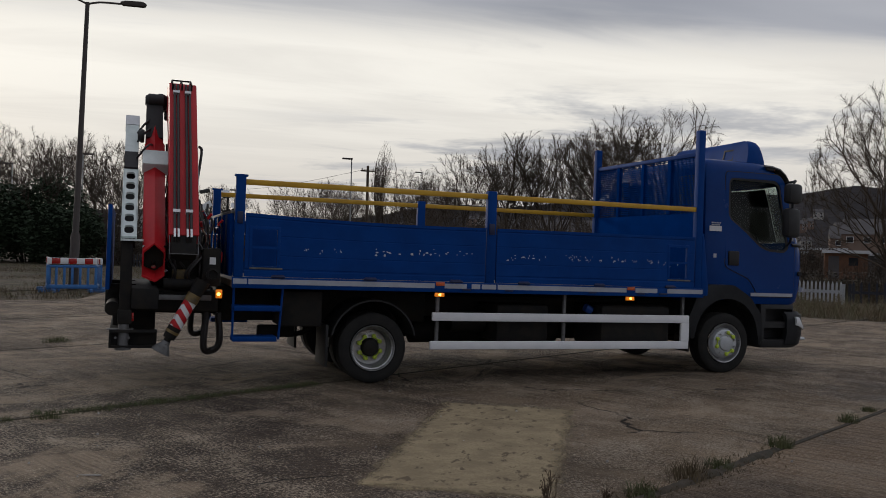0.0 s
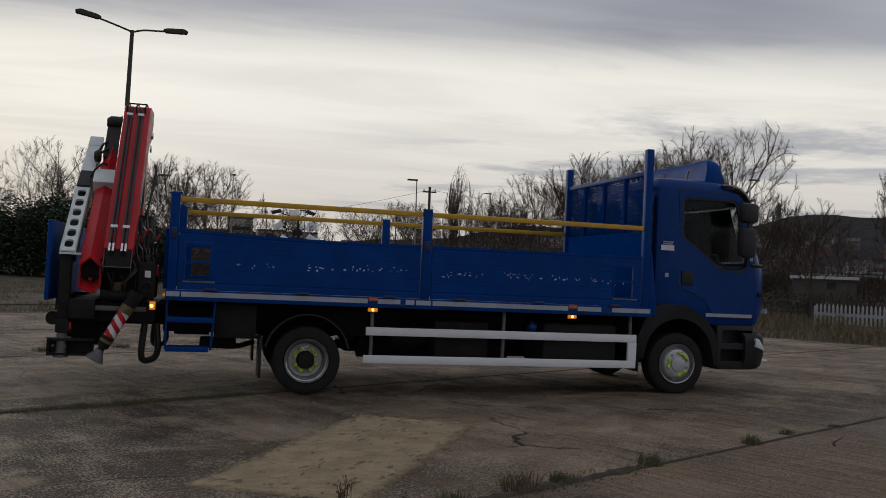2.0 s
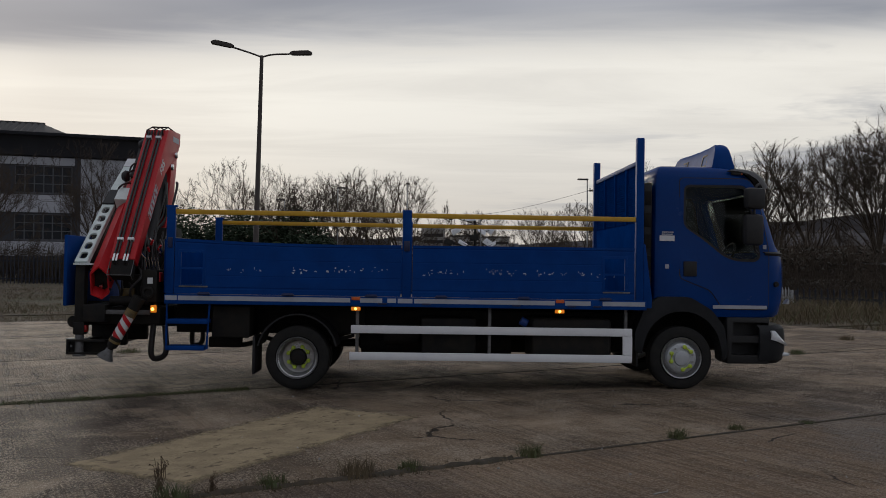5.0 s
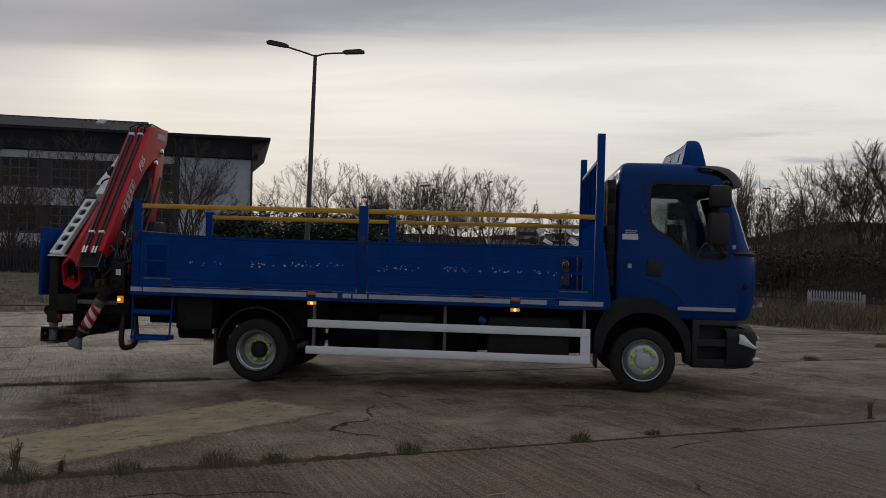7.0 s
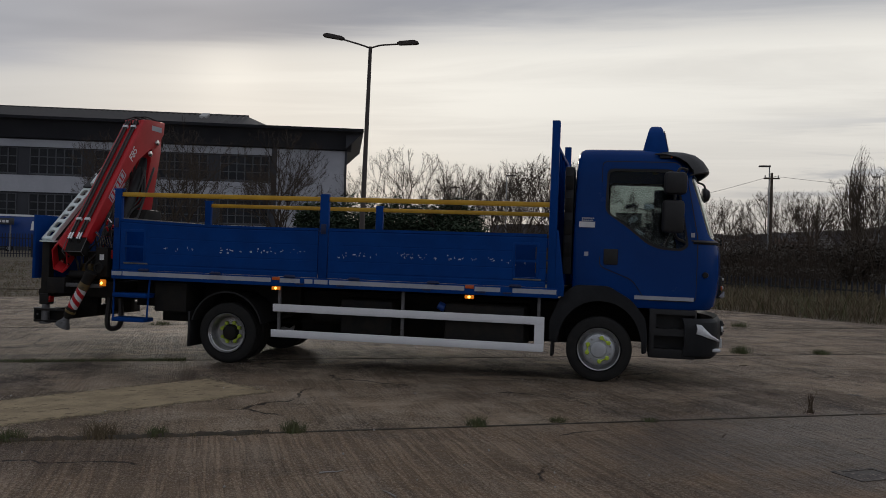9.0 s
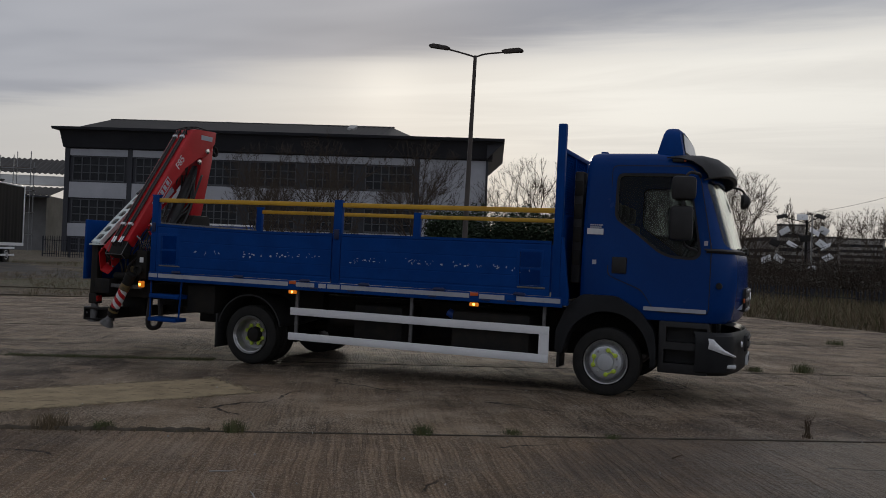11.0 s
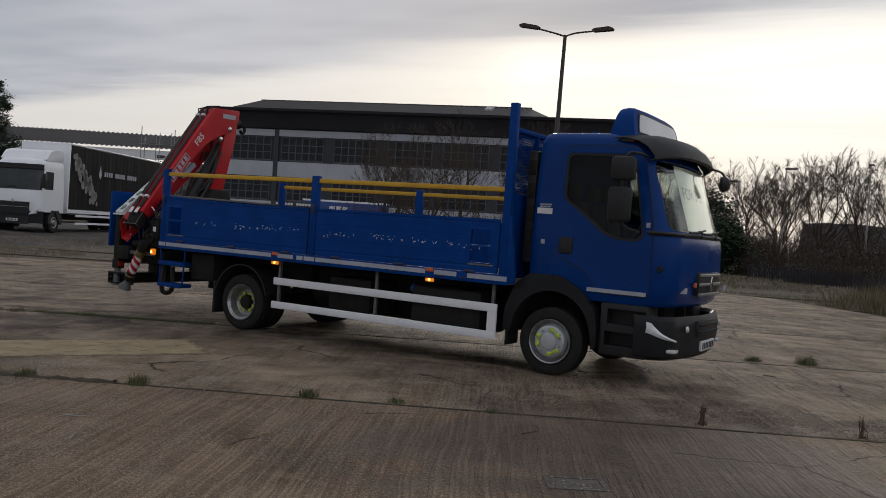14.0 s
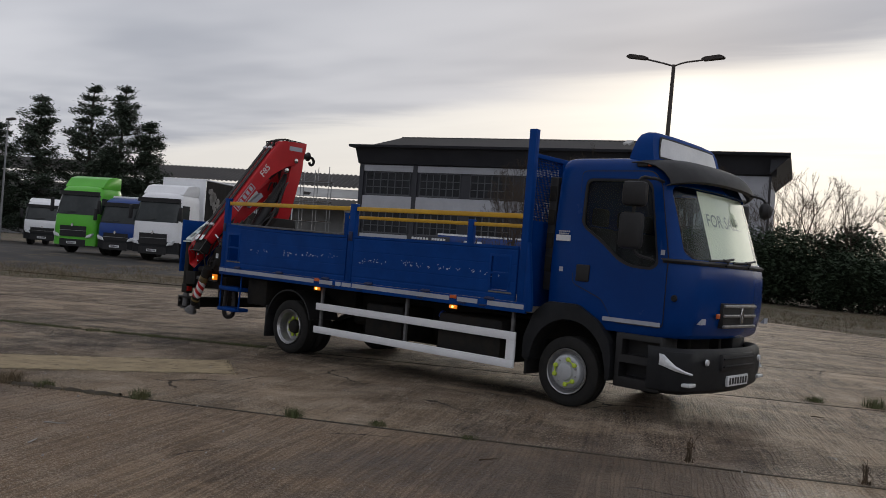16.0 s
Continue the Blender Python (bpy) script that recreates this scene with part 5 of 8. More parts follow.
    # extension booms beside it, with the open six-sided end
    hexa = [(0.0, 0.15), (0.115, 0.10), (0.115, -0.17), (0.0, -0.24), (-0.115, -0.17), (-0.115, 0.10)]

    def along(outline, start, end, cx, hollow=None, bm=None):
        """A tube of the given section between two points of the plane x = cx."""
        bm = bm or bmesh.new()
        a, b = Vector((cx, *start)), Vector((cx, *end))
        way = (b - a).normalized()
        side = Vector((1, 0, 0))
        top = side.cross(way).normalized()
        if top.z < 0:
            top = -top
        rows = [[p + side * u + top * v for u, v in outline] for p in (a, b)]
        made = grid(rows, bm, True)[1]
        if not hollow:
            bm.faces.new(made[0]), bm.faces.new(made[1][::-1])
        return bm
    axis = Vector((0.0, 0.733, 0.68))
    mouth = [(0.0, 1.395), (0.105, 1.305), (0.105, 1.075), (0.02, 1.01), (-0.105, 1.06), (-0.105, 1.305)]

    def six_sided(shrunk, start, end):
        """The extension's section, cut upright at both ends."""
        cz = 1.20
        rows = []
        for t in (start, end):
            rows.append([Vector((-2.26 + u * shrunk, -1.25 - (z - cz) * 0.2, cz + (z - cz) * shrunk)) + axis * t for u, z in mouth])
        bm, made = grid(rows, close=True)
        bm.faces.new(made[0]), bm.faces.new(made[1][::-1])
        return bm
    extension = part("extension_boom", carved(six_sided(1.0, 0.0, 1.72), [six_sided(0.88, -0.1, 0.75)]), RED, base, "red six-sided extension boom with an open end")
    # dark core added near the open end, standing in for shade inside
    part("extension_core", six_sided(0.84, 0.12, 1.66), STEEL_BLACK, extension)
    part("extension_rod", rod((-2.26, -1.20, 1.16), (-2.26, -0.9, 1.42), 0.022, sides=12), CHROME, extension)
    for u, z in ((-0.09, 1.35), (0.09, 1.35), (0.108, 1.22), (0.108, 1.12)):
        part("bolt", rod((-2.26 + u, -1.22, z), (-2.26 + u * 1.12, -1.235, z + 0.01), 0.014, sides=8), CHROME, extension)
    part("extension_tip", six_sided(0.86, 1.70, 2.02), RED, base)
    part("boom_tip", along([(0.09, 0.1), (0.09, -0.12), (-0.09, -0.12), (-0.09, 0.1)], (0.12, 2.50), (0.46, 2.93), -2.265), BLACK, base)
    part("rotator", lathe([(-0.1, 0.06), (-0.08, 0.1), (0.1, 0.1), (0.14, 0.05), (0.22, 0.05), (0.24, 0.08), (0.28, 0.03)], (-2.2, 0.62, 3.03), "y", 18), BLACK, base, "black rotator head")
    part("rotator", lathe([(-0.12, 0.05), (-0.08, 0.08), (0.08, 0.08), (0.12, 0.05)], (-2.25, 0.42, 3.02), "x", 18), BLACK, base)
    hook = curve_points([(-2.12, 0.84, 3.02), (-2.12, 0.90, 3.0), (-2.12, 0.93, 2.95), (-2.12, 0.91, 2.90), (-2.12, 0.86, 2.89), (-2.12, 0.83, 2.93)])
    part("hook", tube(hook, 0.024), STEEL_BLACK, base, "black lifting hook")
    valve = part("valve_box", along([(0.13, 0.06), (0.13, -0.08), (-0.13, -0.08), (-0.13, 0.06)], (-0.42, 2.18), (-0.24, 2.34), -2.255), PLATE_WHITE, base, "pale steel valve box")
    part("valve_plate", along([(0.20, -0.05), (0.20, -0.12), (0.13, -0.12), (0.13, -0.05)], (-0.46, 2.12), (-0.22, 2.33), -2.255), TAPE, valve)
    rng = random.Random(5)
    for i in range(9):
        x = rng.uniform(-2.2, -1.75)
        pts = [(x, -0.45 + rng.uniform(-0.1, 0.1), 1.15), (x + 0.05, -0.5, 1.55), (x - 0.04, -0.15, 1.85), (x + 0.02, 0.05, 2.2 + rng.uniform(-0.2, 0.25)), (x, 0.12, 2.5)]
        part("hose", tube(curve_points(pts, 4), 0.016, 6), HOSE, base)
    # perforated stabiliser cover, pale, on the rear side
    slope = math.atan2(0.72, 0.86)
    long = 1.12
    flat = box(-0.068, 0.068, 0, long, -0.012, 0.012)
    cuts = [prism(rounded([(-0.043, c - 0.062), (0.043, c - 0.062), (0.043, c + 0.062), (-0.043, c + 0.062)], 0.04), "z", -0.1, 0.1) for c in (0.11 + 0.178 * i for i in range(6))]
    cover = carved(flat, cuts)
    for s in (-1, 1):
        box(s * 0.068 - 0.006, s * 0.068 + 0.006, 0, long, -0.05, 0.012, bm=cover)
    bmesh.ops.transform(cover, matrix=Matrix.Translation((-2.495, -1.19, 1.44)) @ Matrix.Rotation(slope, 4, "X"), verts=cover.verts)
    part("perforated_cover", cover, PLATE_WHITE, base, "pale steel cover with a row of round holes")
    part("cover_beam", along([(0.06, -0.03), (0.06, -0.15), (-0.06, -0.15), (-0.06, -0.03)], (-1.12, 1.45), (0.40, 2.66), -2.495), BLACK, base)
    part("cover_joint", along([(0.068, 0.03), (0.068, -0.06), (-0.068, -0.06), (-0.068, 0.03)], (-0.34, 2.16), (-0.07, 2.35), -2.495), BLACK, base)
    part("cover_box", along([(0.07, 0.03), (0.07, -0.06), (-0.07, -0.06), (-0.07, 0.03)], (-0.07, 2.35), (0.42, 2.70), -2.495), PLATE_WHITE, base)
    part("cover_cap", along([(0.075, 0.034), (0.075, -0.066), (-0.075, -0.066), (-0.075, 0.034)], (0.425, 2.704), (0.60, 2.83), -2.495), WHITE, base, "white end cap")
    for k, (ya, za) in enumerate(((0.1, 2.5), (0.25, 2.62), (-0.2, 2.3))):
        part("hose", tube(curve_points([(-2.44, ya, za), (-2.36, ya - 0.12, za + 0.10), (-2.3, ya + 0.05, za + 0.16), (-2.26, ya + 0.2, za + 0.12)], 4), 0.012, 6), HOSE, base)
    part("work_lamp", lathe([(-0.04, 0.05), (0.0, 0.075), (0.03, 0.07)], (-2.40, 0.0, 2.56), "x", 18), BLACK, base)
    part("cover_lip", box(-2.565, -2.36, -1.24, -1.12, 1.405, 1.425), PLATE_WHITE, base)
    # near leg: ochre head, striped barrel, flared foot
    a, b = Vector((-1.84, NEAR + 0.0, 0.95)), Vector((-2.17, NEAR - 0.0, 0.34))
    def leg(t):
        return a.lerp(b, t)
    part("leg_head", rod(leg(-0.15), leg(0.08), 0.075, 0.066, 16), STEEL_BLACK, base)
    part("leg_sleeve", rod(leg(0.07), leg(0.2), 0.066, 0.07, 16), BRASS, base, "grimy ochre leg sleeve")
    barrel = part("leg_barrel", rod(leg(0.2), leg(0.61), 0.062, sides=20), WHITE, base, "red and white striped stabiliser leg")
    way = (b - a).normalized()
    side, other = way.orthogonal().normalized(), way.cross(way.orthogonal()).normalized()
    for i in range(-1, 4):
        bm = bmesh.new()
        rows = []
        for j in range(25):
            s = 2 * math.pi * j / 24
            t0 = 0.18 + 0.16 * i + 0.16 * (j / 24 if j <= 12 else (24 - j) / 24) * 2
            t0, t1 = min(max(t0, 0.2), 0.61), min(max(t0 + 0.08, 0.2), 0.61)
            rows.append([leg(t) + (side * math.cos(s) + other * math.sin(s)) * 0.0635 for t in (t0, t1)])
        grid(rows, bm)
        bmesh.ops.dissolve_degenerate(bm, dist=0.0005, edges=bm.edges[:])
        if bm.faces:
            part("stripe", bm, RED, barrel, "red stripe")
        else:
            bm.free()
    part("leg_clamp", rod(leg(0.6), leg(0.78), 0.066, 0.058, 14), STEEL_BLACK, base)
    part("leg_ring", rod(leg(0.66), leg(0.70), 0.069, sides=14), BRASS, base)
    part("leg_ram", rod(leg(0.76), leg(0.9), 0.035, sides=16), STEEL_BLACK, base)
    foot = lathe([(0.0, 0.095), (0.02, 0.09), (0.09, 0.045), (0.12, 0.04)], (0, 0, 0), "z", 24)
    turn = (-way).to_track_quat("Z", "Y").to_matrix().to_4x4()
    bmesh.ops.transform(foot, matrix=Matrix.Translation(leg(1.0)) @ turn, verts=foot.verts)
    part("foot_pad", foot, GALV_DULL, base, "flared dull steel foot")
    # leg column on the rear corner
    part("leg_column", box(-2.56, -2.45, -1.19, -1.08, 0.70, 1.405, 0.01), STEEL_BLACK, base)
    part("leg_collar", box(-2.57, -2.44, -1.2, -1.07, 0.60, 0.74, 0.012), STEEL_BLACK, base)
    part("leg_lens", box(-2.445, -2.42, -1.19, -1.10, 0.63, 0.71, 0.008), RED_LENS, base, "red side lens")
    part("leg_foot", lathe([(0.0, 0.075), (0.02, 0.075), (0.03, 0.05), (0.24, 0.05), (0.27, 0.03)], (-2.51, -1.14, 0.35), "z", 20), GALV_DULL, base, "dull grey foot")
    # grimy works below the booms: blocks, rams, hoses and brackets
    part("bracket_red", box(-1.80, -1.60, -1.12, -1.0, 1.22, 1.33, 0.012), RED, base, "red bracket")
    part("bracket_rust", box(-2.08, -1.92, -1.08, -1.0, 1.02, 1.14, 0.01), BRASS, base)
    part("ram_block", box(-2.08, -1.78, -1.02, -0.55, 0.92, 1.30, 0.03), STEEL_BLACK, base)
    part("slew_ram", rod((-2.16, -1.15, 1.0), (-1.72, -1.15, 1.0), 0.05, sides=14), STEEL_BLACK, base)
    part("rear_rail", box(-2.42, -1.7, -1.19, -1.15, 0.84, 0.89, 0.004), GALV_DULL, base, "grey hazard rail")
    rng = random.Random(6)
    for i in range(16):
        x, y = rng.uniform(-2.12, -1.62), rng.uniform(-1.18, -0.7)
        pts = [(x, y, 0.95), (x + rng.uniform(-0.08, 0.08), y - 0.08, 1.12), (x + rng.uniform(-0.12, 0.12), y - 0.02, 1.3), (x + rng.uniform(-0.1, 0.1), y + 0.15, 1.45 + rng.uniform(0, 0.2)), (x, y + 0.3, 1.6 + rng.uniform(0, 0.3))]
        part("hose", tube(curve_points(pts, 4), 0.013, 6), HOSE, base)
    for i in range(8):
        x, y, z = rng.uniform(-1.85, -1.6), rng.uniform(-1.15, -0.9), rng.uniform(1.3, 1.75)
        part("fitting", rod((x, y, z), (x + rng.uniform(-0.04, 0.04), y - 0.03, z + 0.05), 0.014, sides=8), CHROME if i % 2 else RED, base)
    part("coupling", lathe([(0.0, 0.066), (-0.03, 0.066), (-0.035, 0.045), (-0.01, 0.04), (-0.008, 0.001)], (-1.70, -1.24, 1.10), "y", 20), STEEL_BLACK, base)
    for s in (-1, 1):
        part("loop_hose", tube(curve_points([(-1.72, s * 0.95, 0.72), (-1.74, s * 0.95, 0.36), (-1.66, s * 0.9, 0.31), (-1.58, s * 0.9, 0.40), (-1.6, s * 0.9, 0.7)]), 0.035), HOSE, base)
    part("control_box", box(-1.80, -1.62, NEAR + 0.08, -0.75, 0.98, 1.36, 0.02), STEEL_BLACK, base)
    part("warning_sticker", box(-1.73, -1.67, NEAR + 0.074, NEAR + 0.079, 1.20, 1.27), WHITE, base)
    for i in range(5):
        part("control_lever", rod((-1.76 + i * 0.035, -1.1, 1.36), (-1.77 + i * 0.035, -1.16, 1.5), 0.008, sides=6), CHROME, base)
    # panel and underrun beam at the very rear
    part("rear_panel", box(-2.69, -2.65, -1.2, 1.2, 0.93, 1.75, 0.01), BED_BLUE, truck, "flat blue rear panel")
    for s in (-1, 1):
        part("panel_arm", box(-2.68, -2.4, s * 0.5 - 0.04, s * 0.5 + 0.04, 0.86, 0.96, 0.008), STEEL_BLACK, truck)
    under = part("underrun_beam", box(-2.64, -2.50, -1.14, 1.14, 0.37, 0.53, 0.01), STEEL_BLACK, truck, "black rear underrun beam")
    part("beam_top", box(-2.66, -2.42, -1.19, -1.06, 0.545, 0.553, 0.002), GALV_DULL, under, "scuffed pale top edge")
    part("beam_side", carved(box(-2.64, -2.2, -1.2, -1.08, 0.37, 0.544, 0.004), [box(-2.62, -2.1, -1.25, -1.09, 0.395, 0.52)]), STEEL_BLACK, under)
    for x in (-2.58, -2.46):
        part("bolt", rod((x, -1.20, 0.47), (x, -1.206, 0.47), 0.013, sides=8), GALV_DULL, under)
    for s in (-1, 1):
        part("beam_arm", box(-2.62, -2.2, s * 0.42 - 0.05, s * 0.42 + 0.05, 0.42, 0.75, 0.008), STEEL_BLACK, under)
    part("rear_roller", rod((-2.62, -1.05, 0.74), (-2.62, 1.05, 0.74), 0.07, sides=20), STEEL_BLACK, truck)
    part("rear_board", box(-2.44, -2.41, -0.55, 0.55, 0.78, 0.86), TAPE, truck)


build_crane()

# ---- trees and plants ----
BARK = surface("grey_brown_bark", (0.062, 0.05, 0.04), (0.04, 0.034, 0.028), 0.9, 0.0, 3.0, 25.0, 0.5, distance=0.02)
TWIG = surface("winter_twigs", (0.080, 0.062, 0.048), (0.058, 0.046, 0.037), 0.9, 0.0, 1.5, 12.0, 0.1, spec=0.1)
PINE = surface("pine_needles", (0.05, 0.072, 0.045), (0.03, 0.046, 0.03), 0.85, 0.0, 1.2, 9.0, 0.1)
LAUREL = surface("evergreen_leaves", (0.032, 0.054, 0.024), (0.02, 0.037, 0.017), 0.9, 0.0, 1.0, 8.0, 0.1)
GRASS = surface("green_grass", (0.062, 0.088, 0.026), (0.105, 0.095, 0.04), 0.8, 0.0, 6.0, 40.0, 0.1)
STRAW = surface("dry_grass", (0.155, 0.115, 0.062), (0.09, 0.066, 0.037), 0.85, 0.0, 2.0, 20.0, 0.1)
MOSS = surface("moss_and_dirt", (0.062, 0.045, 0.030), (0.034, 0.030, 0.018), 0.95, 0.0, 8.0, 50.0, 0.6, distance=0.01)
WEED = surface("dead_weed", (0.09, 0.055, 0.03), (0.06, 0.045, 0.025), 0.9, 0.0, 9.0, 60.0, 0.1)


def limb(bm, points, radii, sides):
    rings = []
    for i, p in enumerate(points):
        way = (points[min(i + 1, len(points) - 1)] - points[max(i - 1, 0)]).normalized()
        side = way.orthogonal().normalized()
        if rings:
            side = (last - way * last.dot(way)).normalized()
        last = side
        other = way.cross(side)
        rings.append([bm.verts.new(p + (side * math.cos(s) + other * math.sin(s)) * radii[i]) for s in (2 * math.pi * j / sides for j in range(sides))])
    for a, b in zip(rings, rings[1:]):
        for j in range(sides):
            bm.faces.new((a[j], a[(j + 1) % sides], b[(j + 1) % sides], b[j]))


# limbs, first fork angle, later fork angle, lift, forking levels, trunk share, shrink, twigs
TREE_SHAPES = {
    "round": (12, 58, 29, 0.02, 4, 0.13, 0.80, 17),
    "tall": (10, 46, 27, 0.025, 4, 0.17, 0.80, 17),
    "open": (7, 46, 28, 0.04, 4, 0.26, 0.80, 9),
    "narrow": (10, 8, 7, 0.12, 3, 0.08, 0.84, 8),
}

# half width, height of the widest place and rise above it, as shares of the height
CROWNS = {"round": (0.47, 0.52, 0.50), "tall": (0.38, 0.56, 0.46), "open": (0.42, 0.58, 0.44), "narrow": (0.10, 0.4, 0.62)}


def bare_tree(seed, height, shape="round"):
    """A leafless tree: a short trunk, rising limbs that fork again and again, and fine twigs along the last forks."""
    rng = random.Random(seed)
    limbs, first, later, lift, levels, share, shrink_by, twigs = TREE_SHAPES[shape]
    trunk, crown = [], []

    def stretch(p, way, length, radius, end, bends, wander, up):
        pts, radii = [p.copy()], [radius]
        q, d = p.copy(), way.copy()
        for i in range(bends):
            d = (d + Vector((rng.gauss(0, wander), rng.gauss(0, wander), rng.gauss(0, wander * 0.5) + up))).normalized()
            q = q + d * (length / bends)
            pts.append(q.copy())
            radii.append(radius + (end - radius) * (i + 1) / bends)
        return pts, radii, d

    def turned(along, angle, round_by):
        side = along.orthogonal().normalized()
        out = side * math.cos(round_by) + along.cross(side) * math.sin(round_by)
        return (along * math.cos(angle) + out * math.sin(angle)).normalized()

    def grow(p, way, length, radius, level):
        radius = max(radius, 0.0062)
        end = radius * 0.74
        pts, radii, d = stretch(p, way, length, radius, end, 3, 0.10, lift)
        crown.append((pts, radii, 5 if level < 2 else 3))
        if level >= 2 or shape == "narrow":
            for _ in range(twigs if level < levels else twigs + 3):
                i = rng.randrange(3)
                at = pts[i].lerp(pts[i + 1], rng.random())
                go = turned((pts[i + 1] - pts[i]).normalized(), radians(rng.uniform(18, 52) if shape != "narrow" else rng.uniform(6, 16)), rng.uniform(0, 6.28))
                tip = at + (go + Vector((rng.gauss(0, 0.15), rng.gauss(0, 0.15), 0.06))) * length * rng.uniform(0.22, 0.55)
                crown.append(([at, tip], [max(min(end * 0.6, 0.013), 0.0062), 0.0], 3))
        if level == levels:
            return
        kids = 3 if rng.random() < 0.42 else 2
        a0 = rng.uniform(0, 6.28)
        for k in range(kids):
            spread = radians(later * rng.uniform(0.55, 1.25) * (0.6 if k == 0 else 1.0))
            grow(pts[-1], turned(d, spread, a0 + 6.28 * k / kids + rng.uniform(-0.5, 0.5)), length * shrink_by * rng.uniform(0.82, 1.12), end * (0.86 if k == 0 else 0.68), level + 1)

    girth = {"narrow": 0.012, "open": 0.015}.get(shape, 0.019) * height
    stem, stem_r, d = stretch(Vector((0, 0, -0.2)), Vector((rng.gauss(0, 0.03), rng.gauss(0, 0.03), 1)).normalized(), height * share, girth * 1.15, girth * 0.8, 4, 0.03, 0.0)
    trunk.append((stem, stem_r, 9))
    reach = height * (1 - share) * (1 - shrink_by) / (1 - shrink_by ** (levels + 1))
    leader = turned(d, radians(5), rng.uniform(0, 6.28))
    grow(stem[-1], leader, reach * 1.02, girth * 0.62, 0)
    for k in range(limbs):
        start = stem[-1].lerp(stem[-3], rng.uniform(0.0, 1.0) if k % 2 else 0.0)
        tilt = radians(first * (0.3 + 1.0 * ((k * 5) % limbs) / limbs) * rng.uniform(0.85, 1.15))
        grow(start, turned(d, tilt, 6.28 * k / limbs + rng.uniform(-0.3, 0.3)), reach * rng.uniform(0.82, 1.02) * (1.0 - 0.12 * (k % 2)), girth * rng.uniform(0.25, 0.38), 0)
    tree = thing("bare_tree", "leafless winter tree with grey-brown branches", "tree", "bare trees behind the yard")
    # the outline that crowding and wind give a crown: an egg, broad or narrow
    half_wide, middle, half_tall = CROWNS[shape]
    top = max(p.z for pts, _, _ in crown for p in pts)
    base = height * middle
    for pts, _, _ in crown:
        for p in pts:
            p.z *= height / top
            q = Vector((p.x / (half_wide * height), p.y / (half_wide * height), (p.z - base) / (half_tall * height if p.z > base else height)))
            far = q.length
            if far > 0.72:
                k = (0.72 + 0.28 * math.tanh((far - 0.72) / 0.32)) / far
                p.x, p.y = p.x * k, p.y * k
                if p.z > base:
                    p.z = base + (p.z - base) * k
    fit = height / max(p.z for pts, _, _ in crown for p in pts)
    stem[-1].z *= height / top
    for name, strokes, material, label in (("trunk", trunk, BARK, ""), ("crown", crown, TWIG, "bare branching crown")):
        verts, faces = [], []
        for pts, radii, sides in strokes:
            last = None
            for i, p in enumerate(pts):
                way = (pts[min(i + 1, len(pts) - 1)] - pts[max(i - 1, 0)]).normalized()
                side = way.orthogonal().normalized() if last is None else (last - way * last.dot(way)).normalized()
                last = side
                other = way.cross(side)
                k = len(verts)
                if not radii[i]:
                    verts.append(p * fit)
                    faces += [(k - sides + j, k - sides + (j + 1) % sides, k) for j in range(sides)]
                    continue
                verts += [(p + (side * math.cos(a) + other * math.sin(a)) * radii[i]) * fit for a in (2 * math.pi * j / sides for j in range(sides))]
                if i:
                    faces += [(k - sides + j, k - sides + (j + 1) % sides, k + (j + 1) % sides, k + j) for j in range(sides)]
        me = bpy.data.meshes.new(name)
        me.from_pydata(verts, [], faces)
        me.polygons.foreach_set("use_smooth", [True] * len(me.polygons))
        me.materials.append(material)
        ob = new(name, me)
        ob.parent = tree
        if label:
            ob["label"] = label
    return tree


def leaf_cloud(points, size, rng, squash=1.0):
    """Small leaf blades scattered at points, as one mesh."""
    verts, faces = [], []
    for p in points:
        a, b = rng.uniform(0, 2 * math.pi), rng.gauss(0, 0.6)
        s = size * rng.uniform(0.6, 1.3)
        u = Vector((math.cos(a), math.sin(a), b * 0.6)) * s
        w = Vector((-math.sin(a) * 0.5, math.cos(a) * 0.5, rng.uniform(-0.6, 0.6))) * s * squash
        k = len(verts)
        verts += [p - u, p + w * 0.6, p + u, p - w * 0.6]
        faces.append((k, k + 1, k + 2, k + 3))
    me = bpy.data.meshes.new("leaves")
    me.from_pydata(verts, [], faces)
    bm = bmesh.new()
    bm.from_mesh(me)
    bpy.data.meshes.remove(me)
    return bm


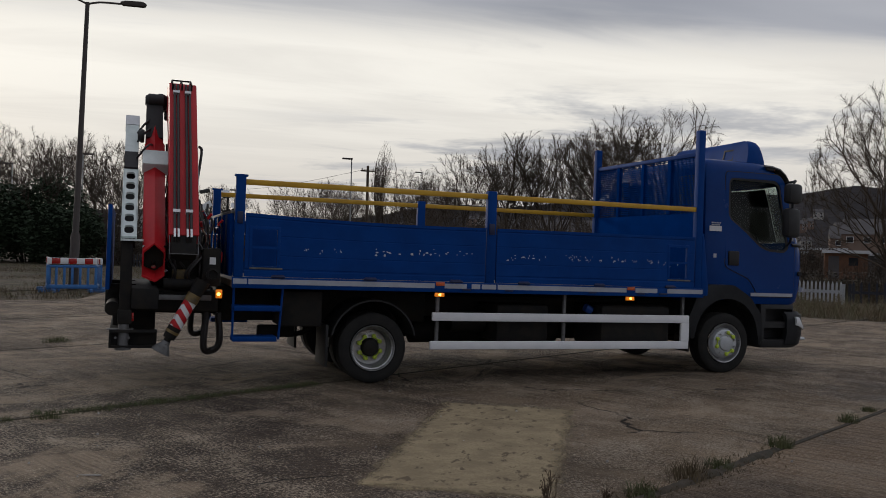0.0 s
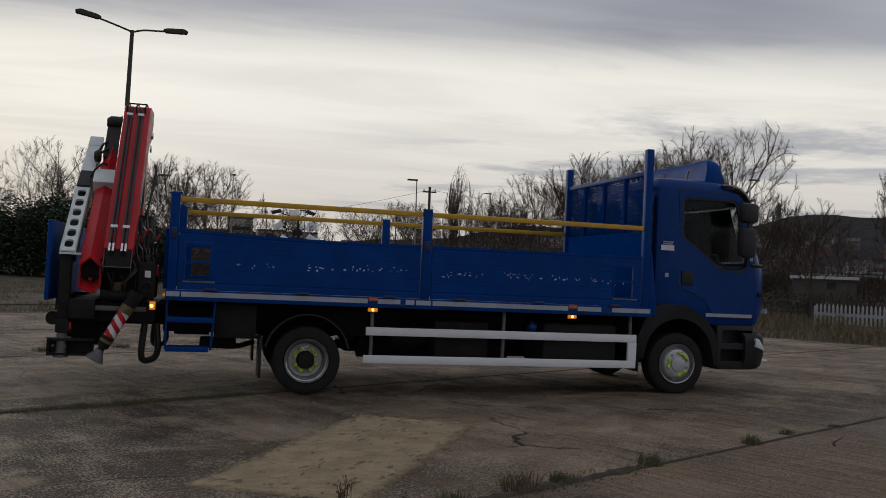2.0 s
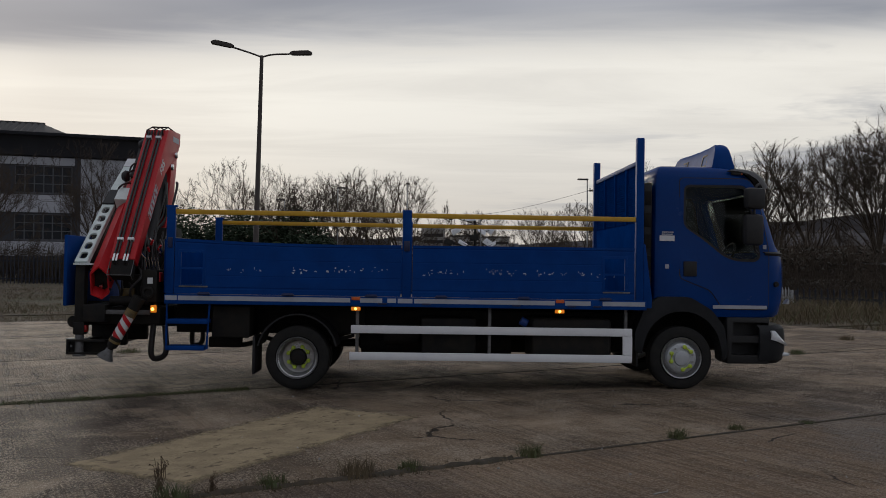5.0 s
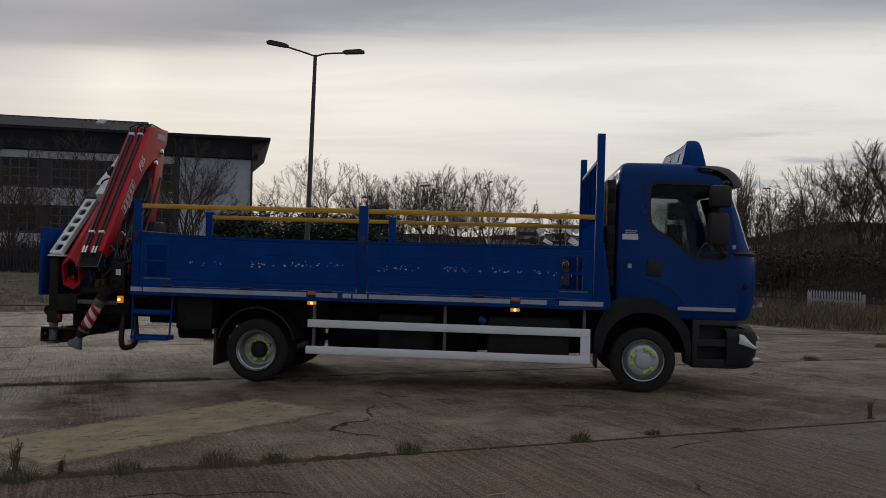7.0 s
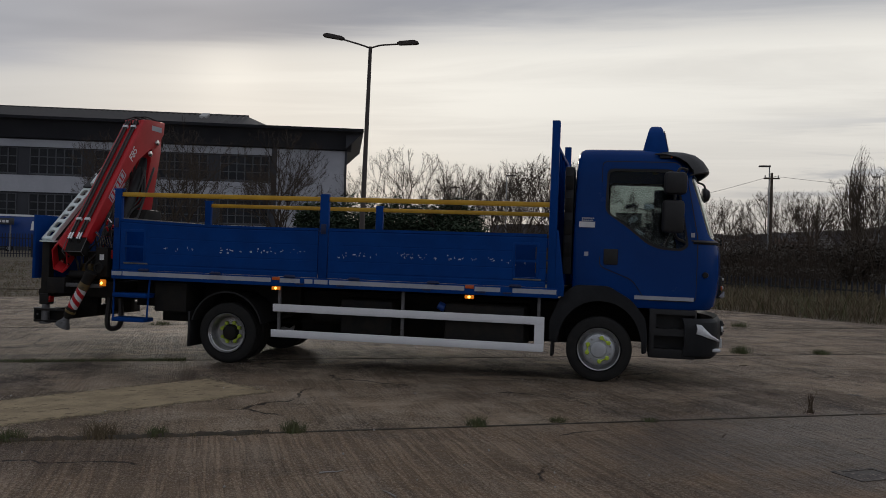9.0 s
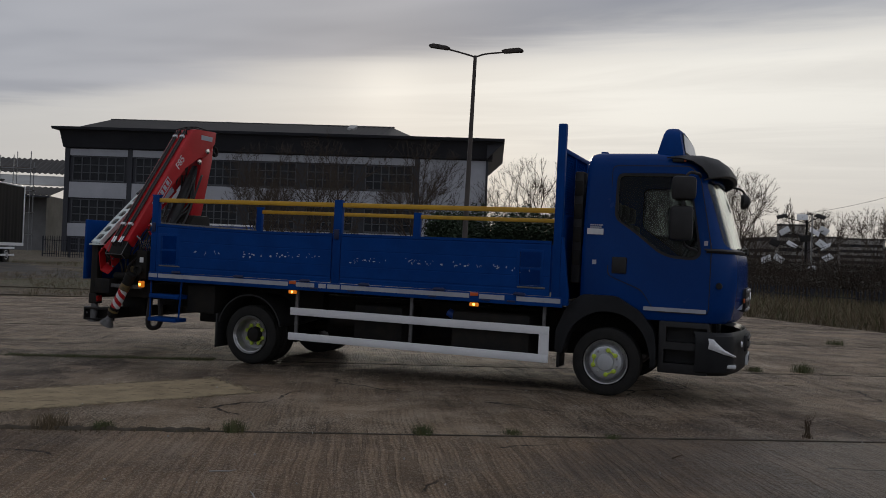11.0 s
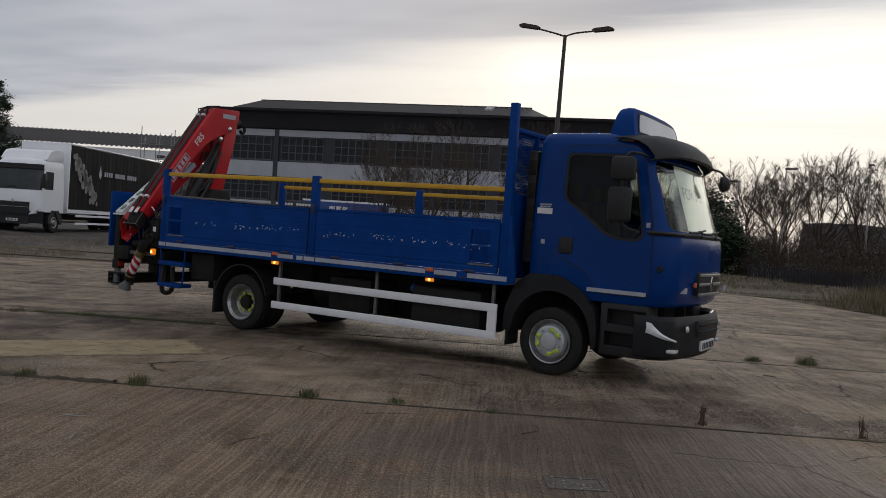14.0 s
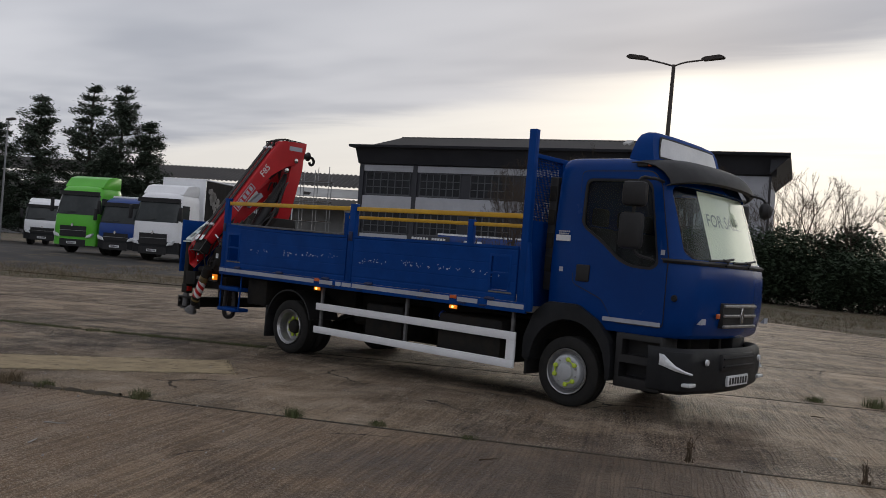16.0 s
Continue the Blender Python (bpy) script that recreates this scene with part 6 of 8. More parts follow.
def pine_tree(seed, height):
    rng = random.Random(seed)
    tree = thing("pine_tree", "tall dark green pine with uneven tiers of branches", "tree", "pines behind the lorries")
    bm = bmesh.new()
    pts = [Vector((rng.gauss(0, 0.06), rng.gauss(0, 0.06), height * i / 8)) for i in range(9)]
    limb(bm, pts, [0.22 * (1 - i / 9) + 0.02 for i in range(9)], 8)
    leaves = []
    z = height * 0.06
    while z < height * 0.985:
        t = z / height
        reach = height * 0.33 * (1 - t) ** 0.7 * rng.uniform(0.6, 1.15) + 0.3
        for k in range(rng.randint(5, 7)):
            a = rng.uniform(0, 2 * math.pi)
            r = reach * rng.uniform(0.55, 1.08)
            end = Vector((math.cos(a) * r, math.sin(a) * r, z + r * rng.uniform(0.05, 0.5)))
            start = Vector((0, 0, z))
            limb(bm, [start, start.lerp(end, 0.5) + Vector((0, 0, -0.06 * r)), end], [0.05, 0.035, 0.012], 4)
            for _ in range(int(45 + 105 * r)):
                q = rng.random() ** 0.7
                c = start.lerp(end, 0.12 + 0.92 * q)
                wide = 0.16 + 0.13 * r * (1.1 - q)
                leaves.append(c + Vector((rng.gauss(0, wide), rng.gauss(0, wide), rng.gauss(0.03, 0.09 + 0.03 * r))))
        z += height * rng.uniform(0.038, 0.062)
    part("trunk", bm, BARK, tree)
    part("crown", leaf_cloud(leaves, 0.12, rng), PINE, tree, "dense dark needles")
    return tree


def evergreen(seed, x, y, wide, deep, tall, name="evergreen_shrub"):
    """A rounded shrub of many small leaves on stems."""
    rng = random.Random(seed)
    base = terrain(x, y) - 0.05
    shrub = thing(name, "dense dark evergreen shrub behind the grass verge", "shrub", "evergreens behind the verge", pose(x, y, base))
    lumps = [(Vector((rng.uniform(-0.8, 0.8) * wide / 2, rng.uniform(-0.6, 0.6) * deep / 2, rng.uniform(0.25, 0.72) * tall)), rng.uniform(0.22, 0.4) * tall) for _ in range(16)]
    pts = []
    for _ in range(24000):
        c, r = lumps[rng.randrange(len(lumps))]
        d = Vector((rng.gauss(0, 1), rng.gauss(0, 1), rng.gauss(0, 1))).normalized()
        p = c + d * r * rng.uniform(0.62, 1.12)
        if p.z > 0.05:
            pts.append(p)
    bm = bmesh.new()
    for c, r in lumps:
        limb(bm, [Vector((c.x * 0.3, c.y * 0.3, 0)), c * 0.6, c], [0.06, 0.04, 0.02], 5)
    part("stem", bm, BARK, shrub)
    part("foliage", leaf_cloud(pts, 0.125, rng, 1.4), LAUREL, shrub, "dark glossy leaves")
    return shrub


MODELS = [bare_tree(21, 10.0), bare_tree(22, 10.0), bare_tree(23, 10.0, "tall"), bare_tree(24, 10.0, "tall"), bare_tree(25, 10.0, "narrow"), bare_tree(26, 10.0, "open"), bare_tree(27, 10.0, "open")]
# kind, x, y, height, turn
TREES = [
    (5, -13.3, 61.0, 10.6, 40), (6, -7.6, 52.0, 9.0, 10), (6, -18.5, 66.0, 9.0, 100), (3, -3.0, 56.0, 7.4, 200), (2, -23.0, 58.0, 9.5, 300), (0, -30.0, 52.0, 9.0, 25), (3, -38.0, 57.0, 9.0, 77),
    (0, -20.0, 157.0, 19.5, 0), (1, -14.0, 160.0, 20.5, 60), (2, -25.0, 152.0, 18.5, 130), (0, -7.0, 158.0, 21.0, 200), (1, -1.0, 159.0, 20.0, 250),
    (5, -47.5, 73.6, 14.0, 10), (6, -41.5, 77.1, 15.5, 80), (5, -30.9, 76.8, 14.5, 150),
    (0, 37.1, 92.5, 14.8, 30), (2, 40.3, 85.8, 16.2, 90), (1, 45.4, 83.3, 16.5, 150), (2, 48.8, 75.7, 18.8, 210), (0, 53.5, 75.5, 19.4, 270), (3, 43.0, 88.0, 15.0, 330), (1, 33.0, 98.0, 12.5, 45),
    (2, 58.5, 70.0, 9.5, 120), (0, 62.0, 66.0, 8.0, 180), (3, 51.0, 80.0, 17.0, 75),
    (1, 43.2, 31.0, 13.2, 15), (0, 45.0, 34.0, 12.0, 95), (2, 35.5, 36.5, 7.0, 175), (3, 33.0, 39.0, 6.8, 255),
    (1, 16.5, 98.0, 9.4, 60), (0, 21.5, 118.0, 9.0, 140), (1, 27.0, 118.0, 12.0, 215), (0, 70.0, 240.0, 22.0, 5), (1, 88.0, 250.0, 24.0, 85), (2, 60.0, 250.0, 20.0, 165),
    (4, 66.8, 230.0, 33.5, 0), (4, 64.9, 230.5, 29.5, 120), (0, 118.0, 345.0, 33.0, 33), (1, 78.0, 345.0, 30.0, 66),
    (0, 8.0, 128.0, 11.0, 12), (1, 13.0, 140.0, 12.0, 99), (2, 3.0, 120.0, 9.0, 190),
]
used = set()
for kind, x, y, h, turn in TREES:
    k = h / 10
    if kind in used:
        k /= MODELS[kind].scale[0]
    m = pose(x, y, terrain(x, y) - 0.06, 0, 0, turn) @ Matrix.Diagonal((k, k, k, 1))
    if kind in used:
        copy_thing(MODELS[kind], m)
    else:
        MODELS[kind].matrix_basis = m
        used.add(kind)
tagged(MODELS[4], "tall narrow leafless poplar")

pines = [pine_tree(31, 11.5), pine_tree(32, 12.8), pine_tree(33, 13.2), pine_tree(34, 10.4), pine_tree(35, 9.0), pine_tree(36, 8.0)]
for tree, (x, y) in zip(pines, ((-58.7, 22.0), (-57.1, 25.3), (-56.0, 27.4), (-54.9, 29.2), (-60.0, 19.5), (-55.5, 26.0))):
    tree.matrix_basis = pose(x, y, terrain(x, y) - 0.06)
evergreen(41, -12.5, 51.0, 6.0, 4.0, 5.6)
evergreen(42, -8.5, 52.5, 5.0, 4.0, 5.8)
evergreen(43, -5.8, 49.5, 4.2, 3.5, 3.6)
evergreen(44, -16.5, 53.0, 5.0, 4.0, 5.0)

def thicket(seed):
    """A dense tangle of bare brambles and saplings, dark inside."""
    rng = random.Random(seed)
    bush = thing("thicket", "dense tangle of bare brown brambles and saplings", "thicket", "thickets behind the fence")
    bm = bmesh.new()
    for _ in range(330):
        x, y = rng.uniform(-4, 4), rng.uniform(-1.6, 1.6)
        h = 3.2 * rng.uniform(0.35, 1.0) * (1 - 0.02 * x * x)
        p = Vector((x, y, 0))
        q = p + Vector((rng.gauss(0, 0.35), rng.gauss(0, 0.3), h))
        m = p.lerp(q, 0.5) + Vector((rng.gauss(0, 0.15), rng.gauss(0, 0.1), 0))
        limb(bm, [p, m, q], [0.03, 0.02, 0.008], 3)
        for _ in range(7):
            a = p.lerp(q, rng.uniform(0.25, 1.0))
            b = a + Vector((rng.gauss(0, 0.35), rng.gauss(0, 0.3), rng.uniform(-0.1, 0.6)))
            side = (b - a).orthogonal().normalized() * 0.012
            up = (b - a).normalized().cross(side)
            ring = [bm.verts.new(a + side), bm.verts.new(a - side * 0.5 + up * 0.87), bm.verts.new(a - side * 0.5 - up * 0.87)]
            tip = bm.verts.new(b)
            for j in range(3):
                bm.faces.new((ring[j], ring[(j + 1) % 3], tip))
    part("tangle", bm, TWIG, bush)
    pts = [Vector((rng.uniform(-4, 4), rng.uniform(-1.5, 1.5), 2.1 * rng.random() ** 1.3)) for _ in range(3600)]
    part("foliage", leaf_cloud(pts, 0.09, rng, 1.2), BRAMBLE, bush, "dark brown bramble leaves")
    return bush


BRAMBLE = surface("bramble_leaves", (0.062, 0.053, 0.042), (0.042, 0.038, 0.03), 0.9, 0.0, 1.0, 8.0, 0.1)
bush = thicket(70)
SPOTS = [(-36, 52, 1.1), (-29, 52, 1.0), (-22, 51, 0.9), (-1, 49, 0.8), (5, 47, 0.9), (11, 43, 0.9), (16, 40, 1.1), (21, 36, 1.2), (25, 33, 0.7), (41, 13, 0.45), (45, 7, 0.6),
         (20, 60, 1.6), (28, 66, 1.8), (35, 72, 2.0), (42, 66, 2.0), (48, 60, 2.0), (54, 54, 1.8), (-8, 110, 2.4), (-20, 112, 2.4), (-24, 140, 2.6), (4, 112, 2.2), (14, 104, 2.0), (26, 98, 2.2), (38, 104, 2.6), (50, 96, 3.0), (60, 84, 2.8), (60, 44, 1.0),
         (12, 30.5, 0.55), (16.8, 25.6, 0.5), (19.3, 22, 0.5), (21.8, 18, 0.5), (24.3, 14.5, 0.5), (28.3, 10, 0.55), (33.5, 4, 0.6), (38.5, -3, 0.6), (6.5, 37.5, 0.55), (2.0, 42.5, 0.5)]
for i, (x, y, k) in enumerate(SPOTS):
    k = k if y < 53 else k * 0.6
    a = math.degrees(math.atan2(x - 3, y + 10))
    m = pose(x, y, terrain(x, y) - 0.1, 0, 0, -a + (i * 37) % 50 - 25) @ Matrix.Diagonal((k, k, k, 1))
    if i:
        copy_thing(bush, m)
    else:
        bush.matrix_basis = m

# ---- distance: hill, houses, tower blocks ----
HILL = surface("wooded_hillside", (0.040, 0.038, 0.040), (0.062, 0.058, 0.06), 1.0, 0.0, 0.12, 0.5, 0.2, wear=(0.15, 0.14, 0.14), wear_at=0.63, spec=0.0)


def build_hill():
    """The far wooded ridge beyond the houses."""
    rng = random.Random(8)
    rows = []
    for j in range(14):
        r = 400 + j * 65
        row = []
        for i in range(70):
            a = radians(-8 + 88 * i / 69)
            rise = 0.078 * (0.5 + 0.5 * min(max((math.degrees(a) - 10) / 26, 0), 1)) * (0.92 + 0.1 * math.sin(i * 0.35) + 0.06 * math.sin(i * 0.9 + 1))
            z = r * rise * min(j / 7, 1) ** 1.3 * (1.0 if j < 9 else 0.96) - 2 + rng.uniform(-1, 1) * (1.5 if j else 0)
            row.append((r * math.sin(a), r * math.cos(a), z if j else -3))
        rows.append(row)
    bm, _ = grid(rows)
    return tagged(part("hill", bm, HILL, angle=180), "far wooded hillside with scattered houses", "hill", kind="structure")


build_hill()
BRICK = surface("far_brick", (0.17, 0.11, 0.085), (0.22, 0.16, 0.13), 0.9, 0.0, 0.5, 6.0, 0.2)
SLATE = surface("slate_roof", (0.07, 0.065, 0.068), (0.1, 0.09, 0.09), 0.7, 0.0, 0.6, 8.0, 0.2)
PALE = surface("pale_render", (0.42, 0.4, 0.37), (0.34, 0.32, 0.3), 0.85, 0.0, 0.6, 8.0, 0.1)
PANE = surface("dark_window", (0.018, 0.02, 0.024), (0.04, 0.043, 0.05), 0.3, 0.0, 0.5, 5.0, 0.02, per_piece=0.5, spec=0.2)


def house(x, y, z, turn, w, d, h, wall, seed):
    rng = random.Random(seed)
    home = thing("house", "small brick house with a slate roof on the hill" if wall is BRICK else "small pale rendered house with a slate roof on the hill", "house", "houses on the hillside", pose(x, y, z, 0, 0, turn))
    part("wall", box(-w / 2, w / 2, -d / 2, d / 2, -2.5, h), wall, home)
    part("roof", prism([(-d / 2 - 0.3, h - 0.05), (d / 2 + 0.3, h - 0.05), (0, h + d * 0.38)], "x", -w / 2 - 0.2, w / 2 + 0.2), SLATE, home)
    part("chimney", box(w / 2 - 1.2, w / 2 - 0.5, -0.35, 0.35, h + d * 0.2, h + d * 0.5), BRICK, home)
    for i in range(max(2, int(w / 3))):
        cx = -w / 2 + (i + 0.5) * w / max(2, int(w / 3))
        for zz in (1.0, h - 1.7):
            win = part("window", box(cx - 0.65, cx + 0.65, -d / 2 - 0.05, -d / 2 + 0.05, zz, zz + 1.2), WHITE, home)
            part("pane", box(cx - 0.55, cx + 0.55, -d / 2 - 0.07, -d / 2 - 0.04, zz + 0.1, zz + 1.1), PANE, win)
    return home


rng = random.Random(77)
for i in range(120):
    a = radians(rng.uniform(6, 56))
    r = rng.uniform(480, 730)
    rise = 0.078 * (0.5 + 0.5 * min(max((math.degrees(a) - 10) / 26, 0), 1))
    z = r * rise * min((r - 400) / 455, 1) ** 1.3 - 1.5
    house(r * math.sin(a), r * math.cos(a), z, -math.degrees(a) + rng.uniform(-25, 25), rng.uniform(6, 12), 7.0, rng.uniform(4.4, 5.2), rng.choice((BRICK, BRICK, PALE)), i)
house(132.0, 118.0, 1.0, -50, 12.0, 8.0, 5.6, BRICK, 101)
house(158.0, 150.0, 1.5, -42, 10.0, 8.0, 5.2, BRICK, 102)
house(100.0, 190.0, 1.0, -30, 24.0, 8.0, 6.0, BRICK, 104)


def garden_shed(x, y, turn, w, d, h, wall, roof, label):
    """A low shed with a mono-pitch roof, a door and a small window."""
    hut = thing("garden_shed", label, "shed", "sheds beyond the fence", pose(x, y, GROUND - 0.06, 0, 0, turn))
    part("wall", prism([(-d / 2, 0), (d / 2, 0), (d / 2, h - 0.35), (-d / 2, h)], "x", -w / 2, w / 2), wall, hut)
    part("roof", prism([(-d / 2 - 0.25, h + 0.02), (d / 2 + 0.2, h - 0.37), (d / 2 + 0.2, h - 0.31), (-d / 2 - 0.25, h + 0.08)], "x", -w / 2 - 0.2, w / 2 + 0.2), roof, hut)
    part("fascia", box(-w / 2 - 0.2, w / 2 + 0.2, -d / 2 - 0.28, -d / 2 - 0.252, h - 0.16, h + 0.09), roof, hut)
    part("door", box(-w / 2 + 0.3, -w / 2 + 1.1, -d / 2 - 0.03, -d / 2 + 0.02, 0.05, min(1.9, h - 0.2)), SLATE, hut)
    part("window", box(0.2, 0.9, -d / 2 - 0.03, -d / 2 + 0.02, h * 0.5, h * 0.78), PANE, hut)
    return hut


FROST = surface("frosted_roof_felt", (0.62, 0.63, 0.65), (0.5, 0.51, 0.53), 0.9, 0.0, 0.6, 9.0, 0.1)
SHED_WOOD = surface("stained_shed_boards", (0.16, 0.075, 0.04), (0.10, 0.05, 0.03), 0.9, 0.0, 1.5, 12.0, 0.2)
for x, y, turn, w, d, h, wall, roof, label in (
        (53.2, 46.2, -42, 3.2, 2.2, 2.3, SHED_WOOD, FROST, "brown boarded shed with a pale felt roof"),
        (60.7, 49.6, -36, 4.5, 2.4, 2.2, SLATE, FROST, "dark shed with a pale frosted roof"),
        (49.9, 53.6, -40, 5.0, 2.6, 2.0, SLATE, FROST, "dark shed with a pale frosted roof"),
        (57.3, 60.4, -38, 7.0, 3.0, 2.3, BRICK, FROST, "long low brick shed with a pale roof"),
        (69.4, 52.3, -45, 5.0, 2.6, 2.5, SHED_WOOD, FROST, "brown boarded shed with a pale felt roof"),
        (45.1, 67.1, -33, 9.0, 3.0, 2.1, SLATE, FROST, "long low dark shed with a pale frosted roof"),
        (68.1, 67.1, -40, 8.0, 3.5, 2.8, BRICK, FROST, "long low brick shed with a pale roof")):
    garden_shed(x, y, turn, w, d, h, wall, roof, label)


def hill_tower(x, y, z):
    """The lone stone tower on the ridge."""
    tower = thing("hill_tower", "small dark stone tower on the far ridge", "tower", m=pose(x, y, z))
    part("shaft", box(-1.5, 1.5, -1.5, 1.5, -3, 5.0), SLATE, tower)
    part("parapet", box(-1.9, 1.9, -1.9, 1.9, 5.0, 5.8), SLATE, tower)
    part("cap", prism([(-1.2, 5.8), (1.2, 5.8), (0, 8.5)], "x", -1.2, 1.2), SLATE, tower)


hill_tower(500.5, 688.0, 65.0)


def tower_block(x, y, w, h, turn):
    block = thing("tower_block", "far grey slab tower block on the skyline", "tower block", "far tower blocks", pose(x, y, -1, 0, 0, turn))
    part("wall", box(-w / 2, w / 2, -7, 7, 0, h), PALE, block)
    part("roof", box(-w / 2 - 0.3, w / 2 + 0.3, -7.3, 7.3, h, h + 0.8), SLATE, block)
    z = 2.0
    while z < h - 2:
        part("window", box(-w / 2 + 1, w / 2 - 1, -7.15, -6.95, z, z + 1.5), PANE, block)
        z += 3.0
    return block


tower_block(10.0, 400.0, 11, 22, 0)
tower_block(25.0, 425.0, 12, 18, 0)
tower_block(46.0, 520.0, 26, 21, -5)
tower_block(-3.0, 430.0, 14, 16, 5)

# ---- fences ----
PALISADE = surface("dark_palisade", (0.012, 0.014, 0.026), (0.016, 0.018, 0.03), 0.6, 0.0, 2.0, 20.0, 0.1)
PALE_STEEL = surface("galvanised_palisade", (0.45, 0.46, 0.48), (0.36, 0.37, 0.4), 0.5, 0.3, 2.0, 20.0, 0.1)


def palisade(a, b, material, label, tall=2.0, gap=0.24):
    """A palisade fence from a to b: posts, two rails and pointed pales."""
    a, b = Vector(a), Vector(b)
    long = (b - a).length
    turn = math.degrees(math.atan2(b.y - a.y, b.x - a.x))
    fence = thing("palisade_fence", label, "fence", "palisade fences round the yard", pose(a.x, a.y, min(terrain(a.x, a.y), terrain(b.x, b.y)) - 0.06, 0, 0, turn))
    for z in (0.45, tall - 0.4):
        part("rail", box(0, long, 0.02, 0.06, z - 0.03, z + 0.03), material, fence)
    n = max(1, round(long / 2.75))
    for i in range(n + 1):
        x = long * i / n
        part("post", box(x - 0.05, x + 0.05, 0.06, 0.14, -0.1, tall - 0.1), material, fence)
    shape = prism([(-0.035, 0.08), (0.035, 0.08), (0.035, tall - 0.1), (0.0, tall), (-0.035, tall - 0.1)], "y", 0.0, 0.018)
    me = bpy.data.meshes.new("pale")
    shape.to_mesh(me)
    shape.free()
    me.materials.append(material)
    count = int(long / gap)
    if count <= 60:
        for i in range(count):
            pale = new("pale", me)
            pale.parent = fence
            pale.matrix_basis = Matrix.Translation(((i + 0.5) * long / count, 0, 0))
    else:
        bm = bmesh.new()
        for i in range(count):
            k = len(bm.verts)
            bm.from_mesh(me)
            bm.verts.ensure_lookup_table()
            for v in bm.verts[k:]:
                v.co.x += (i + 0.5) * long / count
        stuff = part("pale", bm, material, fence)
        stuff["kind"] = "stuff"
    return fence


dark = "dark painted steel palisade fence behind the verge"
palisade((-52, 46), (-18, 47), PALISADE, dark)
palisade((-2.6, 44.2), (14.4, 24.2), PALISADE, dark, 0.85)
palisade((15.8, 21.3), (19.3, 15.7), PALISADE, dark, 0.82)
palisade((20.9, 13.3), (40.0, -10.0), PALISADE, dark, 0.82)
palisade((14.6, 24.0), (15.7, 21.5), PALE_STEEL, "pale galvanised palisade fence panel", 0.82, 0.14)
palisade((19.4, 15.5), (20.8, 13.5), PALE_STEEL, "pale galvanised palisade fence panel", 0.8, 0.13)

# ---- lamps and posts ----
LAMP_STEEL = surface("brown_lamp_steel", (0.05, 0.038, 0.032), (0.035, 0.028, 0.025), 0.6, 0.0, 2.0, 20.0, 0.2)
GALV = surface("galvanised_steel", (0.26, 0.265, 0.27), (0.2, 0.2, 0.21), 0.5, 0.5, 3.0, 25.0, 0.1)
WOOD_POLE = surface("weathered_pole", (0.09, 0.065, 0.045), (0.06, 0.045, 0.035), 0.9, 0.0, 4.0, 20.0, 0.4)


def yard_lamp():
    lamp = thing("street_lamp", "tall brown steel lamp column with two lantern arms", "street lamp", m=pose(-3.95, 17.75, GROUND, 0, 1.3, 0))
    bm = bmesh.new()
    limb(bm, [Vector((0.0, 0, 0)), Vector((0.0, 0, 1.6)), Vector((0, 0, 1.7)), Vector((0, 0, 8.5))], [0.135, 0.135, 0.095, 0.06], 14)
    part("column", bm, LAMP_STEEL, lamp)
    for s in (-1, 1):
        end = Vector((s * 0.95, s * 0.13, 8.62 if s > 0 else 8.72))
        part("arm", tube(curve_points([(0, 0, 8.45), (s * 0.35, s * 0.05, 8.56), tuple(end)], 5), 0.03), LAMP_STEEL, lamp)
        bm = prism(rounded([(0.0, 0.05), (0.12, 0.09), (0.62, 0.10), (0.76, 0.03), (0.74, -0.03), (0.08, -0.04)], 0.03), "y", -0.12, 0.12, 0.02)
        for v in bm.verts:
            v.co.y *= 0.55 + 0.45 * min(v.co.x / 0.3, 1)
        bmesh.ops.transform(bm, matrix=Matrix.Translation(end - Vector((s * 0.05, 0, 0))) @ Matrix.Rotation(math.atan2(s * 0.13, s * 1.0), 4, "Z") @ Matrix.Rotation(radians(-4 if s > 0 else -8), 4, "Y"), verts=bm.verts)
        head = part("lantern", bm, LAMP_STEEL, lamp, "dark lantern head")
    part("base_door", box(-0.05, 0.05, -0.145, -0.12, 0.5, 1.1, 0.005), LAMP_STEEL, lamp)
    return lamp


yard_lamp()


def far_lamp(x, y, top, side, label="slim grey lamp post with one lantern"):
    lamp = thing("lamp_post", label, "lamp post", "far lamp posts", pose(x, y, terrain(x, y) - 0.06))
    bm = bmesh.new()
    limb(bm, [Vector((0, 0, 0)), Vector((0, 0, top * 0.2)), Vector((0, 0, top))], [0.12, 0.09, 0.055], 8)
    part("column", bm, GALV, lamp)
    part("lantern", box(min(0, side) * 0.9 - 0.1, max(0, side) * 0.9 + 0.1, -0.14, 0.14, top - 0.02, top + 0.14, 0.03), LAMP_STEEL, lamp)
    return lamp


far_lamp(0.56, 80.3, 10.3, 0.2)
far_lamp(19.0, 77.3, 10.6, -1)
far_lamp(39.6, 116.6, 13.3, -1)
far_lamp(-6.5, 78.0, 9.5, 1)
far_lamp(-14.0, 92.0, 9.0, -1)
far_lamp(9.5, 96.0, 8.0, -0.6)
far_lamp(48.0, 62.0, 11.0, 1)
far_lamp(-55.0, 18.0, 8.7, 1, "lamp post beside the pines")


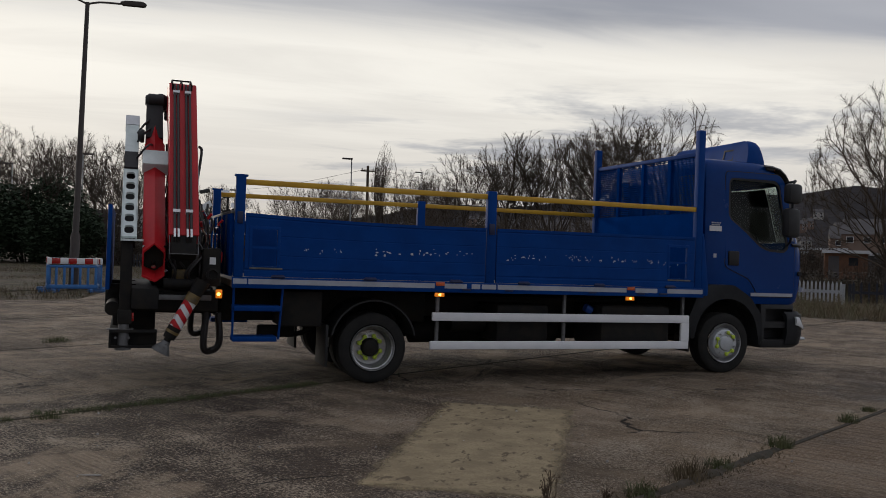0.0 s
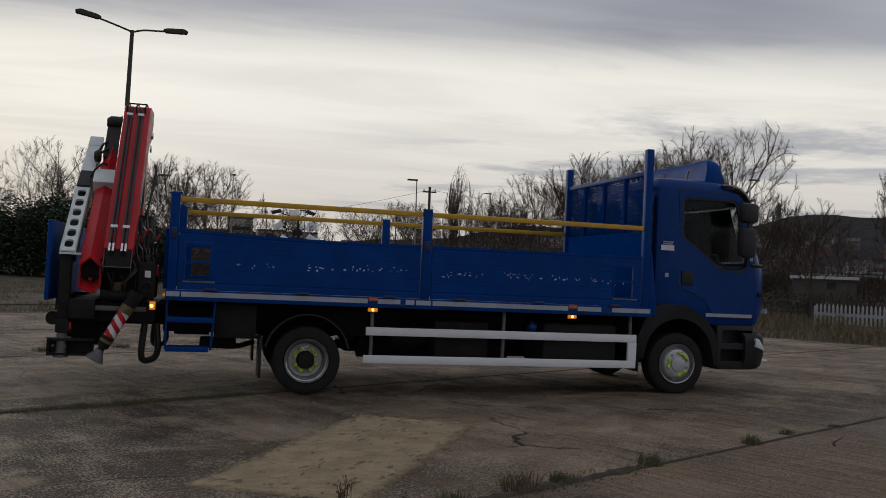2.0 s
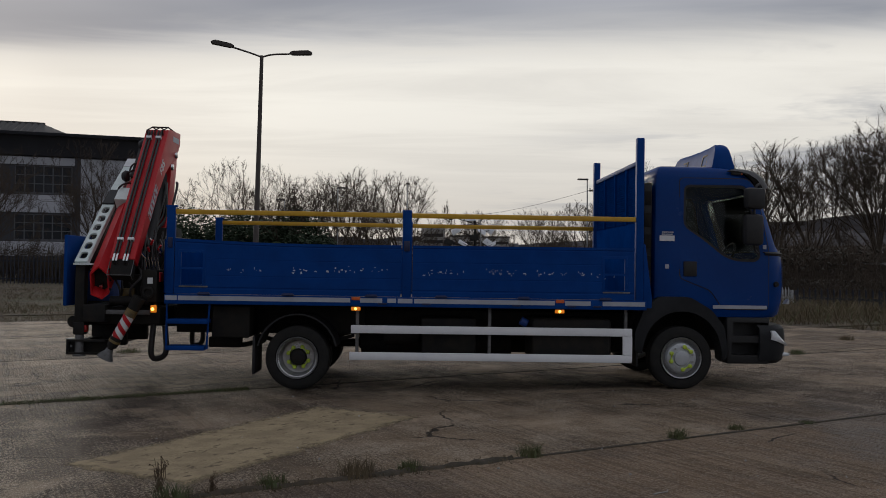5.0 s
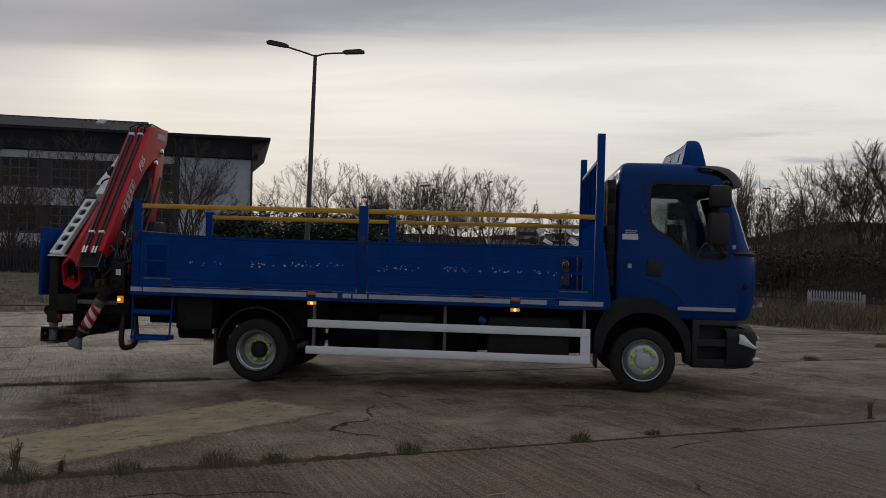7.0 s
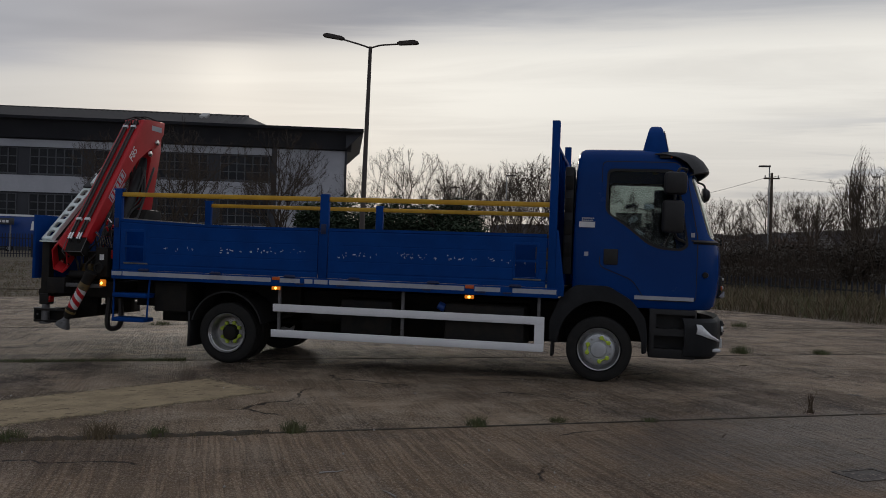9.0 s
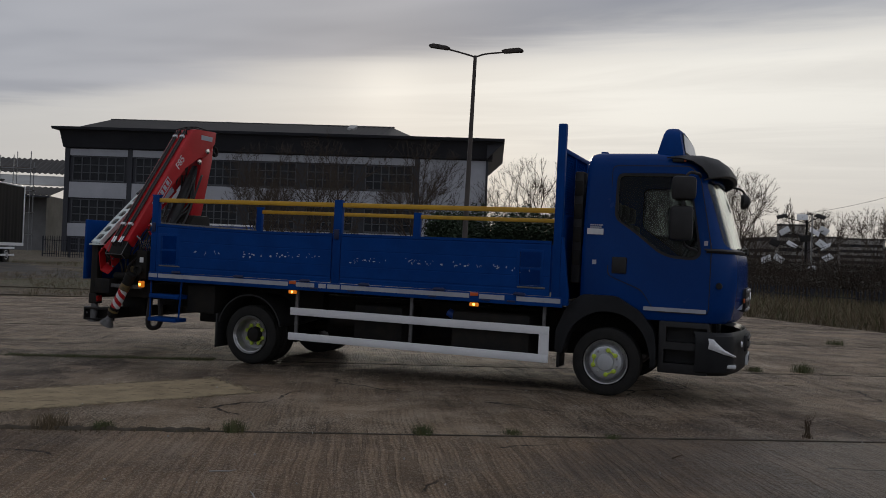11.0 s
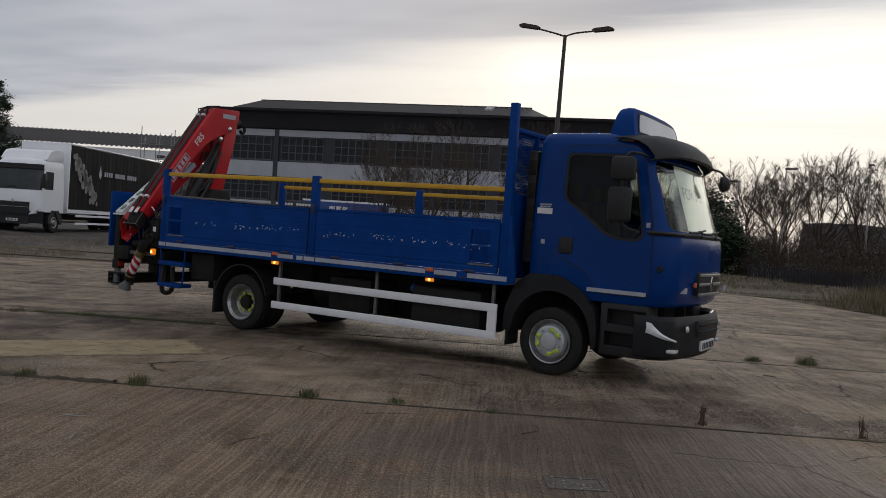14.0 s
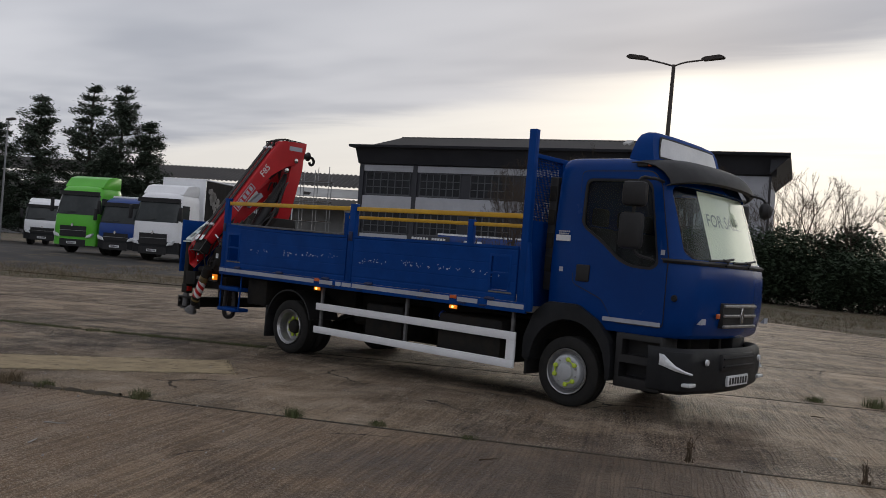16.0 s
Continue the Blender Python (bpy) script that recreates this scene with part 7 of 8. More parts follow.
def wood_pole():
    pole = thing("utility_pole", "dark wooden utility pole with two wires", "utility pole", m=pose(16.8, 62.5, GROUND - 0.06))
    bm = bmesh.new()
    limb(bm, [Vector((0, 0, 0)), Vector((0, 0, 8.6))], [0.15, 0.11], 10)
    part("pole", bm, WOOD_POLE, pole)
    part("crossarm", box(-0.6, 0.6, -0.05, 0.05, 8.1, 8.22), WOOD_POLE, pole)
    for s in (-1, 1):
        part("insulator", rod((s * 0.5, 0, 8.22), (s * 0.5, 0, 8.4), 0.05), PALE, pole)
    for end in ((-16, 30, 7.8), (40, 20, 9.2)):
        pts = []
        for i in range(13):
            t = i / 12
            p = Vector((0.0, 0, 8.35)).lerp(Vector(end), t)
            p.z -= 1.0 * math.sin(math.pi * t)
            pts.append(p)
        part("wire", tube(pts, 0.015, 4), HOSE, pole)


wood_pole()

# ---- works building ----
CLAD = surface("dark_cladding", (0.030, 0.032, 0.042), (0.042, 0.044, 0.054), 0.6, 0.0, 0.4, 4.0, 0.1)
BAND = surface("grey_white_band", (0.48, 0.49, 0.53), (0.41, 0.42, 0.46), 0.8, 0.0, 0.3, 3.0, 0.1, wear=(0.4, 0.41, 0.43), wear_at=0.66)
ROOF_SHEET = surface("corrugated_roof", (0.05, 0.047, 0.045), (0.07, 0.064, 0.06), 0.85, 0.0, 0.25, 3.0, 0.2)
FRAME = surface("window_frame", (0.10, 0.105, 0.12), (0.075, 0.08, 0.09), 0.6, 0.0, 1.0, 9.0, 0.05)
SKYLIGHT = surface("pale_rooflight", (0.4, 0.4, 0.39), (0.33, 0.33, 0.32), 0.6, 0.0, 0.4, 4.0, 0.05)


def corrugated(x0, x1, y0, z0, y1, z1, pitch, depth, thick=0.1):
    """A ribbed roof sheet that climbs from (y0, z0) to (y1, z1)."""
    n = int((x1 - x0) / pitch) * 2
    rows = []
    for y, z in ((y0, z0), (y1, z1)):
        rows.append([(x0 + (x1 - x0) * i / n, y, z + (depth if i % 2 else 0.0)) for i in range(n + 1)])
    bm, _ = grid(rows)
    return thicken(bm, thick)


WORKS_TURN = 17.9
WORKS = pose(-97.24, 92.5, -0.6, 0, 0, WORKS_TURN)


def works_building():
    """Three storeys with ribbon windows, a deep dark fascia and a ribbed roof; x runs along the front, y goes back."""
    L, H, D = 64.4, 18.8, 26.0
    hall = thing("works_building", "three-storey grey works building with ribbon windows and overhanging roof", "building", m=WORKS @ Matrix.Diagonal((1.056, 1.04, 1.037, 1)))
    part("wall", box(1.5, L - 2.5, 0.3, D, 0, H - 0.4), CLAD, hall, "dark clad outer wall")
    part("plain_end", box(L - 12.0, L - 2.45, 0.15, 0.35, 0, H - 2.6), BAND, hall, "plain pale end wall")
    part("side_wall", box(L - 2.55, L - 2.4, 0.4, D - 0.2, 0, H - 2.6), BAND, hall)
    part("corner_post", box(L - 2.5, L - 2.2, 0.0, 0.3, 0, H - 2.5), CLAD, hall)
    part("fascia", prism([(-1.8, H), (1.0, H), (1.0, H - 2.6), (-0.4, H - 2.4)], "x", 0.8, L - 1.6), CLAD, hall, "deep dark roof fascia")
    part("roof_edge", prism([(-3.0, H + 0.25), (D, H + 0.25), (D, H - 0.1), (-2.8, H - 0.1)], "x", 0.2, L), CLAD, hall, "flat overhanging roof slab")
    part("overhang", prism([(L - 2.4, H - 2.4), (L, H - 0.1), (L - 2.4, H - 0.1)], "y", -1.5, D - 1), CLAD, hall)
    roof = part("upper_roof", corrugated(1.0, 47.0, 1.0, H + 0.3, 15.0, 22.7, 0.8, 0.26), ROOF_SHEET, hall, "ribbed grey roof")
    hip = bmesh.new()
    p = [hip.verts.new(q) for q in ((47.0, 1.0, H + 0.3), (54.0, 8.0, H + 0.3), (47.0, 15.0, 22.7), (54.0, 18.0, H + 0.3))]
    hip.faces.new((p[0], p[1], p[2])), hip.faces.new((p[1], p[3], p[2]))
    part("hip", thicken(hip, 0.1), ROOF_SHEET, roof)
    part("ridge", box(1.0, 47.0, 14.7, 15.3, 22.7, 22.95), ROOF_SHEET, roof)
    part("rooflight", prism([(10.3, 21.4), (13.6, 22.4), (13.6, 22.85), (10.3, 21.85)], "x", 40.2, 41.3), SKYLIGHT, roof, "pale rooflight")
    last = L - 12.2
    posts = [1.3, 10.6, last]
    bays = [(1.3, 10.6)] + [(10.6 + 8.35 * i, 10.6 + 8.35 * (i + 1)) for i in range(5)]
    for z0, z1 in ((15.2, 16.2), (9.0, 11.3), (3.3, 5.2)):
        for a, b in zip(posts, posts[1:]):
            if b - a > 1:
                part("band", box(a + 0.35, b - 0.35, 0.05, 0.3, z0, z1), BAND, hall, "pale grey wall band")
    for x in posts:
        part("pilaster", box(x - 0.35, x + 0.35, -0.05, 0.3, 0, H - 2.4), CLAD, hall)
    for z0, z1 in ((11.6, 15.0), (5.5, 8.7), (0.4, 3.0)):
        for a, b in bays:
            w0, w1 = a + 0.9, b - 0.9
            cols, rows = 6, 3
            win = part("window", carved(box(w0 - 0.1, w1 + 0.1, 0.11, 0.285, z0 - 0.08, z1 + 0.08), [box(w0, w1, 0.0, 0.4, z0, z1)]), FRAME, hall, "steel ribbon window")
            for i in range(1, cols):
                x = w0 + (w1 - w0) * i / cols
                part("mullion", box(x - 0.07, x + 0.07, 0.12, 0.28, z0, z1), FRAME, win)
            for j in range(1, rows):
                z = z0 + (z1 - z0) * j / rows
                part("transom", box(w0, w1, 0.14, 0.27, z - 0.06, z + 0.06), FRAME, win)
            part("sill", box(w0 - 0.1, w1 + 0.1, 0.0, 0.28, z0 - 0.2, z0 - 0.06), FRAME, win)
            for i in range(cols):
                x0, x1 = w0 + (w1 - w0) * i / cols + 0.07, w0 + (w1 - w0) * (i + 1) / cols - 0.07
                part("pane", box(x0, x1, 0.24, 0.26, z0 + 0.06, z1 - 0.06), PANE, win)
    return hall


works_building()


SHED_WALL = surface("grey_render", (0.25, 0.25, 0.25), (0.18, 0.18, 0.185), 0.85, 0.0, 0.3, 3.0, 0.1)


def long_shed():
    """The low sheds beside it: ribbed roofs with a pale rooflight band and a light wall."""
    shed = thing("factory_shed", "long low factory shed with ribbed roofs and pale rooflights", "shed", m=pose(-102.0, 94.0, -0.4, 0, 0, 180 + math.degrees(math.atan2(31.5, 56.2))))
    n = 115
    part("wall", box(0, n, -18, -3.0, 0, 9.6), SHED_WALL, shed, "pale rendered wall")
    part("lower_roof", corrugated(-2, n, 2.5, 9.3, -6.0, 11.0, 0.9, 0.2), ROOF_SHEET, shed, "ribbed grey roof")
    part("rooflight", corrugated(-2, n, -6.0, 11.4, -10.0, 13.2, 0.9, 0.05), SKYLIGHT, shed, "pale rooflight band")
    part("upper_roof", corrugated(-2, n, -10.0, 13.6, -18.0, 16.6, 0.9, 0.25), ROOF_SHEET, shed)
    part("gutter", box(-2, n, 2.3, 2.6, 9.0, 9.3), CLAD, shed)
    for i in range(9):
        part("vent", box(8 + i * 12, 9.2 + i * 12, -7.5, -6.5, 11.5, 12.2), ROOF_SHEET, shed)
    return shed


long_shed()


def scaffold():
    tower = thing("scaffold", "tubular steel scaffold against the shed wall", "scaffold", m=pose(-90.0, 81.0, -0.4, 0, 0, 180 + math.degrees(math.atan2(31.5, 56.2))))
    for x in (0, 2.2, 4.4, 6.6):
        for y in (0, 1.4):
            part("standard", rod((x, y, 0), (x, y, 13.0 + (x * 7 + y) % 2), 0.06, sides=6), GALV, tower)
    for z in (3, 6, 9, 12):
        for y in (0, 1.4):
            part("ledger", rod((-0.3, y, z), (6.9, y, z), 0.06, sides=6), GALV, tower)
        part("boards", box(-0.2, 6.8, 0.1, 1.3, z + 0.06, z + 0.14), WOOD_POLE, tower)
    return tower


scaffold()

# ---- parked lorries ----
LORRY_WHITE = surface("white_lorry_paint", (0.84, 0.85, 0.87), (0.78, 0.79, 0.81), 0.35, 0.0, 0.8, 12.0, 0.04)
LORRY_GREEN = surface("green_lorry_paint", (0.10, 0.50, 0.03), (0.08, 0.42, 0.025), 0.35, 0.0, 0.8, 12.0, 0.04)
LORRY_BLUE = surface("blue_lorry_paint", (0.002, 0.045, 0.24), (0.002, 0.036, 0.19), 0.35, 0.0, 0.8, 12.0, 0.04)
CURTAIN = surface("black_curtain", (0.018, 0.017, 0.017), (0.026, 0.024, 0.023), 0.7, 0.0, 0.6, 9.0, 0.2, spec=0.08)
PRINT = surface("grey_print", (0.28, 0.27, 0.26), (0.16, 0.15, 0.15), 0.6, 0.0, 6.0, 30.0, 0.1)
SCREEN_DARK = surface("dark_windscreen", (0.02, 0.025, 0.026), (0.045, 0.052, 0.052), 0.15, 0.0, 0.8, 5.0, 0.01, spec=0.4)


def lorry_wheel(lorry, x, y, s, r=0.48):
    wheel = part("wheel", lathe([(-0.15, r - 0.2), (-0.16, r - 0.05), (-0.12, r), (0.12, r), (0.16, r - 0.05), (0.15, r - 0.2)], (x, y, r), "y", 28), RUBBER, lorry)
    part("rim", lathe([(0.0, r - 0.2), (s * 0.03, r - 0.24), (-s * 0.02, 0.16), (s * 0.06, 0.12), (s * 0.07, 0.001)], (x, y + s * 0.14, r), "y", 24, ends=(False, True)), RIM_STEEL, wheel)


def lorry(x, y, heading, tall, wide, paint, label, roof_box, body=0.0, chin=GREY_PLASTIC, top_paint=None):
    """A forward-control lorry: x ahead, front at x = 0. tall: cab roof; roof_box: height of the deflector; body: length of a box body."""
    z0 = terrain(x, y) - 0.06
    car = thing("lorry", label, "lorry", "lorries parked beside the yard", pose(x, y, z0, 0, 0, heading))
    w, back = wide / 2, 2.15
    rows = []
    for z, front, ww in ((0.95, 0.0, w), (1.15, 0.05, w), (tall * 0.53, 0.03, w), (tall * 0.56, 0.0, w), (tall * 0.86, -0.26, w - 0.06), (tall * 0.93, -0.34, w - 0.08), (tall * 0.98, -0.5, w - 0.16), (tall, -0.75, w - 0.3)):
        rows.append([v + Vector((-back, 0, 0)) for v in cab_ring(z, 0.0, ww, back + front, 0.28, 0.08)])
    bm, made = grid(rows, close=True)
    bm.faces.new(made[0][::-1]), bm.faces.new(made[-1])
    cabin = part("cab", bm, paint, car)

    def strip(za, zb, side, grow, material, name, parent, label=""):
        out = []
        for i in range(5):
            z = za + (zb - za) * i / 4
            t = min(max((z / tall - 0.56) / 0.30, 0), 1)
            front, ww = -0.26 * t + grow, w - 0.06 * t + grow
            ring = sorted((v for v in cab_ring(z, 0.0, ww, back + front, 0.28, 0.08) if v.x > back + front - side), key=lambda v: v.y)
            out.append([v + Vector((-back, 0, 0)) for v in ring])
        k = min(len(r) for r in out)
        bm, _ = grid([r[(len(r) - k) // 2:(len(r) - k) // 2 + k] for r in out])
        return part(name, thicken(bm, 0.02), material, parent, label)
    strip(tall * 0.565, tall * 0.86, 0.24, 0.012, SCREEN_DARK, "windscreen", cabin, "dark windscreen")
    strip(tall * 0.85, tall * 0.91, 0.2, 0.10, BLACK, "sun_visor", cabin, "black sun visor")
    strip(0.42, 0.98, 0.45, 0.03, chin, "bumper", car, "moulded bumper")
    strip(0.36, 0.72, 0.06, 0.05, BLACK, "lower_grille", car, "black lower grille")
    strip(0.85, tall * 0.40, 0.075, 0.06, BLACK, "grille", cabin, "black grille")
    strip(tall * 0.33, tall * 0.335, 0.07, 0.075, RIM_STEEL, "grille_bar", cabin, "grey grille bar")
    for s in (-1, 1):
        part("headlamp", prism([(s * (w - 0.48), 0.80), (s * (w - 0.16), 0.86), (s * (w - 0.10), 1.06), (s * (w - 0.40), 0.95)], "x", -0.14, 0.045, 0.01), LENS, car, "slanted clear headlamp")
        part("mirror", box(-0.12, 0.0, min(s * (w + 0.05), s * (w + 0.23)), max(s * (w + 0.05), s * (w + 0.23)), tall * 0.59, tall * 0.79, 0.04), BLACK, car, "black mirror")
        part("side_window", prism([(-0.38, tall * 0.58), (-1.1, tall * 0.58), (-1.1, tall * 0.82), (-0.52, tall * 0.82)], "y", min(s * (w - 0.05), s * (w + 0.004)), max(s * (w - 0.05), s * (w + 0.004))), SCREEN_DARK, cabin)
        part("wheel_arch", prism([(-0.75, 0.4), (-0.75, 0.75), (-1.05, 1.05), (-1.65, 1.05), (-1.95, 0.75), (-1.95, 0.4), (-1.85, 0.4), (-1.35, 0.98), (-0.85, 0.4)], "y", min(s * (w - 0.35), s * (w + 0.02)), max(s * (w - 0.35), s * (w + 0.02))), BLACK, car)
        lorry_wheel(car, -1.35, s * (w - 0.18), s)
        lorry_wheel(car, -5.2 if not body else -body - 0.2, s * (w - 0.18), s)
        if body:
            lorry_wheel(car, -body - 1.5 + 2.6, s * (w - 0.18), s)
    part("badge", prism([(0.0, tall * 0.44), (0.07, tall * 0.41), (0, tall * 0.38), (-0.07, tall * 0.41)], "x", 0.06, 0.1), CHROME, cabin)
    plate = part("number_plate", box(0.05, 0.09, -0.27, 0.27, 0.48, 0.60), WHITE, car)
    for i in range(7):
        part("plate_bar", box(0.088, 0.094, -0.22 + i * 0.065, -0.18 + i * 0.065, 0.50, 0.58), BLACK, plate)
    part("wiper", rod((0.07, -0.7, tall * 0.585), (0.05, 0.1, tall * 0.61), 0.015, sides=6), BLACK, cabin)
    if roof_box:
        bm = prism(rounded([(-0.6, tall - 0.1), (-1.0, tall + roof_box * 0.75), (-1.5, tall + roof_box), (-2.1, tall + roof_box), (-2.1, tall - 0.1)], 0.08), "y", -w + 0.12, w - 0.12, 0.03)
        part("roof_deflector", bm, top_paint or paint, cabin)
    else:
        part("roof_cap", box(-1.9, -0.75, -w + 0.3, w - 0.3, tall - 0.02, tall + 0.09, 0.04), LORRY_WHITE, cabin, "pale roof cap")
    part("chassis", box(-7.0 if not body else -body - 2.2, -0.5, -0.42, 0.42, 0.62, 0.9), STEEL_BLACK, car)
    part("exhaust_box", box(-3.2, -2.3, -w + 0.05, -0.5, 0.5, 1.0, 0.04), STEEL_BLACK, car)
    if body:
        part("body_front", box(-2.55, -2.45, -w, w, 1.0, 4.3, 0.02), LORRY_WHITE, car, "white body front")
        part("body_roof", box(-body - 2.4, -2.45, -w, w, 4.28, 4.36, 0.02), LORRY_WHITE, car)
        part("body_floor", box(-body - 2.4, -2.45, -w, w, 0.98, 1.15), LORRY_WHITE, car)
        part("body_rear", box(-body - 2.4, -body - 2.3, -w, w, 1.0, 4.3, 0.02), LORRY_WHITE, car)
        for s in (-1, 1):
            rows = []
            for i in range(81):
                xx = -2.6 - (body - 0.4) * i / 80
                ripple = 0.012 * math.sin(i * 1.9) + 0.008 * math.sin(i * 0.7)
                rows.append([(xx, s * (w - 0.01 + ripple * q), z) for z, q in ((1.15, 1.5), (1.9, 1.0), (3.0, 0.8), (4.26, 0.3))])
            bm, _ = grid(rows)
            side = part("curtain", thicken(bm, 0.02), CURTAIN, car, "black printed side curtain")
            rail = part("side_rail", box(-body - 1.2, -3.3, min(s * w, s * (w - 0.04)), max(s * w, s * (w - 0.04)), 0.80, 0.90), LORRY_WHITE, car)
            part("lower_rail", box(-body - 1.2, -3.3, min(s * w, s * (w - 0.04)), max(s * w, s * (w - 0.04)), 0.42, 0.52), LORRY_WHITE, rail)
            if s > 0:
                # print: a mottled figure of round shapes, a drop, and a row of unreadable letters
                rng = random.Random(9)
                for i in range(70):
                    t = rng.random()
                    cx, cz = -3.0 - 2.1 * t + rng.uniform(-0.35, 0.35), 3.55 - 2.0 * t ** 1.4 + rng.uniform(-0.35, 0.35)
                    q = rng.uniform(0.07, 0.17)
                    oval = [(cx + q * math.cos(a), cz + q * 1.2 * math.sin(a)) for a in (2 * math.pi * k / 9 for k in range(9))]
                    part("print_shape", prism(oval, "y", w + 0.012, w + 0.022), PRINT, side)
                part("print_drop", prism([(-5.55, 3.55), (-5.7, 3.0), (-5.55, 2.8), (-5.4, 3.0)], "y", w + 0.012, w + 0.022), TAPE, side)
                for i in range(16):
                    if i in (4, 10):
                        continue
                    xx = -6.0 - i * 0.24
                    part("print_bar", box(xx - 0.17, xx, w + 0.012, w + 0.022, 2.98, 3.22), TAPE, side)
    return car


# headings: the lorries face the yard
HEAD = math.degrees(math.atan2(-0.90, 0.43))
lorry(-29.1, 14.4, HEAD, 3.45, 2.5, LORRY_WHITE, "white lorry with a black printed curtain-sided body", 0.45, 10.8)
lorry(-31.2, 13.6, HEAD, 3.0, 2.3, LORRY_BLUE, "blue lorry tractor parked between a green and a white one", 0.0, chin=GREY_PLASTIC)
lorry(-33.6, 12.6, HEAD, 3.5, 2.5, LORRY_GREEN, "bright green lorry tractor with a roof deflector", 0.55, chin=LORRY_GREEN)
lorry(-48.5, 18.0, HEAD + 25, 3.0, 2.45, LORRY_WHITE, "white and grey lorry parked behind the green one", 0.2)
lorry(-44.6, 11.0, HEAD + 60, 3.2, 2.45, LORRY_WHITE, "white lorry chassis at the end of the row", 0.4)


def far_trailer():
    """The blue trailer parked in front of the works building, with unreadable lettering as bars."""
    turn = math.degrees(math.atan2(31.5, 56.2))
    box_van = thing("box_trailer", "dark blue box trailer with white lettering bars", "trailer", m=pose(-68.9, 82.1, 0.3, 0, 0, turn))
    part("body", box(0, 11.6, 0, 2.5, 0.7, 4.45, 0.03), LORRY_BLUE, box_van)
    part("top_rail", box(0, 11.6, -0.03, 2.53, 4.36, 4.6), LORRY_WHITE, box_van)
    for i in range(3):
        part("logo_bar", prism([(3.6 + i * 0.9, 2.7), (4.3 + i * 0.9, 2.7), (4.45 + i * 0.9, 3.8), (3.75 + i * 0.9, 3.8)], "y", -0.04, 0.0), LORRY_WHITE, box_van)
    for i in range(5):
        part("logo_bar", box(6.7 + i * 0.5, 7.06 + i * 0.5, -0.04, 0, 2.75, 3.15), TAPE, box_van)
    for xx in (1.2, 9.0, 10.3):
        lorry_wheel(box_van, xx, 0.3, -1, 0.45)
    return box_van


far_trailer()


def sign_board():
    turn = math.degrees(math.atan2(31.5, 56.2))
    sign = thing("sign_board", "dark company sign board with white lettering bars", "sign", m=pose(-71.9, 79.1, 0.3, 0, 0, turn))
    part("board", box(0, 6.0, 0, 0.15, 3.3, 4.1, 0.02), CLAD, sign)
    for i in range(12):
        if i != 6:
            part("lettering_bar", box(0.7 + i * 0.4, 1.0 + i * 0.4, -0.02, 0.0, 3.55, 3.85), WHITE, sign)
    for x in (0.4, 5.6):
        part("post", box(x - 0.08, x + 0.08, 0.16, 0.3, 0, 4.1), GALV, sign)


sign_board()


def mirror_tree():
    """The tall mast hung with tilted white panels beyond the fence."""
    mast = thing("panel_mast", "tall mast hung with tilted white and dark panels", "sculpture", m=pose(9.0, 99.0, -0.1))
    part("mast", rod((0, 0, 0), (0, 0, 7.6), 0.13), STEEL_BLACK, mast)
    # offset, height, pale or dark
    for k, (dx, z, pale) in enumerate(((-2.6, 8.0, 0), (2.3, 8.0, 0), (0.0, 7.9, 1), (-2.2, 6.3, 1), (1.6, 6.2, 1), (2.8, 6.4, 1), (-3.4, 4.8, 0), (-1.2, 4.7, 1), (2.5, 4.8, 1), (3.0, 4.5, 1), (-4.5, 2.9, 1), (-2.8, 3.0, 1), (3.4, 3.3, 1), (1.4, 2.0, 1), (0.4, 5.4, 0))):
        rng = random.Random(140 + k)
        end = Vector((dx * 0.85 - 0.5, rng.uniform(-1.2, 1.2), z))
        arm = part("arm", rod((0, 0, z - 0.8), end, 0.05, sides=6), STEEL_BLACK, mast)
        bm = box(-0.6, 0.6, -0.4, 0.4, -0.03, 0.03, 0.01)
        bmesh.ops.transform(bm, matrix=Matrix.Translation(end) @ Euler((rng.uniform(0.5, 1.3), rng.uniform(-0.6, 0.6), rng.uniform(-0.6, 0.6))).to_matrix().to_4x4(), verts=bm.verts)
        part("panel", bm, WHITE if pale else STEEL_BLACK, arm, "tilted white panel" if pale else "tilted dark panel")
    return mast


mirror_tree()


def barrier(x, y, turn, label, k=1.0):
    fence = thing("barrier", label, "barrier", "plastic pedestrian barriers", pose(x, y, terrain(x, y) - 0.05, 0, 0, turn) @ Matrix.Diagonal((k, 1, 1, 1)))
    blue = surface("blue_plastic", (0.03, 0.16, 0.42), (0.025, 0.12, 0.33), 0.5, 0.0, 3.0, 20.0, 0.1)
    part("top_board", box(-0.95, 0.95, -0.03, 0.03, 0.82, 1.0, 0.02), WHITE, fence)
    for i in (-1, 0, 1):
        part("red_band", box(i * 0.62 - 0.16, i * 0.62 + 0.16, -0.036, 0.036, 0.83, 0.99, 0.01), RED_LENS, fence)
    part("base_rail", box(-0.98, 0.98, -0.03, 0.03, 0.12, 0.24, 0.02), blue, fence)
    part("mid_rail", box(-0.95, 0.95, -0.025, 0.025, 0.72, 0.80, 0.02), blue, fence)
    for i in range(7):
        xx = -0.9 + i * 0.3
        part("upright", box(xx - 0.05, xx + 0.05, -0.025, 0.025, 0.2, 0.74, 0.015), blue, fence)
    for s in (-1, 1):
        part("foot", box(s * 0.7 - 0.06, s * 0.7 + 0.06, -0.28, 0.28, 0.0, 0.12, 0.02), blue, fence)


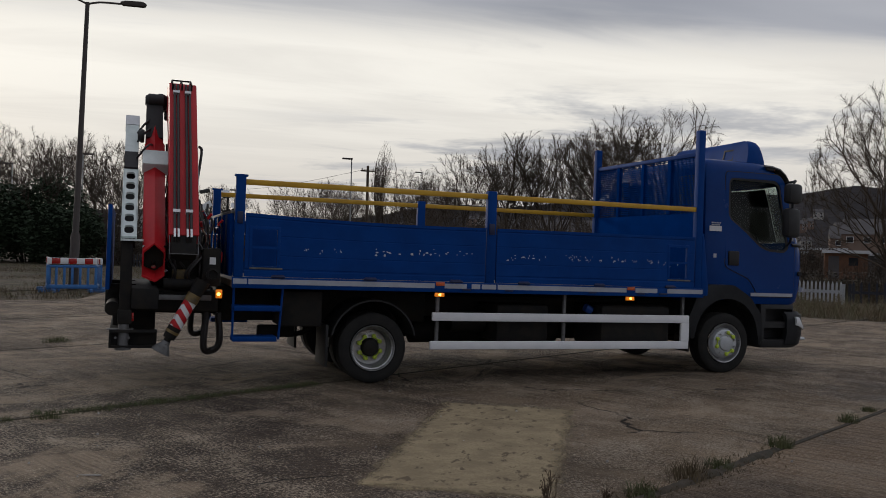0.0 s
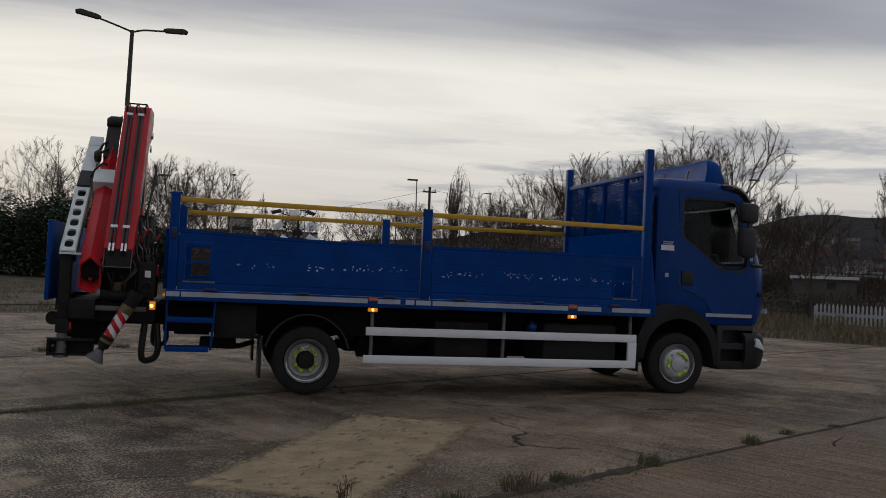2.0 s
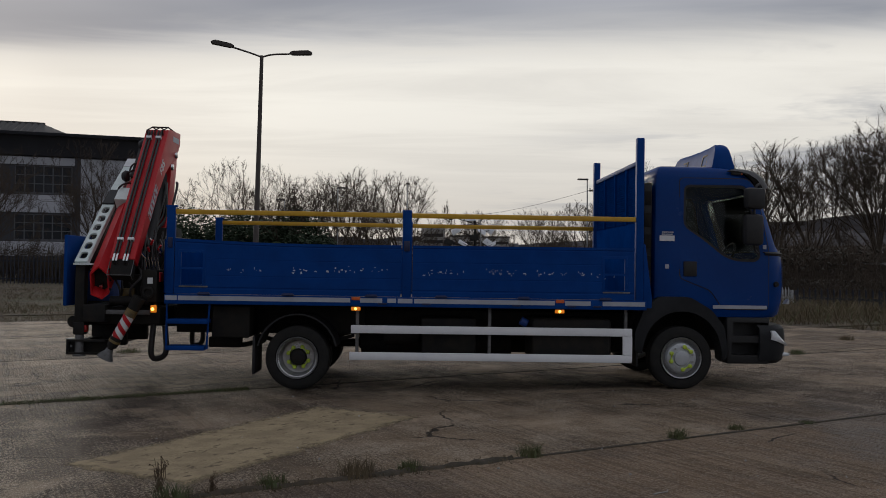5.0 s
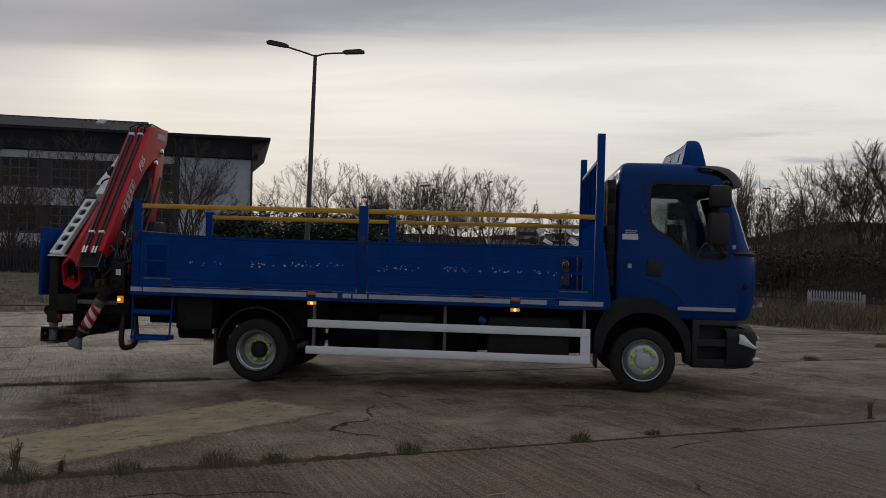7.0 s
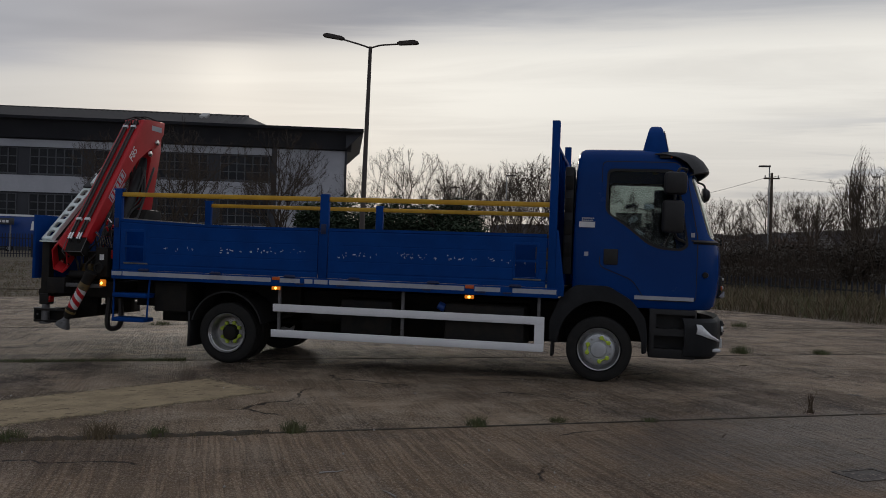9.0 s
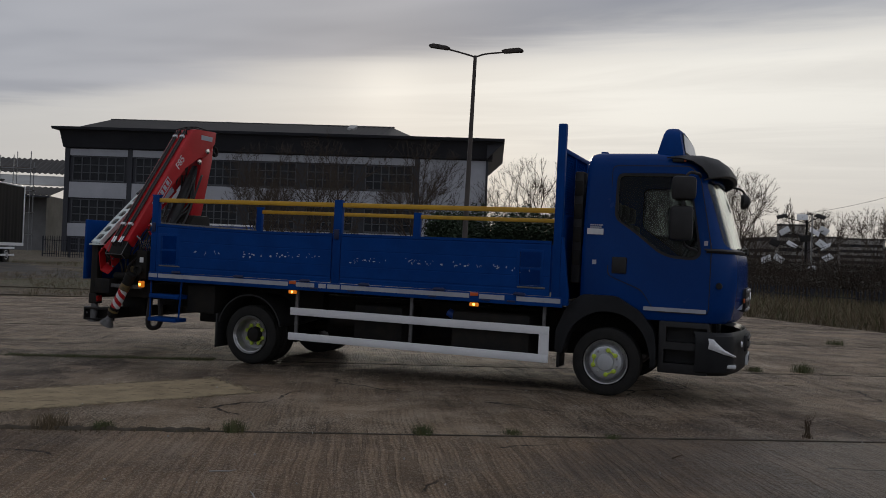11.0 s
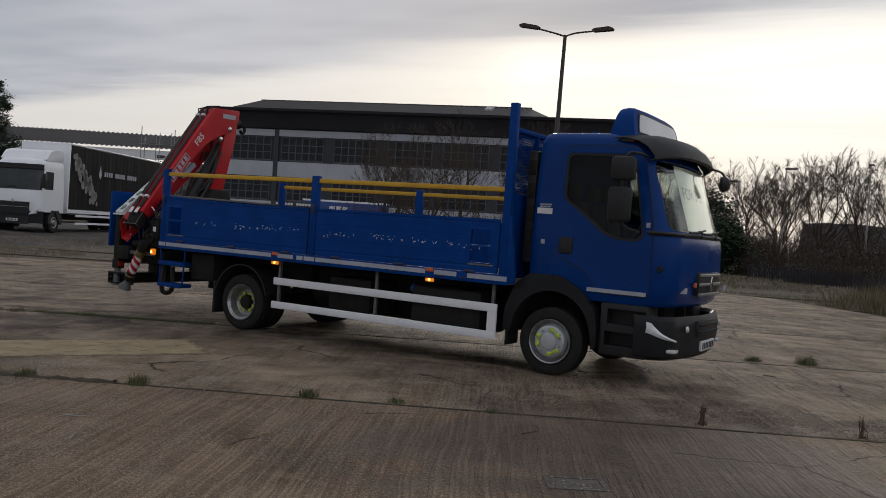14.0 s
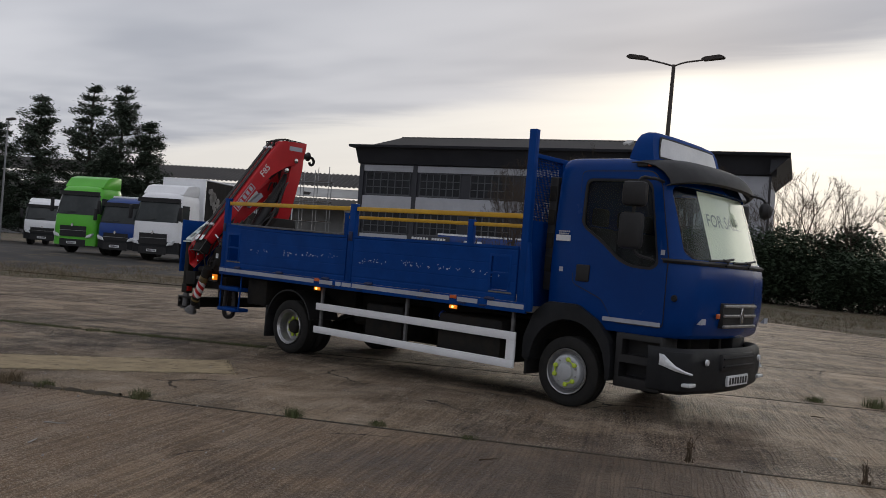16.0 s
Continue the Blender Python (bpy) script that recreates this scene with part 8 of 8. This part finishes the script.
for dx, dy, turn in ((0.0, -0.8, 8), (-0.68, -0.1, 98), (0.68, 0.0, 98)):
    barrier(-3.93 + dx, 17.75 + dy, turn, "blue plastic barrier with red and white top, round the lamp base", 0.7)
barrier(-16.6, 38.9, 8, "blue plastic barrier beside the fence")

# ---- road and loose things on the ground ----


def tarmac_road():
    rows = []
    for i in range(24):
        t = i / 23
        x = -24 - 40 * t
        rows.append([(x + 3, y, terrain(x + 3, y) - 0.056) for y in (-25 + 8 * t, -10 + 14 * t, 4 + 10 * t, 12 + 14 * t, 20 + 16 * t)])
    bm, _ = grid(rows)
    tagged(part("road", bm, TARMAC), "old dark tarmac where the lorries stand", "road", kind="structure")


tarmac_road()


def blades(bm, x, y, z, count, reach, tall, rng, lean=0.5):
    for _ in range(count):
        a = rng.uniform(0, 2 * math.pi)
        r = reach * math.sqrt(rng.random())
        bx, by = x + r * math.cos(a), y + r * math.sin(a)
        h = tall * rng.uniform(0.4, 1.1)
        b = rng.uniform(0, 2 * math.pi)
        dx, dy = math.cos(b) * h * lean * rng.random(), math.sin(b) * h * lean * rng.random()
        w = 0.003 + 0.008 * tall
        c, s = math.cos(a) * w, math.sin(a) * w
        v = [bm.verts.new(p) for p in ((bx - s, by + c, z), (bx + s, by - c, z), (bx + dx * 0.4 + s * 0.6, by + dy * 0.4 - c * 0.6, z + h * 0.6), (bx + dx * 0.4 - s * 0.6, by + dy * 0.4 + c * 0.6, z + h * 0.6), (bx + dx, by + dy, z + h * 0.95))]
        bm.faces.new(v[:4]), bm.faces.new((v[3], v[2], v[4]))


rng = random.Random(50)
TUFTS = [(2.27, -4.71, 0.13, 0.12), (3.62, -4.03, 0.11, 0.11), (4.27, -3.63, 0.10, 0.06), (0.98, -5.33, 0.18, 0.16), (1.35, -5.17, 0.12, 0.09), (5.05, -3.33, 0.10, 0.04), (0.45, -5.62, 0.14, 0.10), (-0.1, -5.95, 0.16, 0.12), (7.4, 8.6, 0.25, 0.15), (6.65, 2.9, 0.2, 0.18),
         (6.0, 2.6, 0.15, 0.1), (7.9, 3.3, 0.18, 0.12), (-3.05, -2.35, 0.2, 0.08), (-2.2, -1.85, 0.16, 0.05), (9.5, -1.05, 0.12, 0.14), (8.1, -1.75, 0.12, 0.10), (-3.4, 3.4, 0.25, 0.12), (-2.4, 4.1, 0.2, 0.10), (3.2, 6.6, 0.15, 0.1), (10.2, 6.2, 0.2, 0.15), (-6.0, -4.2, 0.25, 0.1), (-5.0, -3.6, 0.2, 0.08)]
for x, y, r, h in TUFTS:
    bm = bmesh.new()
    blades(bm, x, y, GROUND - 0.01, 170, r * 0.85, h * 0.9, rng, 0.9)
    tuft = tagged(part("grass_tuft", bm, GRASS if rng.random() < 0.75 else STRAW), "tuft of short grass growing in a slab joint", "grass tuft", "grass tufts in the joints")


def dead_weed(x, y, tall, seed):
    rng = random.Random(seed)
    bm = bmesh.new()
    for _ in range(11):
        a, l = rng.uniform(0, 6.28), rng.uniform(0.02, 0.3)
        h = tall * rng.uniform(0.45, 1.05)
        top = Vector((x + math.cos(a) * l * h, y + math.sin(a) * l * h, GROUND + h))
        base = Vector((x + rng.gauss(0, 0.02), y + rng.gauss(0, 0.02), GROUND - 0.01))
        limb(bm, [base, base.lerp(top, 0.5) + Vector((rng.gauss(0, 0.008), 0, 0.01)), top], [0.0035, 0.003, 0.0015], 4)
        for k in range(3):
            p = base.lerp(top, rng.uniform(0.5, 1.0))
            q = p + Vector((rng.gauss(0, 0.018), rng.gauss(0, 0.018), rng.uniform(0.015, 0.05)))
            limb(bm, [p, q], [0.0022, 0.001], 3)
            blades(bm, q.x, q.y, q.z - 0.01, 1, 0.006, 0.02, rng, 1.0)
    blades(bm, x, y, GROUND - 0.005, 40, 0.06, 0.05, rng, 1.4)
    tagged(part("dead_weed", bm, WEED), "dry brown weed standing in a slab joint", "weed", "dead weeds in the joints")


for i, (x, y, h) in enumerate(((6.57, -2.41, 0.20), (7.75, -1.85, 0.16), (-0.25, -5.75, 0.22), (0.1, -5.8, 0.10), (8.9, -1.3, 0.14), (2.3, 5.9, 0.18))):
    dead_weed(x, y, h, 60 + i)


def joint_fill():
    """Dirt, moss and short grass in the joints between the strips."""
    rng = random.Random(51)
    first = -5.9 * math.cos(STRIP)
    for i in range(-3, 6):
        c = first + i * 4.6
        bm = bmesh.new()
        n = 160
        rows = []
        for k in range(n + 1):
            p = ALONG * (-22 + 44 * k / n) + ACROSS * c
            w = 0.016 + 0.014 * (0.5 + 0.5 * noise.noise(Vector((k * 0.37, i, 0)))) + 0.012 * rng.random()
            h = 0.004 + 0.012 * rng.random()
            rows.append([tuple(p - ACROSS * w + Vector((0, 0, GROUND - 0.03))), tuple(p - ACROSS * w * 0.6 + Vector((0, 0, GROUND + 0.2 * h))), tuple(p + Vector((0, 0, GROUND + h * 0.4))), tuple(p + ACROSS * w * 0.6 + Vector((0, 0, GROUND + 0.2 * h))), tuple(p + ACROSS * w + Vector((0, 0, GROUND - 0.03)))])
        grid(rows, bm)
        strip = tagged(part("joint_dirt", bm, MOSS), "dirt and moss filling a slab joint", "joint dirt", "dirt in the joints", "stuff")
        bm = bmesh.new()
        for k in range(600):
            s = -22 + 44 * rng.random()
            if noise.noise(Vector((s * 0.5, i * 3.1, 4))) < -0.05:
                continue
            p = ALONG * s + ACROSS * (c + rng.gauss(0, 0.02))
            blades(bm, p.x, p.y, GROUND - 0.01, 3, 0.03, 0.028, rng, 1.4)
        if i == 1:
            # the belt of moss and grass beside the truck's rear
            for k in range(4200):
                s = -1.0 - 8.5 * rng.random() ** 1.2
                if noise.noise(Vector((s * 0.9, 2.0, 9))) < -0.25:
                    continue
                p = ALONG * s + ACROSS * (c + rng.gauss(0, 0.05))
                blades(bm, p.x, p.y, GROUND - 0.01, 2, 0.035, 0.045, rng, 1.4)
        tagged(part("joint_grass", bm, GRASS if i % 2 else STRAW), "short grass along a slab joint", "grass", "grass along the joints", "stuff")


joint_fill()


def dirt_mound():
    """Brown soil and moss heaped unevenly along the first joint."""
    rng = random.Random(54)
    bm = bmesh.new()
    rows = []
    base = ACROSS * (-5.9 * math.cos(STRIP))
    for k in range(120):
        p = ALONG * (-5.5 + 5.2 * k / 119) + base
        w = 0.02 + 0.10 * abs(noise.noise(Vector((k * 0.11, 3, 0)))) + 0.03 * rng.random()
        h = 0.012 + 0.02 * rng.random()
        rows.append([tuple(p + ACROSS * (w * f) + Vector((0, 0, GROUND + z))) for f, z in ((-1, -0.004), (-0.5, h * 0.6), (0, h), (0.5, h * 0.6), (1, -0.004))])
    grid(rows, bm)
    tagged(part("soil", bm, MOSS), "brown soil and moss heaped along a joint", "soil", kind="stuff")
    bm = bmesh.new()
    for _ in range(900):
        p = ALONG * rng.uniform(-5.5, -0.3) + base + ACROSS * rng.gauss(0, 0.07)
        blades(bm, p.x, p.y, GROUND, 2, 0.02, 0.03, rng, 1.5)
    tagged(part("short_grass", bm, STRAW), "short dry grass on the soil", "grass", kind="stuff")


dirt_mound()


def inside_yard(x, y):
    hit = False
    k = len(YARD)
    for i in range(k):
        (x0, y0), (x1, y1) = YARD[i], YARD[(i + 1) % k]
        if (y0 > y) != (y1 > y) and x < (x1 - x0) * (y - y0) / (y1 - y0) + x0:
            hit = not hit
    return hit


def verge_grass():
    """Dry grass on the verges round the yard, thinning out with distance."""
    rng = random.Random(52)
    straw, green = bmesh.new(), bmesh.new()
    count = 0
    while count < 40000:
        x, y = rng.uniform(-34, 34), rng.uniform(-4, 46)
        if inside_yard(x, y) or (x < -25 and y < 24):
            continue
        if y > 0.9 * x + 62 or noise.noise(Vector((x * 0.22, y * 0.22, 1))) < -0.28:
            continue
        far = math.hypot(x - 3, y + 10)
        if rng.random() > 24 / far:
            continue
        tall = 0.14 + 0.16 * max(0, noise.noise(Vector((x * 0.3, y * 0.3, 7)))) + (0.40 if x > 5 and y > 12 else 0.24 if x > 5 else 0.0)
        z = terrain(x, y) - 0.06
        blades(straw if rng.random() < 0.8 else green, x, y, z, 3, 0.2, tall * rng.uniform(0.7, 1.5), rng, 1.7)
        count += 1
    tagged(part("dry_grass", straw, STRAW), "dry straw-coloured grass on the verge", "grass", kind="stuff")
    tagged(part("green_grass", green, GRASS), "green grass on the verge", "grass", kind="stuff")


verge_grass()


COVER = surface("worn_iron_and_cement", (0.11, 0.095, 0.08), (0.045, 0.038, 0.033), 0.85, 0.0, 14.0, 60.0, 0.6, wear=(0.34, 0.28, 0.22), wear_at=0.55)


def loose_bits():
    """Pebbles and chips lying on the concrete."""
    rng = random.Random(53)
    bm = bmesh.new()
    for _ in range(900):
        x, y = rng.uniform(-8, 14), rng.uniform(-9, 9)
        r = rng.uniform(0.004, 0.014)
        m = Matrix.Translation((x, y, GROUND + r * 0.4)) @ Euler((rng.random() * 6, rng.random() * 6, rng.random() * 6)).to_matrix().to_4x4() @ Matrix.Diagonal((1, rng.uniform(0.6, 1), rng.uniform(0.4, 0.8), 1))
        bmesh.ops.create_icosphere(bm, subdivisions=1, radius=r, matrix=m)
    tagged(part("pebbles", bm, PALE), "small pale stones scattered on the concrete", "pebbles", kind="stuff")
    for i, (x, y) in enumerate(((7.35, -1.15), (6.4, 1.2), (2.9, -5.9), (5.6, -3.9), (-2.6, -4.4), (8.6, -0.2), (3.5, -6.3))):
        a, long = rng.uniform(0, 3.1), rng.uniform(0.10, 0.22)
        pts = [Vector((x + math.cos(a) * long * t + rng.gauss(0, 0.008), y + math.sin(a) * long * t + rng.gauss(0, 0.008), GROUND + 0.006)) for t in (0, 0.35, 0.7, 1)]
        bm = bmesh.new()
        limb(bm, pts, [0.006, 0.005, 0.004, 0.002], 5)
        tagged(part("stick", bm, WEED if i % 2 else PALE), "thin broken stick lying on the concrete", "stick", "sticks on the concrete")
    drain = thing("drain_cover", "worn rectangular iron drain cover set in the concrete", "drain cover", m=pose(6.43, -4.87, GROUND, 0, 0, 32))
    part("frame", carved(box(-0.19, 0.19, -0.14, 0.14, -0.02, 0.005), [box(-0.155, 0.155, -0.105, 0.105, -0.05, 0.05)]), COVER, drain)
    part("cover", box(-0.15, 0.15, -0.10, 0.10, -0.02, 0.002, 0.003), COVER, drain)


loose_bits()


def gravel():
    """Loose gravel on the bare ground between the yard and the lorries."""
    rng = random.Random(55)
    verts, faces = [], []
    made = 0
    while made < 3500:
        x, y = rng.uniform(-26, -7), rng.uniform(-2, 20)
        if inside_yard(x, y) or noise.noise(Vector((x * 0.35, y * 0.35, 2))) < 0.0:
            continue
        z = terrain(x, y) - 0.055
        r = rng.uniform(0.015, 0.05)
        a = rng.uniform(0, 6.28)
        k = len(verts)
        ring = [(x + r * math.cos(a + q) * rng.uniform(0.7, 1.2), y + r * math.sin(a + q) * rng.uniform(0.7, 1.2), z - 0.01) for q in (0, 1.26, 2.51, 3.77, 5.03)]
        verts += ring + [(x + rng.uniform(-0.3, 0.3) * r, y + rng.uniform(-0.3, 0.3) * r, z + r * rng.uniform(0.5, 0.9))]
        faces += [(k + q, k + (q + 1) % 5, k + 5) for q in range(5)]
        made += 1
    me = bpy.data.meshes.new("gravel")
    me.from_pydata(verts, [], faces)
    bm = bmesh.new()
    bm.from_mesh(me)
    bpy.data.meshes.remove(me)
    tagged(part("gravel", bm, GRAVEL), "loose brown and grey gravel on bare ground", "gravel", kind="stuff")


GRAVEL = surface("mixed_gravel", (0.26, 0.2, 0.145), (0.12, 0.1, 0.08), 0.9, 0.0, 3.0, 30.0, 0.3)
gravel()
